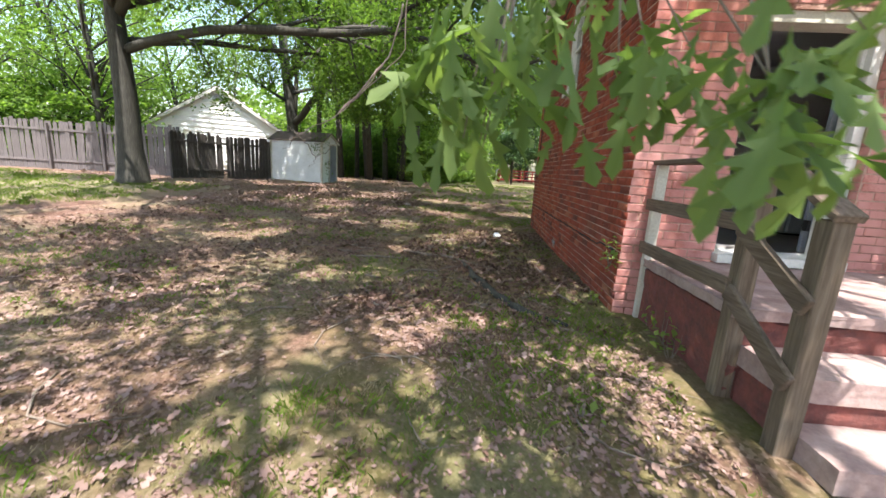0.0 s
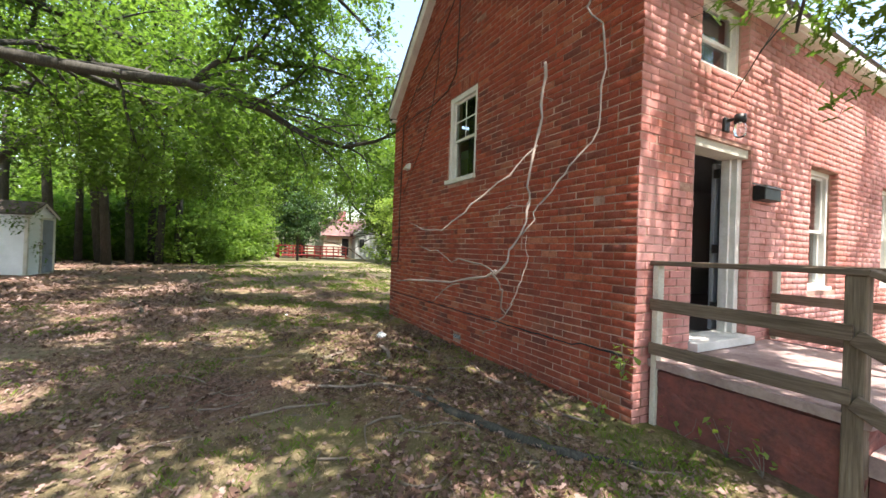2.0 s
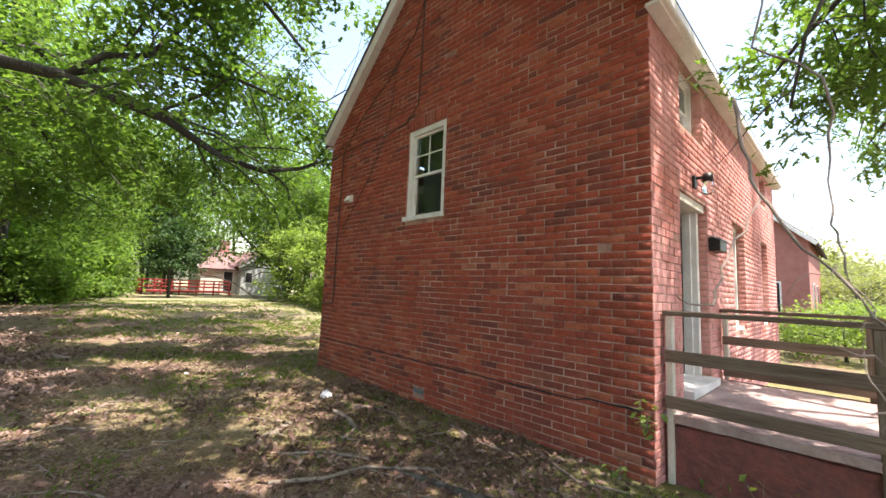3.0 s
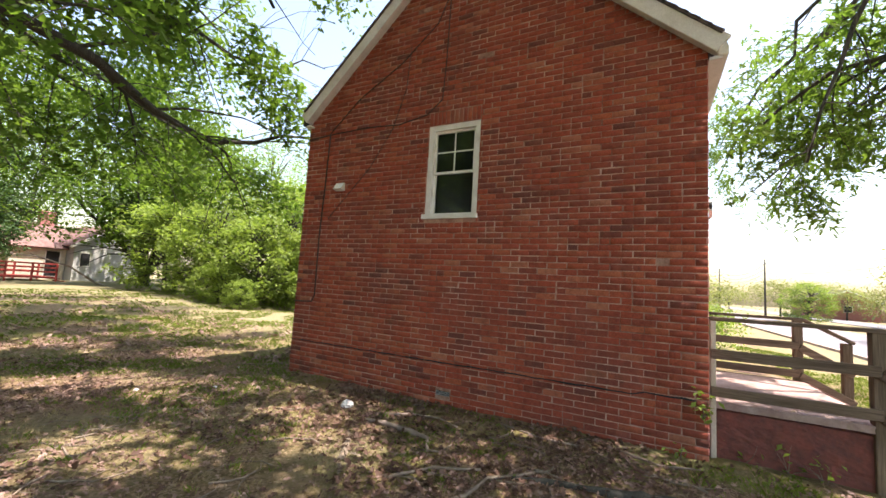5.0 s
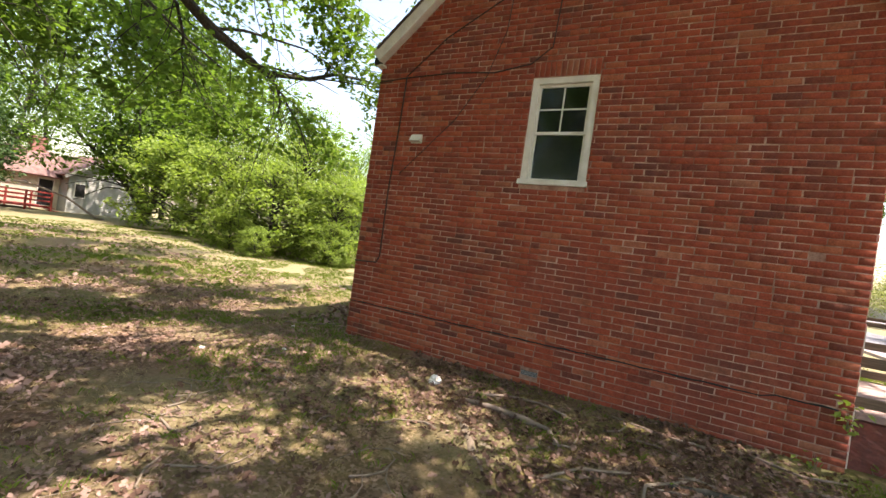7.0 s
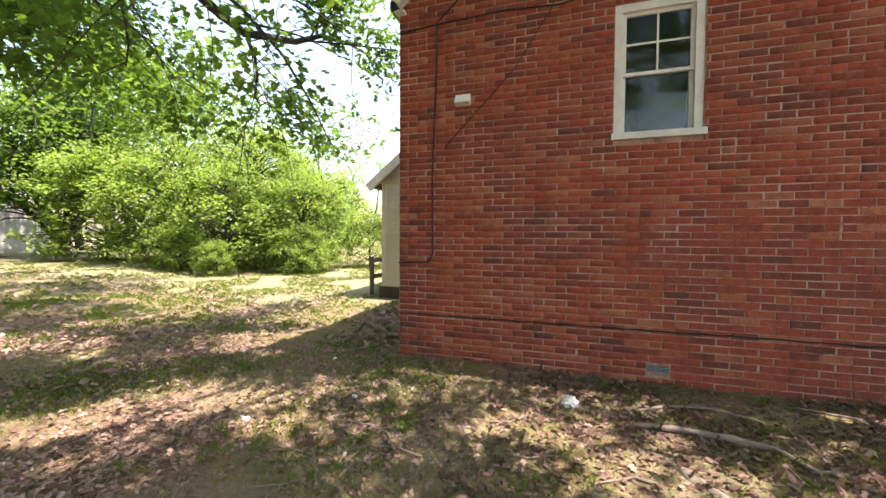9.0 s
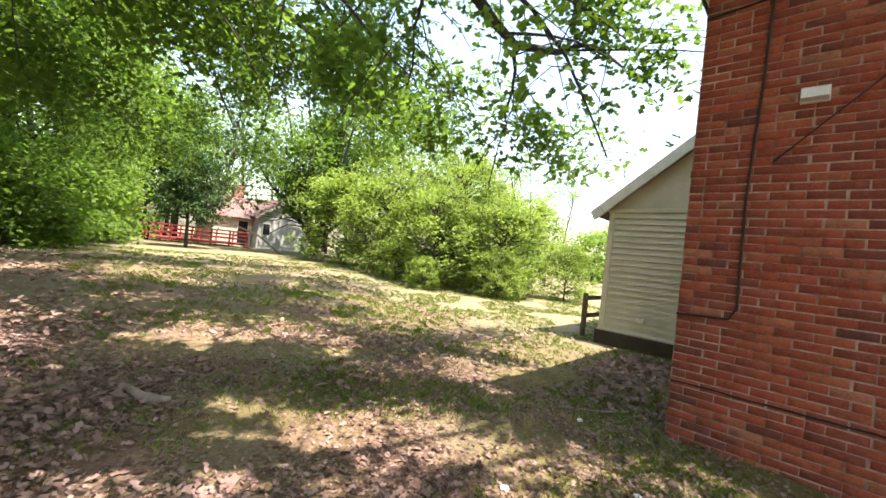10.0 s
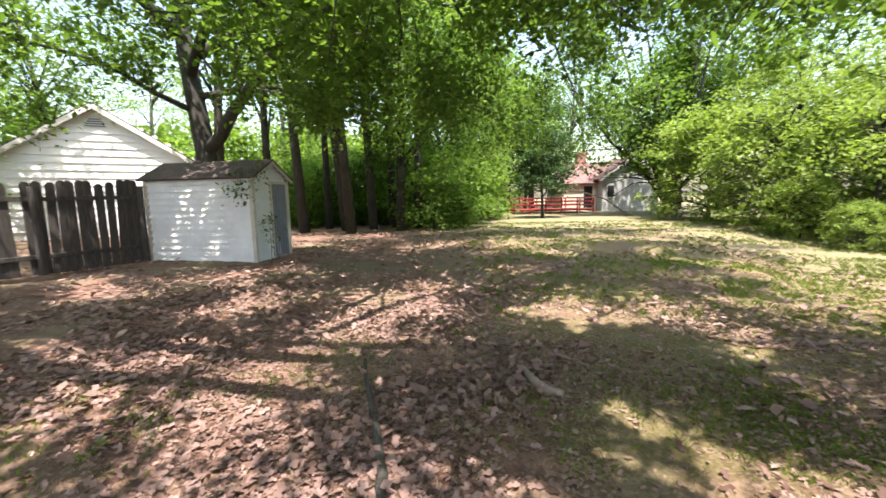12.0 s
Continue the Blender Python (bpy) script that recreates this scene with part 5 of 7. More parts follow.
def build_oak():
    bx, by = -11.1, 12.4
    b = (bx, by, gz(bx, by))
    trunk = [b, (bx, by, 1.6), (bx + 0.03, by, 3.0), (bx, by - 0.1, 5.5), (bx - 0.1, by, 9)]
    limbs = [
        ([(bx, by, 4.6), (-9.0, 12.0, 5.0), (-6.5, 11.6, 5.15), (-4.2, 11.2, 5.0), (-2.1, 11.1, 5.1), (-0.66, 11.1, 4.75), (0.1, 11.1, 4.42), (1.15, 11.2, 4.25), (2.5, 11.2, 4.85), (4.2, 11.2, 5.3)], 0.15, 0.02),
        ([(-2.1, 11.1, 5.1), (-1.1, 11.1, 5.96), (-0.45, 11.1, 6.9), (-0.2, 11.3, 7.6), (0.6, 11.8, 8.6)], 0.06, 0.02),
        ([(-1.1, 11.1, 5.96), (0.37, 11.1, 6.0), (1.2, 11.1, 5.94), (2.4, 11.1, 6.4), (3.6, 11.2, 7.0)], 0.045, 0.012),
        ([(bx, by, 5.6), (-8.5, 11.0, 7.0), (-5.5, 9.8, 7.8), (-3.0, 9.2, 8.0), (-0.5, 9.4, 7.6), (1.4, 10.3, 6.8)], 0.18, 0.03),
        ([(bx, by, 5.8), (-9.0, 9.0, 7.4), (-6.5, 7.0, 8.3), (-4.2, 5.6, 8.8), (-1.6, 4.9, 8.9), (0.4, 4.8, 8.8)], 0.18, 0.03),
        ([(bx, by, 6.2), (-8.5, 10.6, 9.2), (-5.0, 9.6, 10.6), (-1.5, 9.0, 11.0), (2, 9.0, 11.2)], 0.18, 0.03),
        ([(bx, by, 5.9), (-9.5, 14.5, 7.4), (-6.4, 16.2, 8.2), (-3.0, 17.0, 7.8), (0.3, 17.0, 6.6), (2.4, 16.4, 5.6)], 0.18, 0.03),
        ([(bx, by, 7.0), (-8, 13.6, 10.2), (-4, 13.6, 11.4), (0, 13.4, 11.4), (3, 13.4, 10.4)], 0.16, 0.03),
        ([(bx, by, 6.4), (-10.6, 8.6, 8.2), (-9.4, 5.0, 8.8), (-7.4, 2.6, 8.6), (-5.0, 1.6, 8.0)], 0.18, 0.03),
        ([(bx, by, 8.0), (-8.6, 9.0, 11.4), (-5.4, 5.4, 12.2), (-2.4, 3.0, 12.0), (0.2, 2.0, 11.4)], 0.16, 0.03),
        ([(bx, by, 7.0), (-14, 13, 9.5), (-17, 14, 10.4)], 0.18, 0.03),
        ([(-4.2, 11.2, 5.0), (-3.0, 12.6, 5.6), (-1.2, 14.0, 6.0), (0.9, 14.8, 5.9), (2.8, 15.0, 5.4)], 0.08, 0.02),
        ([(-6.5, 11.6, 5.15), (-5.2, 13.4, 6.0), (-3.4, 15.0, 6.5), (-1.0, 16.2, 6.2)], 0.08, 0.02),
        ([(-4.2, 11.2, 5.0), (-3.4, 13.4, 5.3), (-2.6, 15.4, 5.2), (-1.8, 17.0, 4.6)], 0.07, 0.015),
        ([(-1.2, 14.0, 6.0), (1.0, 16.0, 6.6), (3.4, 17.4, 6.4), (5.4, 18.0, 5.6)], 0.07, 0.015),
        ([(-1.0, 11.4, 8.6), (0.6, 14.6, 8.8), (2.6, 17.4, 8.4), (4.6, 19.6, 7.4)], 0.08, 0.02),
        ([(-9.0, 9.0, 7.4), (-6.6, 5.4, 7.0), (-4.6, 3.2, 7.0), (-2.8, 1.8, 7.4)], 0.1, 0.02),
        ([(-6.5, 7.0, 8.3), (-4.0, 7.2, 7.6), (-2.0, 7.6, 7.2), (-0.2, 8.2, 7.0)], 0.07, 0.02),
        ([(-9.0, 9.0, 7.4), (-7.0, 8.2, 6.6), (-4.8, 7.2, 6.2), (-3.0, 6.4, 6.2)], 0.08, 0.02),
        ([(bx, by, 4.9), (-9.6, 14.6, 5.6), (-7.2, 17.2, 6.0), (-4.6, 19.2, 5.8), (-1.8, 20.4, 5.0)], 0.14, 0.02),
        ([(bx, by, 6.0), (-12.6, 10.6, 7.4), (-13.8, 8.4, 8.0), (-14.4, 6.0, 7.8)], 0.16, 0.03),
        # the next eleven limbs are added to shade yard, shed and fence
        ([(-6.5, 7.0, 8.3), (-4.4, 4.4, 9.0), (-2.2, 3.0, 9.4), (0.2, 2.6, 9.2)], 0.08, 0.02),
        ([(-4.2, 5.6, 8.8), (-2.6, 4.2, 8.4), (-0.8, 3.4, 8.0), (1.1, 3.0, 8.0)], 0.07, 0.02),
        ([(-2.6, 4.2, 8.4), (-1.2, 2.4, 7.6), (0.4, 1.8, 7.2), (1.4, 1.6, 7.0)], 0.05, 0.02),
        ([(bx, by, 7.0), (-9.6, 13.6, 8.6), (-7.6, 14.2, 9.2), (-5.6, 14.6, 9.4)], 0.1, 0.02),
        ([(bx, by, 5.8), (-9.5, 11.2, 7.6), (-7.4, 10.6, 8.4), (-5.6, 10.8, 8.8)], 0.1, 0.02),
        ([(-9.5, 11.2, 7.6), (-8.6, 9.6, 8.4), (-7.4, 8.2, 9.0)], 0.06, 0.02),
        ([(bx, by, 6.5), (-10.2, 13.4, 8.4), (-9.2, 14.8, 9.4)], 0.08, 0.02),
        ([(bx, by, 7.0), (-11.8, 13.0, 8.8), (-12.4, 14.2, 9.8)], 0.08, 0.02),
        ([(-4.2, 5.6, 8.8), (-2.0, 6.2, 9.6), (0.2, 6.4, 9.8), (1.6, 6.0, 10.2)], 0.08, 0.02),
        ([(-1.6, 4.9, 8.9), (-0.4, 3.6, 9.0), (0.8, 2.4, 9.0), (1.8, 1.6, 8.8)], 0.06, 0.02),
        ([(-3.0, 9.2, 8.0), (-1.0, 7.6, 9.2), (0.8, 6.6, 10.4), (2.4, 6.4, 10.8)], 0.07, 0.02),
        ([(-3.0, 17.0, 7.8), (-1.5, 19.5, 7.6), (0.5, 21.5, 6.6), (1.6, 22.5, 5.2)], 0.08, 0.02),
        ([(-1.5, 19.5, 7.6), (1.5, 20.5, 8.6), (3.5, 21.5, 9.0), (5.0, 22.0, 8.2)], 0.06, 0.02),
        ([(-4.6, 19.2, 5.8), (-3.0, 21.0, 5.4), (-1.5, 22.5, 4.8), (-0.4, 23.2, 4.2)], 0.06, 0.015),
        ([(-3.0, 9.2, 8.0), (-1.4, 10.2, 7.2), (0.0, 10.9, 6.6), (1.0, 11.3, 6.4)], 0.05, 0.015),
        ([(-2.1, 11.1, 5.1), (-1.4, 12.4, 6.0), (0.2, 13.4, 6.8), (1.6, 13.8, 7.2)], 0.05, 0.015),
        ([(-3.4, 13.4, 5.3), (-3.2, 15.5, 5.0), (-3.4, 17.2, 4.3)], 0.05, 0.012),
        ([(-5.2, 13.4, 6.0), (-4.8, 15.6, 5.2), (-4.6, 17.4, 4.4)], 0.05, 0.012),
        ([(-0.66, 11.1, 4.75), (-0.2, 11.5, 4.6), (0.2, 11.9, 4.2), (0.4, 12.2, 3.7)], 0.03, 0.008),
        ([(1.15, 11.2, 4.25), (1.5, 11.6, 4.3), (2.0, 12.0, 4.0), (2.3, 12.2, 3.7)], 0.03, 0.008),
    ]
    tree("oak_tree", b, trunk, 0.44, limbs, "large old oak with a thick dark trunk and long level limbs", 11, n_sub=12, sub_len=2.5, n_twig=9, twig_len=0.8,
         per_twig=38, size=0.13, shape="notched", spread=0.2, start=0.16, skip=lambda p: near_walk(p) or p[2] < 3.3 or open_sky(p) or sunlit(p), fall=0.09)


def build_second_oak():
    bx, by = -9.8, 21.3
    b = (bx, by, gz(bx, by))
    trunk = [b, (bx, by, 2.0), (bx + 0.05, by, 3.4), (bx - 0.3, by + 0.1, 6.0), (bx - 0.7, by + 0.2, 10.0)]
    o = (bx + 0.05, by, 3.4)
    limbs = [
        ([o, (-8.4, 20.8, 4.5), (-7.0, 20.2, 5.8), (-5.8, 19.6, 7.2), (-4.0, 19.2, 8.4), (-1.6, 19.2, 9.0)], 0.2, 0.03),
        ([(bx - 0.2, by, 5.6), (-8.0, 19.6, 7.2), (-6.6, 17.4, 8.2), (-5.6, 15.4, 8.4)], 0.16, 0.03),
        ([(bx - 0.3, by, 6.0), (-8.0, 22.6, 8.0), (-5.0, 23.6, 9.0), (-2.0, 24.0, 8.6), (0.4, 23.6, 7.4)], 0.16, 0.03),
        ([(bx - 0.3, by, 6.6), (-11.6, 20.0, 8.6), (-13.4, 18.4, 9.0), (-15.4, 17.6, 8.6)], 0.16, 0.03),
        ([(bx - 0.5, by, 8.0), (-9.6, 18.6, 10.6), (-8.4, 15.8, 11.6)], 0.14, 0.03),
        ([(bx, by, 5.0), (-8.2, 23.0, 5.6), (-6.2, 25.0, 5.4), (-4.4, 26.6, 4.6)], 0.1, 0.02),
        ([(-5.8, 19.6, 7.2), (-4.2, 20.6, 6.6), (-2.6, 21.6, 5.8), (-1.2, 22.4, 5.0)], 0.07, 0.02),
        ([(bx - 0.2, by, 4.6), (-10.8, 19.4, 5.4), (-11.8, 17.6, 5.4)], 0.09, 0.02),
    ]
    tree("shade_tree", b, trunk, 0.4, limbs, "old forked shade tree behind the shed", 47, n_sub=11, sub_len=2.5, n_twig=8, twig_len=0.9, per_twig=26, size=0.17, shape="kite", spread=0.24, start=0.2, fall=0.08, skip=sunlit)


def build_unseen_tree():
    """An added, unseen tree whose crown shades the yard behind the walk's start."""
    b = (-6.2, -4.6, gz(-6.2, -4.6))
    o = (-6.1, -4.5, 3.6)
    limbs = [([o, (-4.6, -3.2, 5.4), (-3.0, -1.6, 6.8), (-1.8, 0.0, 7.6), (-1.0, 1.2, 7.8)], 0.15, 0.03), ([o, (-6.2, -3.0, 5.6), (-5.6, -1.0, 7.2), (-4.8, 0.8, 7.8)], 0.15, 0.03), ([o, (-4.4, -4.2, 5.2), (-2.2, -3.4, 6.6), (-0.4, -2.6, 7.2)], 0.14, 0.03),
             ([o, (-7.6, -2.8, 6.0), (-8.2, -0.4, 7.4), (-8.0, 1.6, 7.8)], 0.14, 0.03), ([o, (-3.4, -3.0, 6.4), (-0.8, -1.6, 8.0), (1.0, -0.6, 8.4)], 0.13, 0.03), ([o, (-3.8, -1.8, 6.8), (-1.6, -0.4, 8.4), (0.2, 1.0, 8.8)], 0.13, 0.03), ([(-6.1, -4.5, 4.8), (-4.8, -2.4, 7.8), (-3.4, -0.2, 9.2), (-2.4, 1.8, 9.6)], 0.14, 0.03), ([o, (-3.6, -4.8, 5.8), (-1.6, -5.2, 7.0), (0.0, -5.0, 7.4)], 0.12, 0.03)]
    tree("yard_tree", b, [b, (-6.2, -4.6, 1.8), o, (-6.1, -4.5, 6.5)], 0.3, limbs, "leafy oak at the side of the front yard", 53, n_sub=8, sub_len=2.0, n_twig=5, twig_len=0.8, per_twig=13, size=0.2, shape="kite", spread=0.2, start=0.25, skip=lambda p: near_walk(p) or sunlit(p))


def build_front_tree():
    b = (3.4, -5.6, gz(3.4, -5.6))
    trunk = [b, (3.4, -5.6, 1.4), (3.3, -5.5, 3.0), (3.2, -5.3, 5.0)]
    o = trunk[2]
    limbs = [
        ([o, (2.6, -3.6, 4.8), (2.2, -1.8, 5.6), (2.3, 0.0, 5.8), (2.7, 1.4, 5.2), (2.9, 2.2, 4.5)], 0.11, 0.012),
        ([o, (3.4, -3.2, 4.6), (3.3, -1.2, 5.4), (3.0, 0.8, 5.4), (2.9, 2.2, 4.7), (3.3, 2.9, 4.2)], 0.1, 0.012),
        ([o, (1.6, -3.4, 4.6), (1.2, -1.4, 5.4), (1.4, 0.2, 5.2), (1.7, 0.9, 4.1), (1.9, 1.0, 3.1)], 0.1, 0.012),
        ([o, (2.9, -4.0, 4.8), (1.8, -2.6, 5.6), (0.9, -1.6, 5.4), (0.5, -0.9, 4.9)], 0.06, 0.012),
        ([o, (4.6, -3.6, 5.0), (5.2, -1.6, 5.8), (5.6, 0.2, 5.8), (5.8, 1.4, 5.0)], 0.1, 0.012),
        # the next five limbs are added overhead, unseen, to shade the start
        ([o, (1.0, -4.4, 4.4), (-0.8, -3.4, 6.2), (-2.6, -2.2, 7.2), (-4.0, -0.8, 7.4)], 0.11, 0.02),
        ([o, (1.8, -4.0, 5.6), (0.4, -2.2, 7.4), (-0.8, -0.2, 8.2), (-1.4, 1.6, 8.0)], 0.11, 0.02),
        ([trunk[3], (2.8, -2.8, 7.6), (2.4, -0.6, 8.8), (2.0, 1.4, 8.8)], 0.1, 0.02),
        ([trunk[3], (1.6, -4.0, 7.4), (-0.4, -3.2, 8.6), (-2.4, -3.0, 9.0)], 0.1, 0.02),
        ([trunk[3], (2.0, -3.4, 7.0), (0.6, -1.4, 8.0), (-0.4, 0.4, 8.2)], 0.1, 0.02),
        ([(2.2, -1.8, 5.6), (2.6, 0.2, 5.4), (3.1, 1.6, 4.7), (3.9, 2.3, 4.0)], 0.05, 0.01),
        ([(3.0, 0.8, 5.4), (3.3, 1.0, 5.9), (3.0, 1.0, 4.9), (2.75, 1.0, 3.9), (2.5, 1.0, 2.9), (1.95, 1.0, 2.3)], 0.03, 0.008),
        ([trunk[3], (4.4, -3.0, 6.4), (5.6, -1.0, 6.6), (6.6, 0.6, 5.6), (7.0, 1.6, 4.4)], 0.1, 0.012),
        ([trunk[3], (6.2, -3.6, 6.0), (8.4, -1.6, 6.6), (9.8, 0.4, 6.0), (10.4, 1.6, 5.0)], 0.1, 0.012),
        ([trunk[3], (5.0, -2.0, 7.6), (6.4, 0.4, 7.8), (7.4, 2.0, 6.8), (8.0, 2.6, 5.8)], 0.1, 0.012),
        ([(3.6, -3.4, 6.6), (4.4, -1.2, 7.0), (5.2, 0.6, 6.0), (5.6, 1.8, 4.6), (5.4, 2.2, 3.9)], 0.06, 0.01),
        ([trunk[3], (3.6, -3.4, 6.6), (3.8, -1.2, 7.6), (4.0, 0.8, 7.4), (4.2, 2.2, 6.2), (4.2, 2.6, 5.2)], 0.09, 0.012),
        ([(6.4, 0.4, 7.8), (8.6, 1.0, 7.6), (10.6, 1.8, 6.8), (12.2, 2.2, 5.8)], 0.06, 0.012),
        ([(4.4, -1.2, 7.0), (3.4, 0.6, 6.6), (2.6, 1.9, 5.6), (2.3, 2.5, 4.4), (2.2, 2.7, 3.4)], 0.05, 0.01),
        ([o, (2.2, -3.6, 3.6), (1.5, -1.8, 3.5), (1.1, -0.4, 3.2), (0.85, 0.5, 2.75), (0.6, 1.15, 2.35)], 0.03, 0.005),
    ]
    tree("front_tree", b, trunk, 0.27, limbs, "pin oak in the front yard with low drooping boughs", 17, n_sub=11, sub_len=1.25, n_twig=8, twig_len=0.5,
         per_twig=15, size=0.13, shape="lobed", spread=0.1, start=0.3, skip=lambda p: near_walk(p) or sunlit(p) or bool(p[1] > 1.2 and p[0] < 2.5) or bool(p[2] < 3.0 and math.hypot(p[0] - 0.6, p[1] - 0.3) < 2.0), fall=0.12)


def low_bough():
    """The leafy ends of the bough that hangs low in front of the steps."""
    o = np.array((0.6, 1.15, 2.35))
    s = thing("leafy_bough", o, "low leafy oak bough with large lobed leaves", "branch")
    rng = np.random.default_rng(91)
    spots = []
    for c, sp, n in (((0.44, 0.64, 1.66), (0.1, 0.05, 0.09), 60), ((0.77, 0.76, 1.78), (0.08, 0.05, 0.07), 34), ((0.9, 0.54, 1.64), (0.07, 0.05, 0.09), 56), ((0.54, 1.12, 2.05), (0.14, 0.08, 0.12), 70)):
        c = np.array(c) - o
        for k in range(4):
            e = c + rng.normal(0, 1, 3) * np.array(sp) * 0.7
            st = np.array((0, 0, 0.0)) if k == 0 else c * 0.6 + (0, 0, 0.08)
            bm = bmesh.new()
            tube(bm, [st, (st + e) / 2 + rng.normal(0, 0.02, 3) + (0, 0, 0.08), e], [0.004, 0.003, 0.0012], 5)
            part("twig", bm, "twig", s)
        spots.append(c + rng.normal(0, 1, (n, 3)) * np.array(sp))
    spots = np.concatenate(spots)
    steps = np.concatenate([EYES[i] + (EYES[i + 1] - EYES[i]) * k / 6 for i in range(6) for k in range(6)]).reshape(-1, 3)
    far = np.array([np.min(np.linalg.norm(steps - (p + o), axis=1)) > 0.3 and p[2] + o[2] > 1.6 for p in spots])
    leaves("leaves", spots[far], 0.112, "leaf_low", rng, "lobed", s, droop=0.95)


def shed_ivy():
    """Leafy vine hanging over the shed's corner, and a weed by its door."""
    for (x, y, z), sp, n, sz in (((-6.98, 17.86, gz(-6.8, 17.9) + 1.72), (0.2, 0.05, 0.24), 120, 0.1), ((-6.66, 18.2, gz(-6.8, 17.9) + 2.05), (0.04, 0.2, 0.16), 45, 0.08), ((-6.6, 18.3, gz(-6.6, 18.3) + 0.7), (0.08, 0.22, 0.2), 60, 0.09)):
        rng = np.random.default_rng(int(n))
        s = thing("ivy", (x, y, z), "dark green ivy hanging on the corner of the shed", "ivy")
        spots = rng.normal(0, 1, (n, 3)) * np.array(sp)
        bm = bmesh.new()
        for k in range(5):
            e = spots[k]
            tube(bm, [(0, 0, 0.35 if n > 50 else 0.15), e * 0.5 + np.array((0, 0, 0.1)), e], [0.006, 0.005, 0.002], 4)
        if z < 1.6:
            tube(bm, [(0, 0, gz(x, y) - z - 0.03), (0.02, 0, -0.3), (0, 0, 0.3)], [0.008, 0.007, 0.004], 4)
        part("vine", bm, "twig", s)
        leaves("leaves", spots, sz, "leaf", rng, "kite", s)


def dead_bough():
    o = Vector((0.09, 2.67, 2.88))
    s = thing("dead_bough", o, "bare grey dead bough hanging in the air", "branch")
    rng = np.random.default_rng(4)
    lines = [
        ([(0.55, 2.4, 4.3), (0.3, 2.6, 3.5), (0.09, 2.67, 2.88), (-0.03, 2.46, 2.63), (-0.05, 2.45, 2.49), (-0.04, 2.47, 2.26), (-0.2, 2.46, 2.1), (-0.3, 2.44, 1.99), (-0.38, 2.42, 1.91), (-0.46, 2.4, 1.83)], 0.012),
        ([(-0.107, 2.69, 2.59), (-0.15, 2.67, 2.4), (-0.22, 2.62, 2.2), (-0.32, 2.54, 2.05), (-0.38, 2.46, 1.95), (-0.46, 2.4, 1.83), (-0.56, 2.34, 1.77), (-0.645, 2.28, 1.712)], 0.014),
        ([(-0.14, 2.68, 2.44), (-0.08, 2.7, 2.43), (-0.05, 2.72, 2.44)], 0.004),
        ([(-0.645, 2.28, 1.712), (-0.7, 2.37, 1.69), (-0.81, 2.39, 1.69), (-0.87, 2.42, 1.685)], 0.009),
        ([(-0.645, 2.28, 1.712), (-0.59, 2.32, 1.65), (-0.56, 2.35, 1.59), (-0.58, 2.37, 1.55), (-0.61, 2.38, 1.53)], 0.006),
        ([(-0.56, 2.35, 1.59), (-0.5, 2.38, 1.62), (-0.44, 2.41, 1.68), (-0.42, 2.42, 1.76), (-0.43, 2.41, 1.83)], 0.005),
        ([(-0.645, 2.28, 1.712), (-0.68, 2.33, 1.745), (-0.74, 2.4, 1.765), (-0.79, 2.46, 1.785)], 0.006),
        ([(-0.22, 2.62, 2.19), (-0.32, 2.66, 2.08), (-0.48, 2.685, 1.946), (-0.576, 2.68, 1.853), (-0.64, 2.7, 1.85), (-0.7, 2.74, 1.87)], 0.009),
        ([(-0.7, 2.37, 1.69), (-0.75, 2.4, 1.65), (-0.78, 2.38, 1.63)], 0.005),
        ([(-0.38, 2.46, 1.95), (-0.44, 2.52, 1.92), (-0.5, 2.56, 1.87)], 0.004),
    ]
    for pts, r in lines:
        fine = []
        for p, q in zip(pts, pts[1:]):
            fine.extend(Vector(p).lerp(Vector(q), k / 3) - o + Vector(rng.normal(0, 0.006, 3)) for k in range(3))
        fine.append(Vector(pts[-1]) - o)
        n = len(fine)
        bm = bmesh.new()
        tube(bm, fine, [0.44 * r * (1 - 0.6 * i / (n - 1)) * rng.uniform(0.8, 1.3) for i in range(n)], 6, 0.3)
        part("stick", bm, "vine", s)


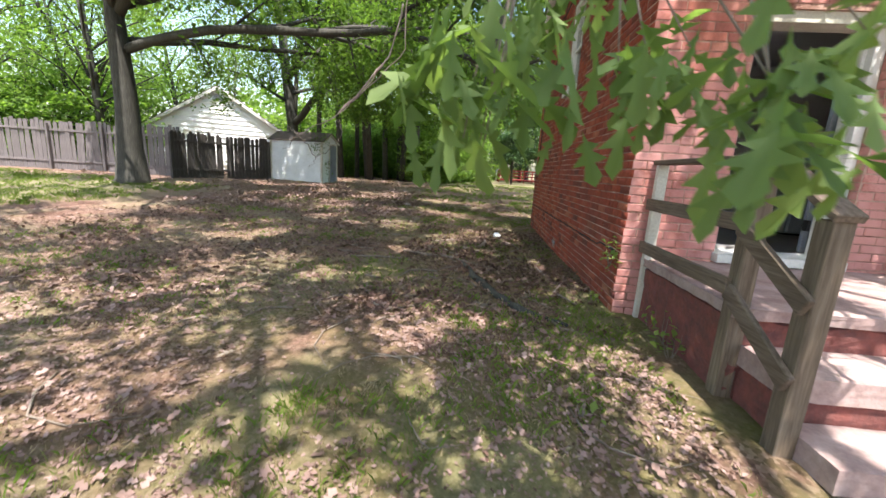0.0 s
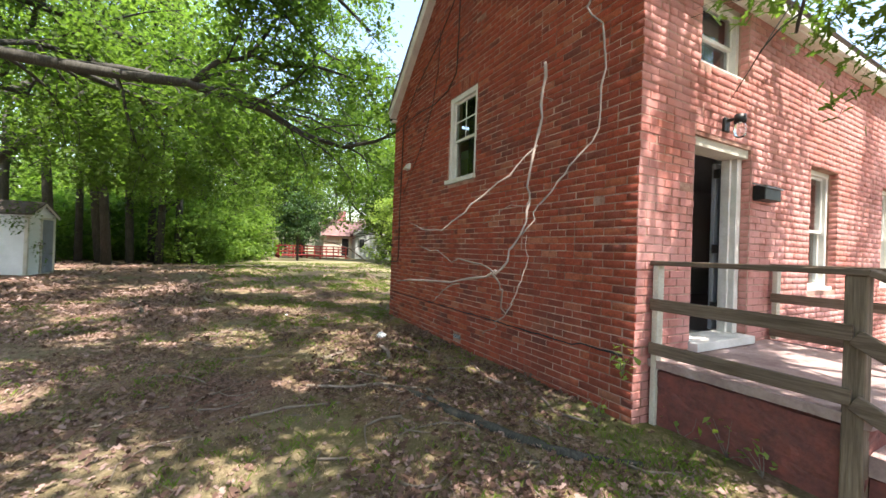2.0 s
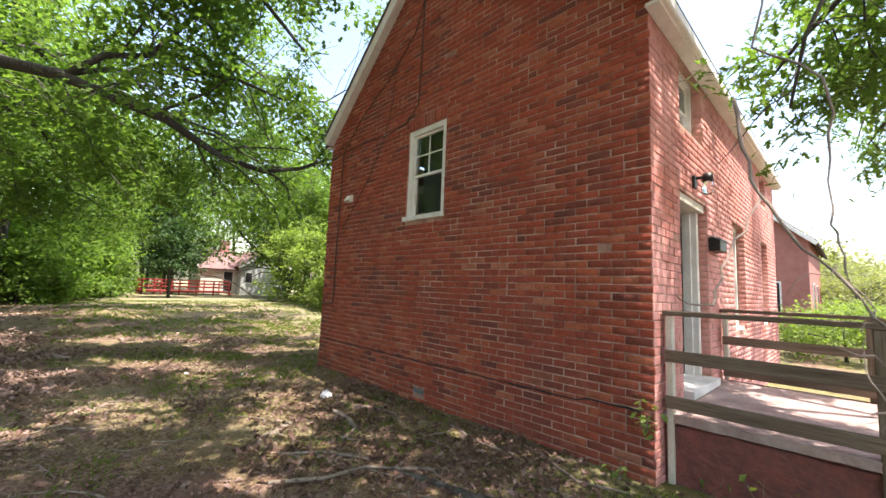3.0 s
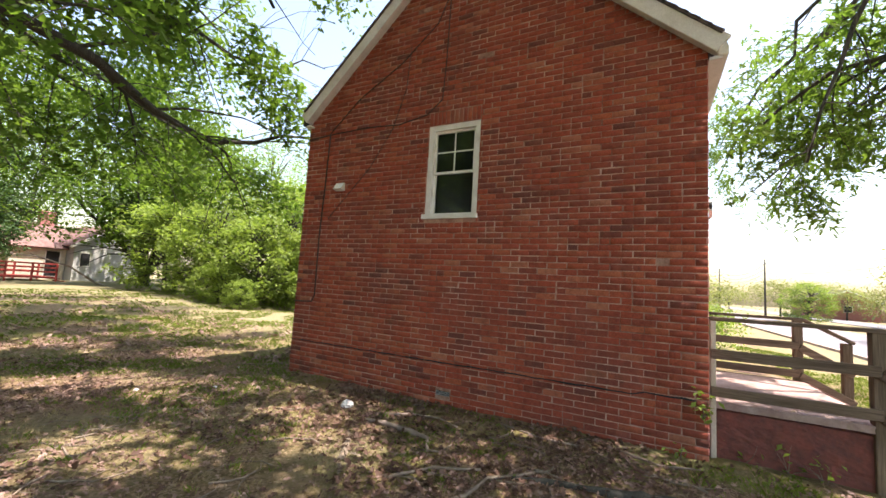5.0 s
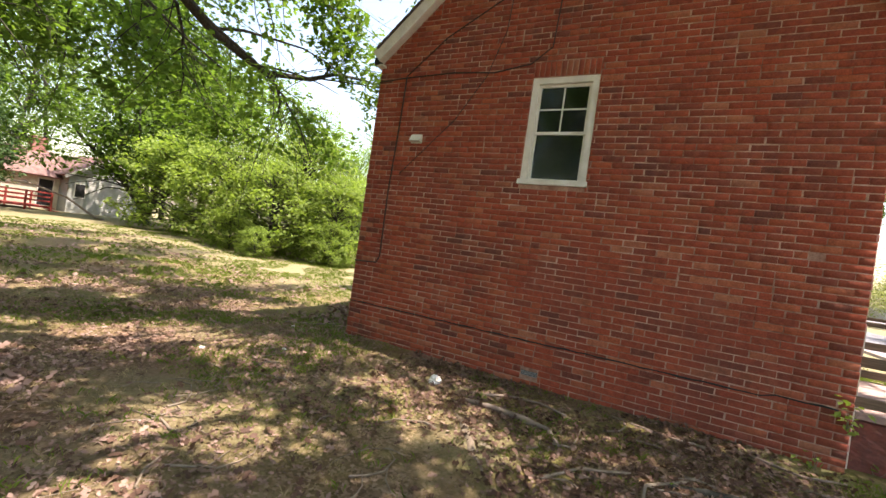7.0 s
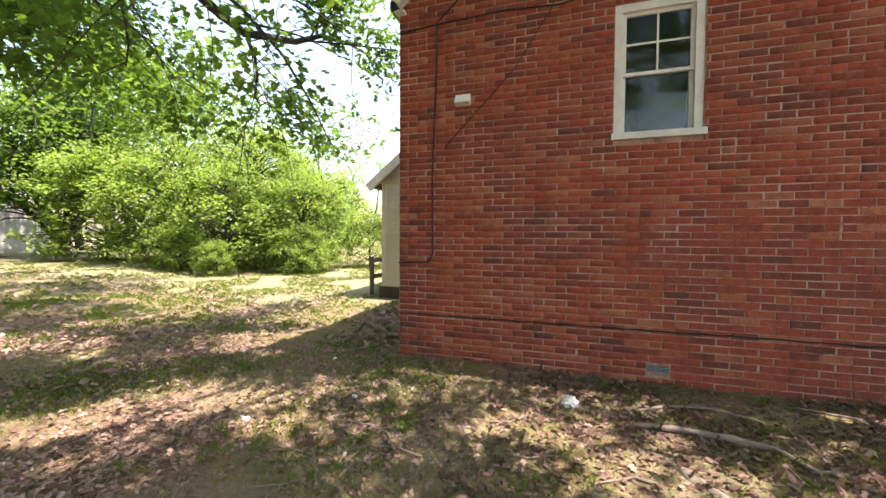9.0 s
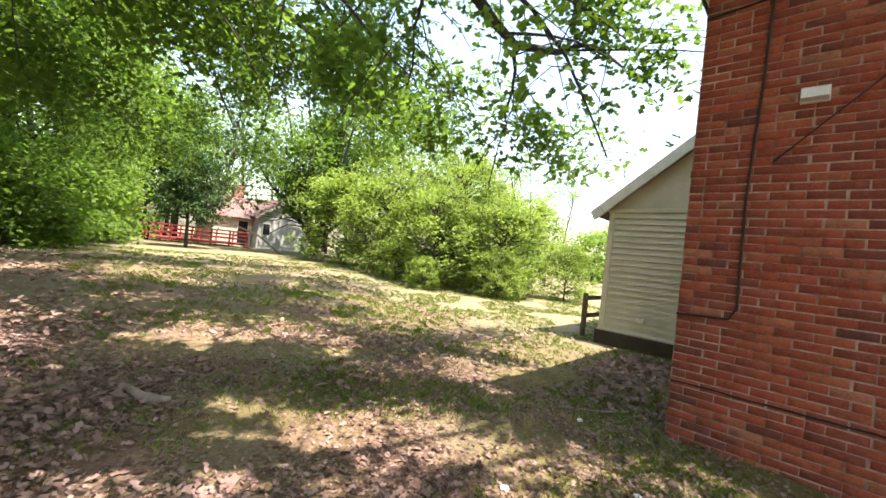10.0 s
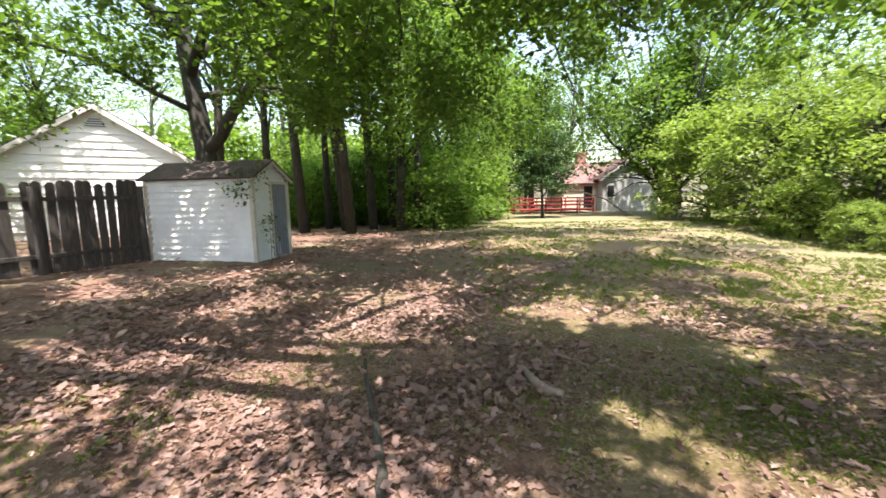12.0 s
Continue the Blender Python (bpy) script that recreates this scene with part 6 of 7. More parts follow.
def clump_tree(name, at, h, r, label, category, group, seed, material="leaf_far", size=0.26, n=5200, base=0.3, trunk_r=0.18, clumps=60, shape="kite", kind="", tuft=(0.16, 0.32), ribs=4):
    """A tree or bush at some distance: a trunk with limbs, and leaves in uneven clumps."""
    rng = np.random.default_rng(seed)
    s = thing(name, at, label, category, group)
    bm = bmesh.new()
    lean = rng.normal(0, 0.04, 2) * h
    top = np.array((lean[0], lean[1], h * 0.8))
    tube(bm, [(0, 0, -0.2), (0.3 * lean[0], 0.3 * lean[1], h * 0.3), tuple(top)], [trunk_r * 1.3, trunk_r, trunk_r * 0.25], 8, 0.1)
    part("trunk", bm, "bark", s)
    bm = bmesh.new()
    spots = []
    for k in range(clumps):
        a, u = rng.uniform(0, math.tau), rng.uniform(0, 1)
        z = h * (base + (1 - base) * u)
        w = r * math.sqrt(max(0.05, 1 - ((u - 0.4) / 0.62) ** 2)) * rng.uniform(0.45, 1.08)
        c = np.array((math.cos(a) * w, math.sin(a) * w, z))
        if k % ribs == 0:
            f0 = min(0.95, max(0.15, (z - 0.15 * h) / (0.8 * h)))
            p0 = np.array((lean[0] * f0, lean[1] * f0, h * 0.8 * f0))
            tube(bm, [p0, (p0 + c) / 2 + (0, 0, 0.1 * h * rng.random()), c], [trunk_r * 0.4, trunk_r * 0.25, 0.02], 5)
        m = int(n / clumps)
        rad = r * rng.uniform(*tuft)
        g = rng.normal(0, 1, (m, 3)) * np.array((1, 1, 0.65)) * rad * 0.75
        spots.append(c + g)
    part("branchwork", bm, "bark", s)
    leaves("crown", np.concatenate(spots), size, material, rng, shape, s)
    return s


def place_trees():
    protos = [clump_tree("wood_tree", (-30 - 8 * i, 60, 0.5), h, r, "tall slender tree in the leafy wood", "tree", "trees of the wood", 100 + i, n=n, base=b, size=0.19, trunk_r=t, clumps=90) for i, (h, r, n, b, t) in enumerate(((14, 3.6, 4700, 0.3, 0.14), (16, 4.0, 5200, 0.34, 0.17), (12, 3.4, 4800, 0.18, 0.12), (15, 3.2, 4400, 0.42, 0.15)))]
    rng = np.random.default_rng(8)
    spots = [(-6.4, 25.0, 1), (-5.2, 28.5, 3), (-3.9, 27.2, 3), (-2.6, 31.5, 2), (-1.6, 36.5, 2), (-1.0, 43.0, 2), (-4.0, 41.0, 1), (-0.5, 52, 2), (-5.0, 50, 0),
             (-10.8, 27.5, 1), (-14, 38, 0), (-11.2, 24.2, 3), (-8.6, 25.8, 1), (-23.5, 31, 1), (-19, 19.5, 0), (-24.5, 25, 1), (-24, 18, 0), (-26, 12, 1), (-22, 35, 0), (-30, 22, 1), (-31, 8, 0), (-27, 2, 1), (-22.6, 21.5, 2), (-26, 28, 2),
             (33, 34, 2), (40, 42, 0), (36, 48, 2), (48, 50, 1), (46, 34, 2), (54, 42, 0), (58, 28, 2), (3.0, 54, 1), (5.8, 53, 0), (1.0, 60, 1), (0.6, 50, 3), (-0.6, 46, 1), (2.4, 48, 0), (5.5, 62, 0), (-1, 66, 1), (12, 60, 2), (19, 52, 1), (17.5, 44, 0), (22, 46, 1), (26, 40, 0), (24, 33, 2), (29, 30, 0), (30, 48, 1), (3.5, 76, 0), (8.5, 72, 2), (4.5, 58, 1), (7.8, 60, 3), (10.5, 62, 1), (2.2, 64, 3), (-16, 46, 1), (-27, 42, 0), (-36, 30, 1), (-38, 14, 0)]
    for x, y, k in spots + [(10.0, 53, 1), (13.5, 56, 3), (7.2, 57, 3), (16.5, 54, 1), (20.5, 50, 0), (-5.9, 27.0, 3), (-7.0, 26.6, 1), (-4.6, 26.2, 0), (-8.2, 28.0, 3), (-2.4, 34.0, 2)]:
        f = rng.uniform(0.88, 1.15)
        copy_thing(protos[k], pose(x, y, gz(x, y), 0, 0, rng.uniform(0, 360)) @ Matrix.Diagonal((f, f, f * rng.uniform(0.92, 1.1), 1)))
    for p in protos:
        p.matrix_basis = pose(-34 - 7 * protos.index(p), 40, gz(-40, 40))
    # undergrowth along the edge of the wood
    bp = clump_tree("undergrowth", (-3.6, 29.6, 0.5), 3.4, 2.0, "dense green undergrowth at the wood's edge", "bush", "undergrowth", 140, n=3600, base=0.02, size=0.23, trunk_r=0.05, clumps=60)
    for x, y, f in ((-3.2, 26.8, 0.8), (-2.3, 28.6, 1.0), (-7.4, 31.0, 1.0), (-5.8, 31.8, 1.1), (-9.6, 29.4, 0.9), (-2.2, 31.6, 1.15), (-1.3, 34.4, 1.3), (-0.6, 38, 1.2), (-0.2, 43, 1.2), (-1.0, 48, 1.3), (-22, 17.5, 1.0), (-26, 16, 1.1), (6.0, 66, 1.3), (-2, 60, 1.5), (12, 56, 1.2), (-20, 20.5, 1.2), (-24.5, 20, 1.3), (-30, 16, 1.4), (-4.4, 32.5, 1.3), (-6.8, 33.5, 1.2), (-9.2, 34, 1.35), (-11.5, 33.5, 1.2), (-8.0, 37, 1.6), (-12, 38, 1.7), (-16, 37, 1.7), (-5.2, 38, 1.5), (-20, 34, 1.6), (-3.0, 44, 1.6), (-9, 44, 2.2), (-15, 43, 2.3), (-22, 41, 2.3), (-28, 35, 2.2), (-29, 28, 2.0), (-32, 22, 2.0), (-12.0, 29.8, 0.8), (-4.6, 30.0, 0.8), (29, 36, 1.6), (36, 42, 1.8), (42, 37, 1.8), (49, 44, 2.2), (50, 31, 2.0), (62, 34, 2.4)):
        copy_thing(bp, pose(x, y, gz(x, y), 0, 0, rng.uniform(0, 360)) @ Matrix.Diagonal((f, f, f, 1)))
    # the bright thicket beyond the lawn
    th = [clump_tree("thicket_bush", (9.6, 20.7, gz(9.6, 20.7)), 4.2, 2.3, "bright green overgrown bush at the lawn's edge", "bush", "bushes beyond the lawn", 150, "leaf_bush", 0.16, 8200, 0.05, 0.06, 170, "kite", "", (0.07, 0.17), 2),
          clump_tree("thicket_bush", (12.6, 22.2, gz(12.6, 22.2)), 6.6, 3.0, "tall bright green overgrown bush", "bush", "bushes beyond the lawn", 151, "leaf_bush", 0.17, 11500, 0.06, 0.09, 230, "kite", "", (0.06, 0.15), 2)]
    for x, y, k, f in ((9.9, 24.4, 0, 1.15), (11.4, 18.6, 0, 0.95), (12.2, 27.5, 1, 1.05), (15.2, 20.6, 0, 1.2), (10.6, 29.5, 0, 1.3), (16.5, 25.5, 1, 1.1), (14.2, 16.8, 0, 0.6), (8.3, 21.6, 0, 0.45), (8.0, 19.6, 0, 0.3), (10.2, 17.6, 0, 0.45)):
        copy_thing(th[k], pose(x, y, gz(x, y), 0, 0, rng.uniform(0, 360)) @ Matrix.Diagonal((f, f, f, 1)))
    copy_thing(th[1], pose(62, -13.5, -0.1) @ Matrix.Diagonal((0.95, 0.95, 0.75, 1)))
    # many-stemmed tree by the grey house, and the small pine
    b = (12.3, 36.5, gz(12.3, 36.5))
    limbs = []
    for k, (dx, dy, hh) in enumerate(((-4.5, -1, 13), (-1.8, 1, 16), (1.4, -1.5, 16), (4.2, 0.5, 14), (-6.5, 0, 9), (6, -1.5, 10), (0, -4.5, 12), (-3, -4, 8), (3, 2, 12))):
        limbs.append(([(b[0], b[1], 1.2), (b[0] + dx * 0.25, b[1] + dy * 0.3, 3.4), (b[0] + dx * 0.6, b[1] + dy * 0.6, hh * 0.6), (b[0] + dx, b[1] + dy, hh)], 0.2, 0.03))
    tree("spreading_tree", b, [b, (b[0], b[1], 1.0), (b[0], b[1], 1.8)], 0.35, limbs, "broad tree with many forking stems", 33, n_sub=12, sub_len=4.0, n_twig=8, twig_len=1.2, per_twig=30, size=0.3, spread=0.45, material="leaf", start=0.2, skip=lambda p: p[2] < 3.2)
    pr = clump_tree("pine_tree", (3.3, 34.0, gz(3.3, 34)), 5.2, 1.5, "small dark pine with a bare lower trunk", "tree", "", 170, "leaf_pine", 0.2, 5200, 0.3, 0.08, 60)
    copy_thing(pr, pose(5.2, 46, 0.5) @ Matrix.Diagonal((1.9, 1.9, 1.9, 1)))
    # trees along the road
    mt = clump_tree("street_tree", (30.1, -12.6, -0.08), 5.6, 3.6, "olive-green small tree with several stems on the verge", "tree", "trees along the road", 180, "leaf_olive", 0.24, 4600, 0.3, 0.1, 70)
    for x, y, f in ((28.6, -15.0, 1.05), (27.8, -18.5, 1.1), (34, -17.5, 1.15), (52, -18.5, 0.7), (84, -16, 1.0), (30, -30, 1.6), (45, -31, 1.7), (62, -30, 1.6), (78, -31, 0.9), (95, -28, 0.9), (120, -34, 1.3), (105, -12, 0.9), (140, -6, 1.3), (125, 6, 1.3), (70, 5, 1.3), (48, 8, 1.5), (39, 16, 1.6), (33, 1.5, 0.7), (58, 2, 1.0)):
        copy_thing(mt, pose(x, y, -0.1, 0, 0, rng.uniform(0, 360)) @ Matrix.Diagonal((f * 1.25, f * 1.25, f * rng.uniform(0.95, 1.2), 1)))
    hd = clump_tree("hedge", (30.3, -11.9, -0.1), 1.0, 1.3, "low clipped yellow-green hedge on the verge", "hedge", "low hedges", 190, "leaf_bush", 0.1, 3500, 0.1, 0.03, 40)
    for x, y, f in ((32, -12, 1.0), (13.4, 2.6, 1.2), (21.3, 2.6, 1.4), (23.2, 2.2, 1.3)):
        copy_thing(hd, pose(x, y, gz(x, y), 0, 0, 40) @ Matrix.Diagonal((f, f, f, 1)))


def utility_pole(x, y, h, label, arm):
    p = thing("utility_pole", (x, y, -0.1), label, "pole", "poles along the road")
    bm = bmesh.new()
    tube(bm, [(0, 0, -0.3), (0, 0, h)], [0.16, 0.1], 8)
    part("pole", bm, "bark", p)
    bm = bmesh.new()
    if arm:
        beam(bm, (-1.1, 0, h - 0.7), (1.1, 0, h - 0.7), 0.1, 0.12)
    else:
        tube(bm, [(0, 0, h - 0.4), (-0.9, 0.6, h - 0.1), (-1.8, 1.2, h - 0.15)], 0.05, 6)
    part("crossarm", bm, "metal_grey", p)
    if not arm:
        bm = bmesh.new()
        box(bm, -2.2, -1.7, 1.05, 1.35, h - 0.25, h - 0.12, 0.02)
        part("lamp_head", bm, "metal_grey", p)


utility_pole(38, -13.6, 10.4, "tall pole with a street lamp arm", False)
utility_pole(72, -11.5, 8.8, "timber utility pole with a crossarm", True)
utility_pole(92, -8.5, 8.6, "timber utility pole with a crossarm", True)
f = thing("overhead_wires", (72, -11.5, 7.9), "thin dark overhead wires", "cable")
for k, dz in enumerate((0, -0.7, -1.3)):
    bm = bmesh.new()
    for (xa, ya), (xb, yb) in (((-60, -1.5), (0, 0)), ((0, 0), (20, 3)), ((20, 3), (60, 16))):
        tube(bm, [(xa + (xb - xa) * i / 6, ya + (yb - ya) * i / 6, dz - 1.2 * (1 - (i / 3 - 1) ** 2)) for i in range(7)], 0.025, 4)
    part("wire", bm, "metal_black", f)

gable_house("distant_building", (96, -33, -0.1), 0, 14, 9, 3.4, 5.4, "far_brick", "shingle", "red brick building across the road", "building", windows=[("gable", 4.5, 1.4, 1.2, 1.2)])
gable_house("distant_house", (1.4, 70, 0.6), 90, 8, 5.0, 2.6, 4.2, "white_paint", "grey_siding", "small pale house far beyond the lawn", windows=[("gable", 2.5, 1.2, 0.9, 1.2)])
f = thing("roadside_wall", (60, -34, -0.1), "long grey fence beyond the far carriageway", "fence")
bm = bmesh.new()
box(bm, -45, 45, 0, 0.2, -0.2, 1.9)
part("panel", bm, "grey_siding", f)

f = tagged(new("chain_link_fence"), "galvanised wire fence across the far lawn", "fence")
for i in range(9):
    x = -1.5 + i * 2.2
    bm = bmesh.new()
    tube(bm, [(x, 56, 0.4), (x, 56, 1.75)], 0.03, 6)
    part("post", bm, "metal_grey", f)
for z in (1.72, 1.2, 0.8):
    bm = bmesh.new()
    tube(bm, [(-1.5, 56, z), (16.1, 56, z)], 0.02 if z > 1.5 else 0.008, 5)
    part("rail", bm, "metal_grey", f)
f = thing("storage_bin", (1.6, 52, 0.55), "pale blue and white plastic playhouse", "playhouse")
bm = bmesh.new()
box(bm, 0, 1.5, 0, 1.2, -0.05, 1.1, 0.04)
part("body", bm, "white_paint", f)
bm = bmesh.new()
beam(bm, (0.75, -0.1, 1.1), (0.75, 0.6, 1.6), 1.6, 0.06)
beam(bm, (0.75, 1.3, 1.1), (0.75, 0.6, 1.6), 1.6, 0.06)
part("roof", bm, "metal_grey", f)

# fallen pale bough leaning by the deck
f = thing("fallen_bough", (9.3, 36.0, 0.5), "long pale fallen bough leaning over the lawn", "branch")
bm = bmesh.new()
tube(bm, [(-5.8, 0, 2.2), (-4.6, 0.1, 1.75), (-3.0, 0, 1.7), (-1.4, 0.1, 1.2), (0, 0, 0.2), (0.8, 0, -0.05)], [0.02, 0.03, 0.045, 0.055, 0.07, 0.06], 7, 0.2)
tube(bm, [(-3.0, 0, 1.7), (-4.0, 0.2, 2.3)], [0.03, 0.01], 5)
part("bough", bm, "vine", f)

# ---- inside the doorway ----
f = thing("cooker", (3.35, 6.0, 0.94), "dark kitchen cooker in the dim room", "cooker")
bm = bmesh.new()
box(bm, -0.35, 0.35, 0, 0.6, 0, 0.9, 0.01)
part("body", bm, "metal_black", f)
bm = bmesh.new()
box(bm, -0.35, 0.35, 0.5, 0.6, 0.9, 1.15, 0.01)
part("back_panel", bm, "white_paint", f)

# ---- on the ground ----
def log_shape(pts, r, material, label, seed, name="log", fork=None):
    o = Vector(pts[0])
    s = thing(name, o, label, "log" if name == "log" else "stick")
    rng = random.Random(seed)
    fine, rr = [], []
    for i in range(len(pts) - 1):
        for k in range(4):
            q = Vector(pts[i]).lerp(Vector(pts[i + 1]), k / 4)
            w = r[i] * (1 - k / 4) + r[i + 1] * k / 4
            fine.append(q - o + Vector((rng.gauss(0, w * 0.12), rng.gauss(0, w * 0.12), rng.gauss(0, w * 0.08))))
            rr.append(w * rng.uniform(0.82, 1.15))
    fine.append(Vector(pts[-1]) - o), rr.append(r[-1])
    bm = bmesh.new()
    tube(bm, fine, rr, 8, 0.3, rng)
    part("wood", bm, material, s)
    if fork:
        bm = bmesh.new()
        tube(bm, [Vector(p) - o for p in fork[0]], fork[1], 6, 0.25, rng)
        part("stub", bm, material, s)


def on_ground(pts, lift=0.02):
    return [(x, y, gz(x, y) + lift) for x, y in pts]


log_shape(on_ground([(-1.86, 12.8), (-1.8, 12.68), (-1.76, 12.5), (-1.7, 12.36), (-1.58, 12.3)], 0.03), [0.025, 0.035, 0.04, 0.042, 0.03], "vine", "short weathered grey log on the leaf litter", 1)
log_shape(on_ground([(0.3, 5.15), (0.42, 4.8), (0.5, 4.4), (0.62, 4.1), (0.75, 3.75), (0.95, 3.4), (1.3, 3.15)], 0.0), [0.02, 0.035, 0.05, 0.045, 0.042, 0.035, 0.02], "bark", "dark fallen bough half sunk in the soil", 2, "fallen_bough")
log_shape(on_ground([(-3.3, 13.0), (-3.2, 12.6), (-3.05, 12.1), (-2.9, 11.6), (-2.82, 11.2), (-2.75, 10.8)], 0.02), [0.012, 0.02, 0.024, 0.03, 0.034, 0.04], "bark", "long thin dead stick", 3, "stick")
log_shape(on_ground([(0.65, 6.95), (0.66, 6.6), (0.62, 6.35), (0.55, 6.1), (0.3, 5.95)], 0.02), [0.02, 0.03, 0.03, 0.025, 0.012], "vine", "forked dead stick near the wall", 4, "stick")
log_shape(on_ground([(0.37, 6.95), (0.2, 6.8), (0.05, 6.7), (-0.1, 6.6), (-0.25, 6.52), (-0.45, 6.35)], -0.02), [0.02, 0.035, 0.045, 0.04, 0.035, 0.02], "twig", "pale surface root breaking the soil", 5, "root")
for k, (pts, r) in enumerate((([(-0.55, 5.55), (-0.2, 5.35), (0.15, 5.3), (0.45, 5.0)], 0.02), ([(1.45, 5.6), (1.3, 5.1), (1.35, 4.7), (1.1, 4.35)], 0.012), ([(-0.3, 6.0), (0.05, 5.75), (0.25, 5.4)], 0.016),
                           ([(0.9, 7.0), (1.15, 6.6), (1.2, 6.3), (1.05, 6.0)], 0.016), ([(-1.2, 5.0), (-0.8, 5.1), (-0.35, 5.0)], 0.014), ([(1.5, 4.4), (1.35, 4.05), (1.5, 3.7)], 0.012), ([(2.1, 9.9), (1.75, 10.1), (1.45, 10.45)], 0.014))):
    log_shape(on_ground(pts, 0.015), [r * (1 - 0.15 * i) for i in range(len(pts))], "vine" if k % 2 else "twig", "dry fallen stick lying in the litter by the wall", 30 + k, "stick")
rng = np.random.default_rng(77)
for k in range(110):
    near = k >= 46
    x, y = (rng.uniform(-1.8, 1.6), rng.uniform(2.6, 9.6)) if near else (rng.uniform(-5, 1.4), rng.uniform(1.5, 15))
    a, L = rng.uniform(0, math.tau), rng.uniform(0.2, 0.8)
    pts = [(x + math.cos(a + 0.3 * i) * L * i / 4 + rng.normal(0, 0.02), y + math.sin(a + 0.3 * i) * L * i / 4 + rng.normal(0, 0.02)) for i in range(5)]
    o = Vector((*pts[0], gz(*pts[0])))
    s = thing("twig", o, "thin dry twig on the ground", "twig", "fallen twigs")
    bm = bmesh.new()
    rr = rng.uniform(0.004, 0.011)
    tube(bm, [Vector((px, py, gz(px, py) + 0.012 + float(bumps(px, py)))) - o for px, py in pts], [rr, rr, rr * 0.8, rr * 0.6, rr * 0.3], 5)
    part("wood", bm, "twig", s)

f = thing("litter", (0.9, 7.44, gz(0.9, 7.44)), "crumpled white plastic scrap on the soil", "rubbish")
bm = bmesh.new()
bmesh.ops.create_icosphere(bm, subdivisions=3, radius=0.08)
for v in bm.verts:
    v.co *= 0.75 + 0.6 * abs(noise.noise(v.co * 25))
    v.co.z = max(v.co.z * 0.8, -0.02) + 0.03
part("scrap", bm, "white_trash", f)
for k, (x, y) in enumerate(((-0.25, 9.9), (0.4, 9.3), (1.3, 10.1))):
    f = thing("litter", (x, y, gz(x, y)), "small pale scrap among dead leaves", "rubbish")
    bm = bmesh.new()
    bmesh.ops.create_icosphere(bm, subdivisions=2, radius=0.035)
    for v in bm.verts:
        v.co *= 0.7 + 0.7 * abs(noise.noise(v.co * 40 + Vector((k, 0, 0))))
        v.co.z = max(v.co.z * 0.6, -0.01) + 0.015
    part("scrap", bm, "white_trash", f)


for k, (x, y, a) in enumerate(((0.33, 3.6, 20), (-2.14, 5.26, 80), (-1.06, 2.13, 140), (-0.12, 6.46, 200), (-1.75, 11.6, 250), (-0.6, 11.5, 300), (-2.5, 10.9, 30), (0.7, 2.6, 70), (1.05, 8.2, 110))):
    f = thing("oak_leaf", (x, y, gz(x, y) + 0.012), "pale curled oak leaf lying on the soil", "leaf", "pale fallen leaves", rz=a)
    pts, fs = lobed()
    mesh_from("blade", pts * np.array((0.12, 0.12, 0.12)) + np.array((0, -0.07, 0.012)), fs, "pale_leaf", f)


def scatter(name, n, x0, x1, y0, y1, size, material, shape, seed, lift, flat, clumpy, label, reject=None):
    rng = np.random.default_rng(seed)
    x, y = rng.uniform(x0, x1, n * 3), rng.uniform(y0, y1, n * 3)
    d = 0.5 + 0.25 * np.sin(1.9 * x + 1.1 * np.sin(2.3 * y)) + 0.25 * np.sin(2.7 * y + 1.7 * np.sin(1.3 * x))
    keep = (d > rng.random(len(x)) * clumpy) & ~((x > X0 - 0.02) & (x < X1) & (y > PY0 - 0.75) & (y < Y1 + 0.02)) & ~((x > EX0 - 0.08) & (y < EY1 + 0.08) & (y > 9))
    if reject is not None:
        keep &= ~reject(x, y)
    x, y = x[keep][:n], y[keep][:n]
    at = np.stack([x, y, ground_z(x, y) + bumps(x, y) + lift + rng.uniform(0, 0.012, len(x))], 1)
    return leaves(name, at, size, material, rng, shape, None, kind="stuff", label=label, flat=flat)


CHIPS = ((26000, -6, 2.2, 0.8, 8, 0.028, 210), (20000, -6, 2.2, 8, 15, 0.034, 211), (9000, -2.5, 2.0, 0.2, 3.6, 0.022, 212))
walk_area = lambda x, y: (y < 1.7) & (x > 1.9)
scatter("dead_leaves", 15000, -8, 3.5, 1.0, 17, 0.058, "dead_leaf", "notched", 201, 0.004, 0.3, 1.4, "brown dead oak leaves over the soil", walk_area)
scatter("dead_leaves", 8000, -8, -1.6, 9.5, 16, 0.085, "dead_leaf", "notched", 202, 0.006, 0.38, 1.0, "large curled dead oak leaves")
scatter("leaf_litter", 9000, -16, 6, 12, 26, 0.13, "dead_leaf", "kite", 203, 0.004, 0.3, 1.2, "dead leaves over the far yard")
scatter("leaf_litter", 1500, 1.9, 5.7, 9.6, 11.0, 0.1, "dead_leaf", "notched", 204, 0.006, 0.45, 0.8, "dead leaves drifted behind the house")
scatter("leaf_litter", 2500, -4, 2.0, -1.5, 3.5, 0.06, "dead_leaf", "notched", 205, 0.004, 0.3, 1.2, "dead leaves on bare soil")
scatter("leaf_litter", 3600, -0.6, 1.8, 3.0, 8.2, 0.06, "dead_leaf_dark", "notched", 206, 0.006, 0.45, 1.3, "dark damp dead leaves along the wall")
scatter("leaf_litter", 5000, -7, 0.5, 3.0, 13.5, 0.07, "dead_leaf_dark", "notched", 207, 0.005, 0.4, 1.5, "dark brown dead leaves over the soil")


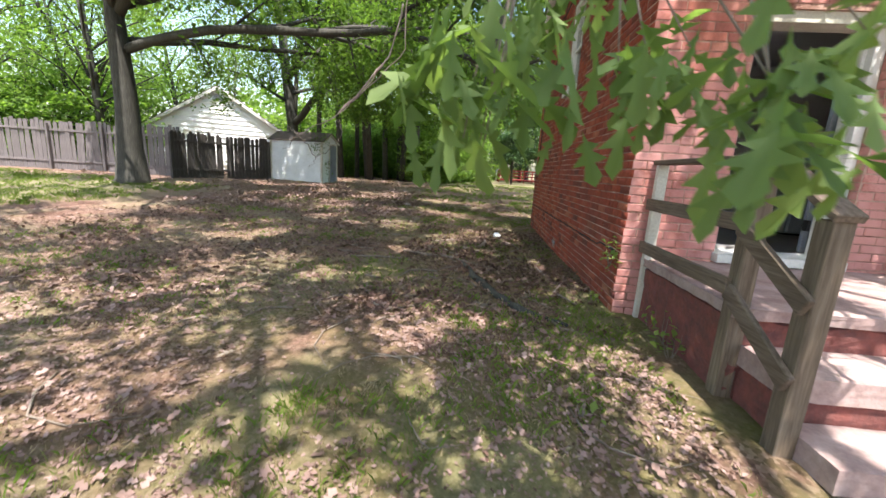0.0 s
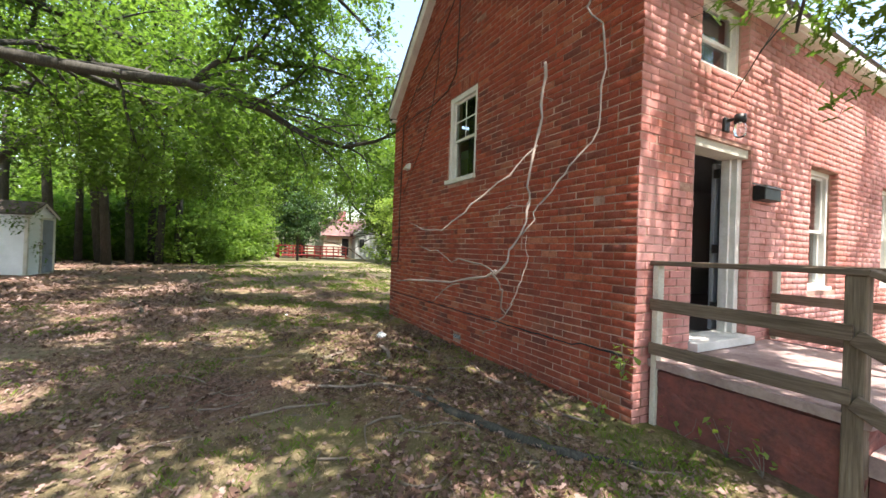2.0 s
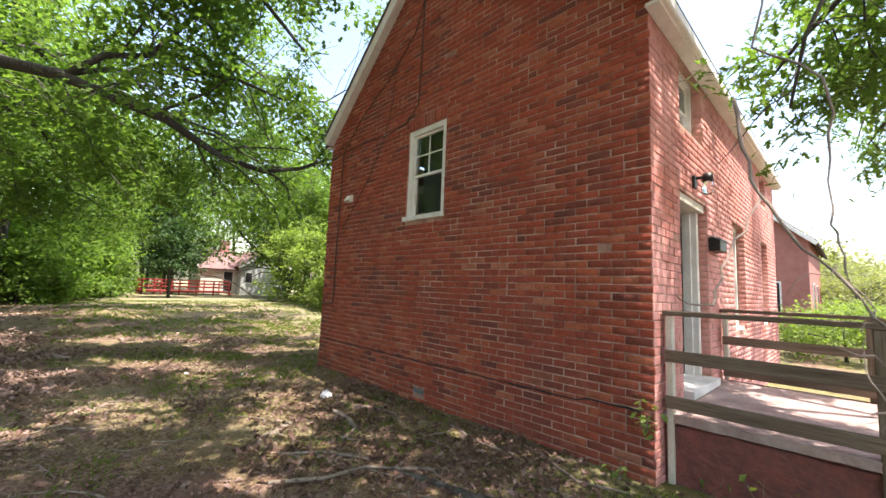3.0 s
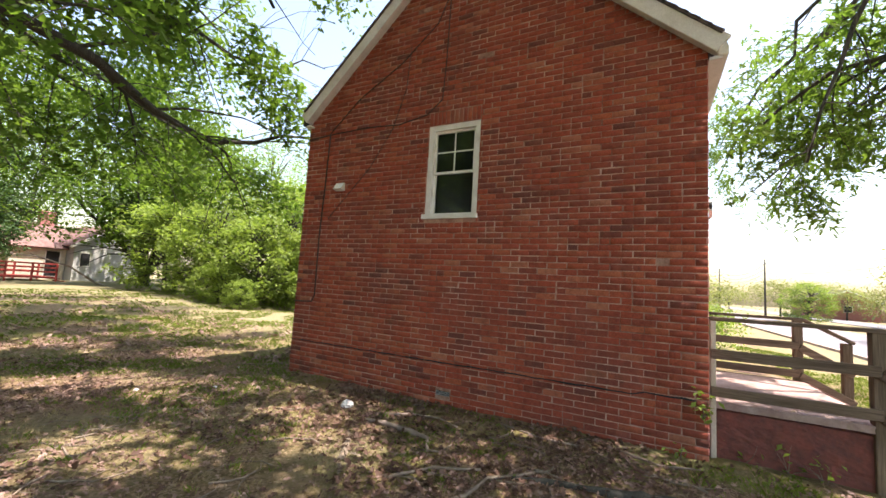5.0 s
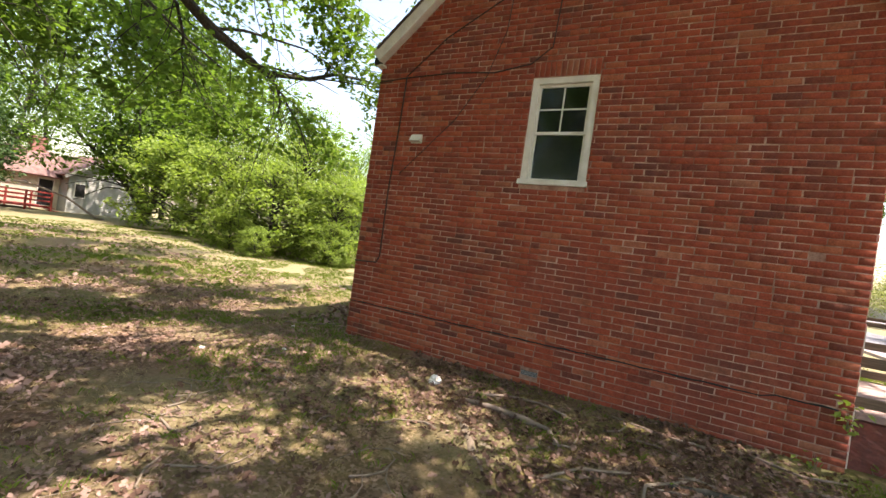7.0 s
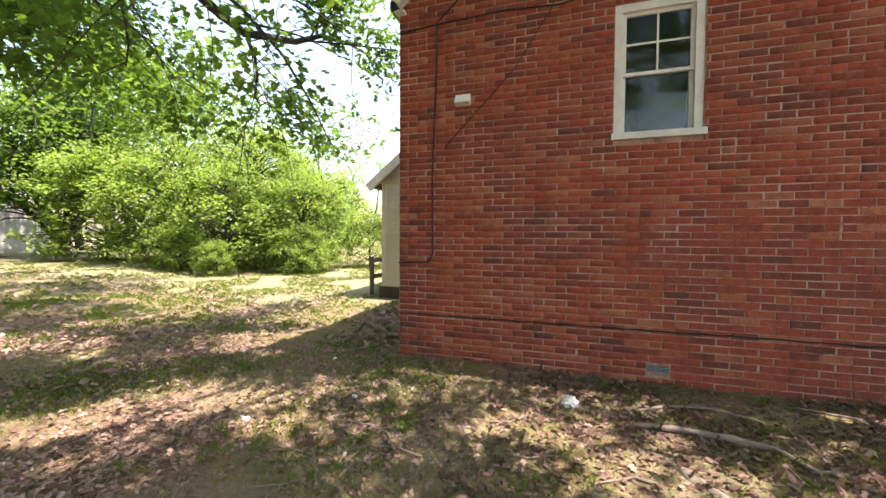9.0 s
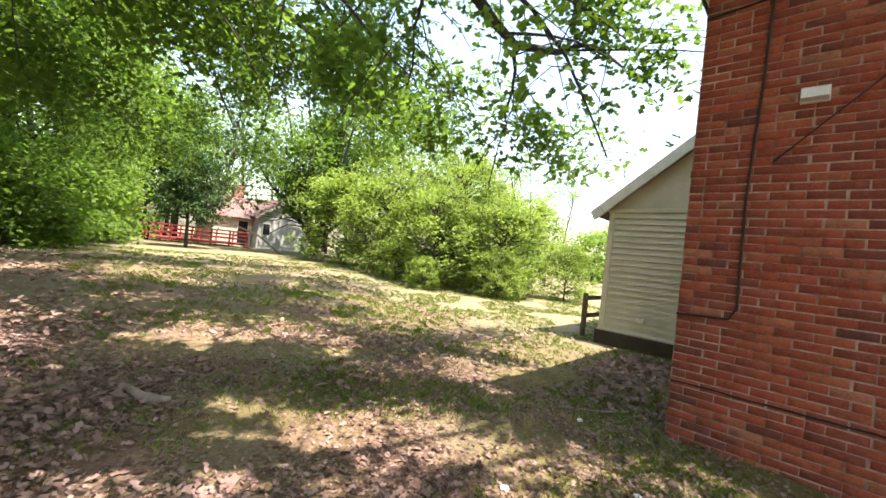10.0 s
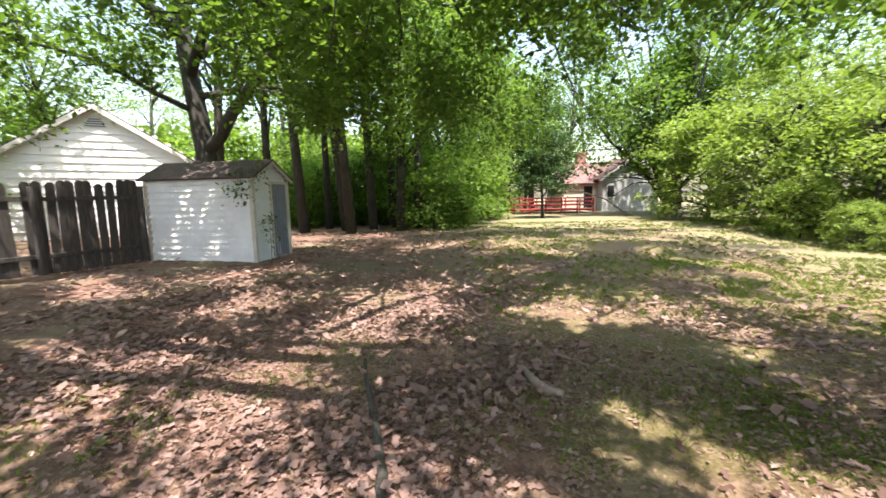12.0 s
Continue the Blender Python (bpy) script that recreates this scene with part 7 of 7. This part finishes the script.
def grass(name, n, x0, x1, y0, y1, h, seed, clumpy, label, reject=None, material="grass"):
    """Single blades: bent triangles in tufts."""
    rng = np.random.default_rng(seed)
    tx, ty = rng.uniform(x0, x1, n * 2), rng.uniform(y0, y1, n * 2)
    d = 0.5 + 0.3 * np.sin(1.4 * tx + 2.1 * np.sin(1.7 * ty) + 1) + 0.3 * np.sin(2.2 * ty + 1.3 * np.sin(2.1 * tx))
    keep = (d > clumpy + 0.3 * rng.random(len(tx))) & ~((tx > X0) & (tx < X1) & (ty > PY0 - 0.75) & (ty < Y1)) & ~((tx > EX0 - 0.05) & (ty < EY1 + 0.05) & (ty > 9))
    if reject is not None:
        keep &= ~reject(tx, ty)
    tx, ty = tx[keep][:n], ty[keep][:n]
    k = 9
    x = np.repeat(tx, k) + rng.normal(0, 0.035, len(tx) * k)
    y = np.repeat(ty, k) + rng.normal(0, 0.035, len(tx) * k)
    m = len(x)
    a, L, w = rng.uniform(0, math.tau, m), h * rng.uniform(0.4, 1.3, m), rng.uniform(0.002, 0.0045, m)
    lean = rng.uniform(0.2, 1.0, m)
    c, s = np.cos(a), np.sin(a)
    z = ground_z(x, y) + bumps(x, y) - 0.004
    p = np.stack([x - s * w, y + c * w, z], 1), np.stack([x + s * w, y - c * w, z], 1)
    mid = np.stack([x + c * L * lean * 0.35, y + s * L * lean * 0.35, z + L * 0.6], 1)
    tip = np.stack([x + c * L * lean, y + s * L * lean, z + L * 0.85], 1)
    v = np.stack([p[0], p[1], mid, tip], 1).reshape(-1, 3)
    f = (np.arange(m) * 4)[:, None, None] + np.array([[0, 1, 2], [1, 3, 2]])
    return mesh_from(name, v, f.reshape(-1, 3), material, None, label, "stuff")


for n, xa, xb, ya, yb, sz, sd in CHIPS:
    scatter("leaf_crumbs", n, xa, xb, ya, yb, sz, "dead_leaf", "kite", sd, 0.003, 0.5, 1.0, "crumbled dead leaves and bark chips", walk_area)
grass("grass_tufts", 1800, -6, 1.7, 0.2, 14, 0.055, 301, 0.42, "sparse short grass tufts in bare soil")
grass("grass_tufts", 450, -0.5, 2.0, -0.8, 3.3, 0.06, 302, 0.3, "green grass tufts near the steps")
grass("straw", 3800, -6, 1.8, 0.4, 15, 0.035, 308, 0.1, "short dry straw and thin twigs over the soil", None, "straw")
scatter("leaf_crumbs", 15000, -5, 2.6, 8.5, 15, 0.04, "dead_leaf", "notched", 213, 0.003, 0.5, 0.8, "small dead leaves and bark chips over thin grass", walk_area)
scatter("leaf_crumbs", 14000, -6, 1.9, 0.8, 14, 0.032, "dead_leaf_dark", "kite", 214, 0.003, 0.5, 0.9, "dark crumbled leaves and bark", walk_area)
grass("grass_tufts", 1100, -0.8, 2.2, 8.6, 12.5, 0.045, 306, 0.4, "mossy short grass by the back corner")
grass("grass_tufts", 3000, 1.8, 12, 9.7, 18, 0.06, 303, 0.15, "thin grass beside the extension")
grass("grass_tufts", 3500, -19, -8.6, 4.5, 13.5, 0.08, 307, 0.05, "shaded green lawn below the oak")
grass("grass_tufts", 4500, -2, 14, 14, 30, 0.08, 304, 0.2, "patchy dry lawn grass")
grass("grass_tufts", 2500, 1.8, 16, -3.7, 1.4, 0.07, 305, 0.1, "mown verge grass by the road", lambda x, y: (y > -3.8) & (x > 1.9) & (x < 6.4))

build_oak()
build_second_oak()
build_unseen_tree()
build_front_tree()
low_bough()
dead_bough()
shed_ivy()
place_trees()
lay_bricks()
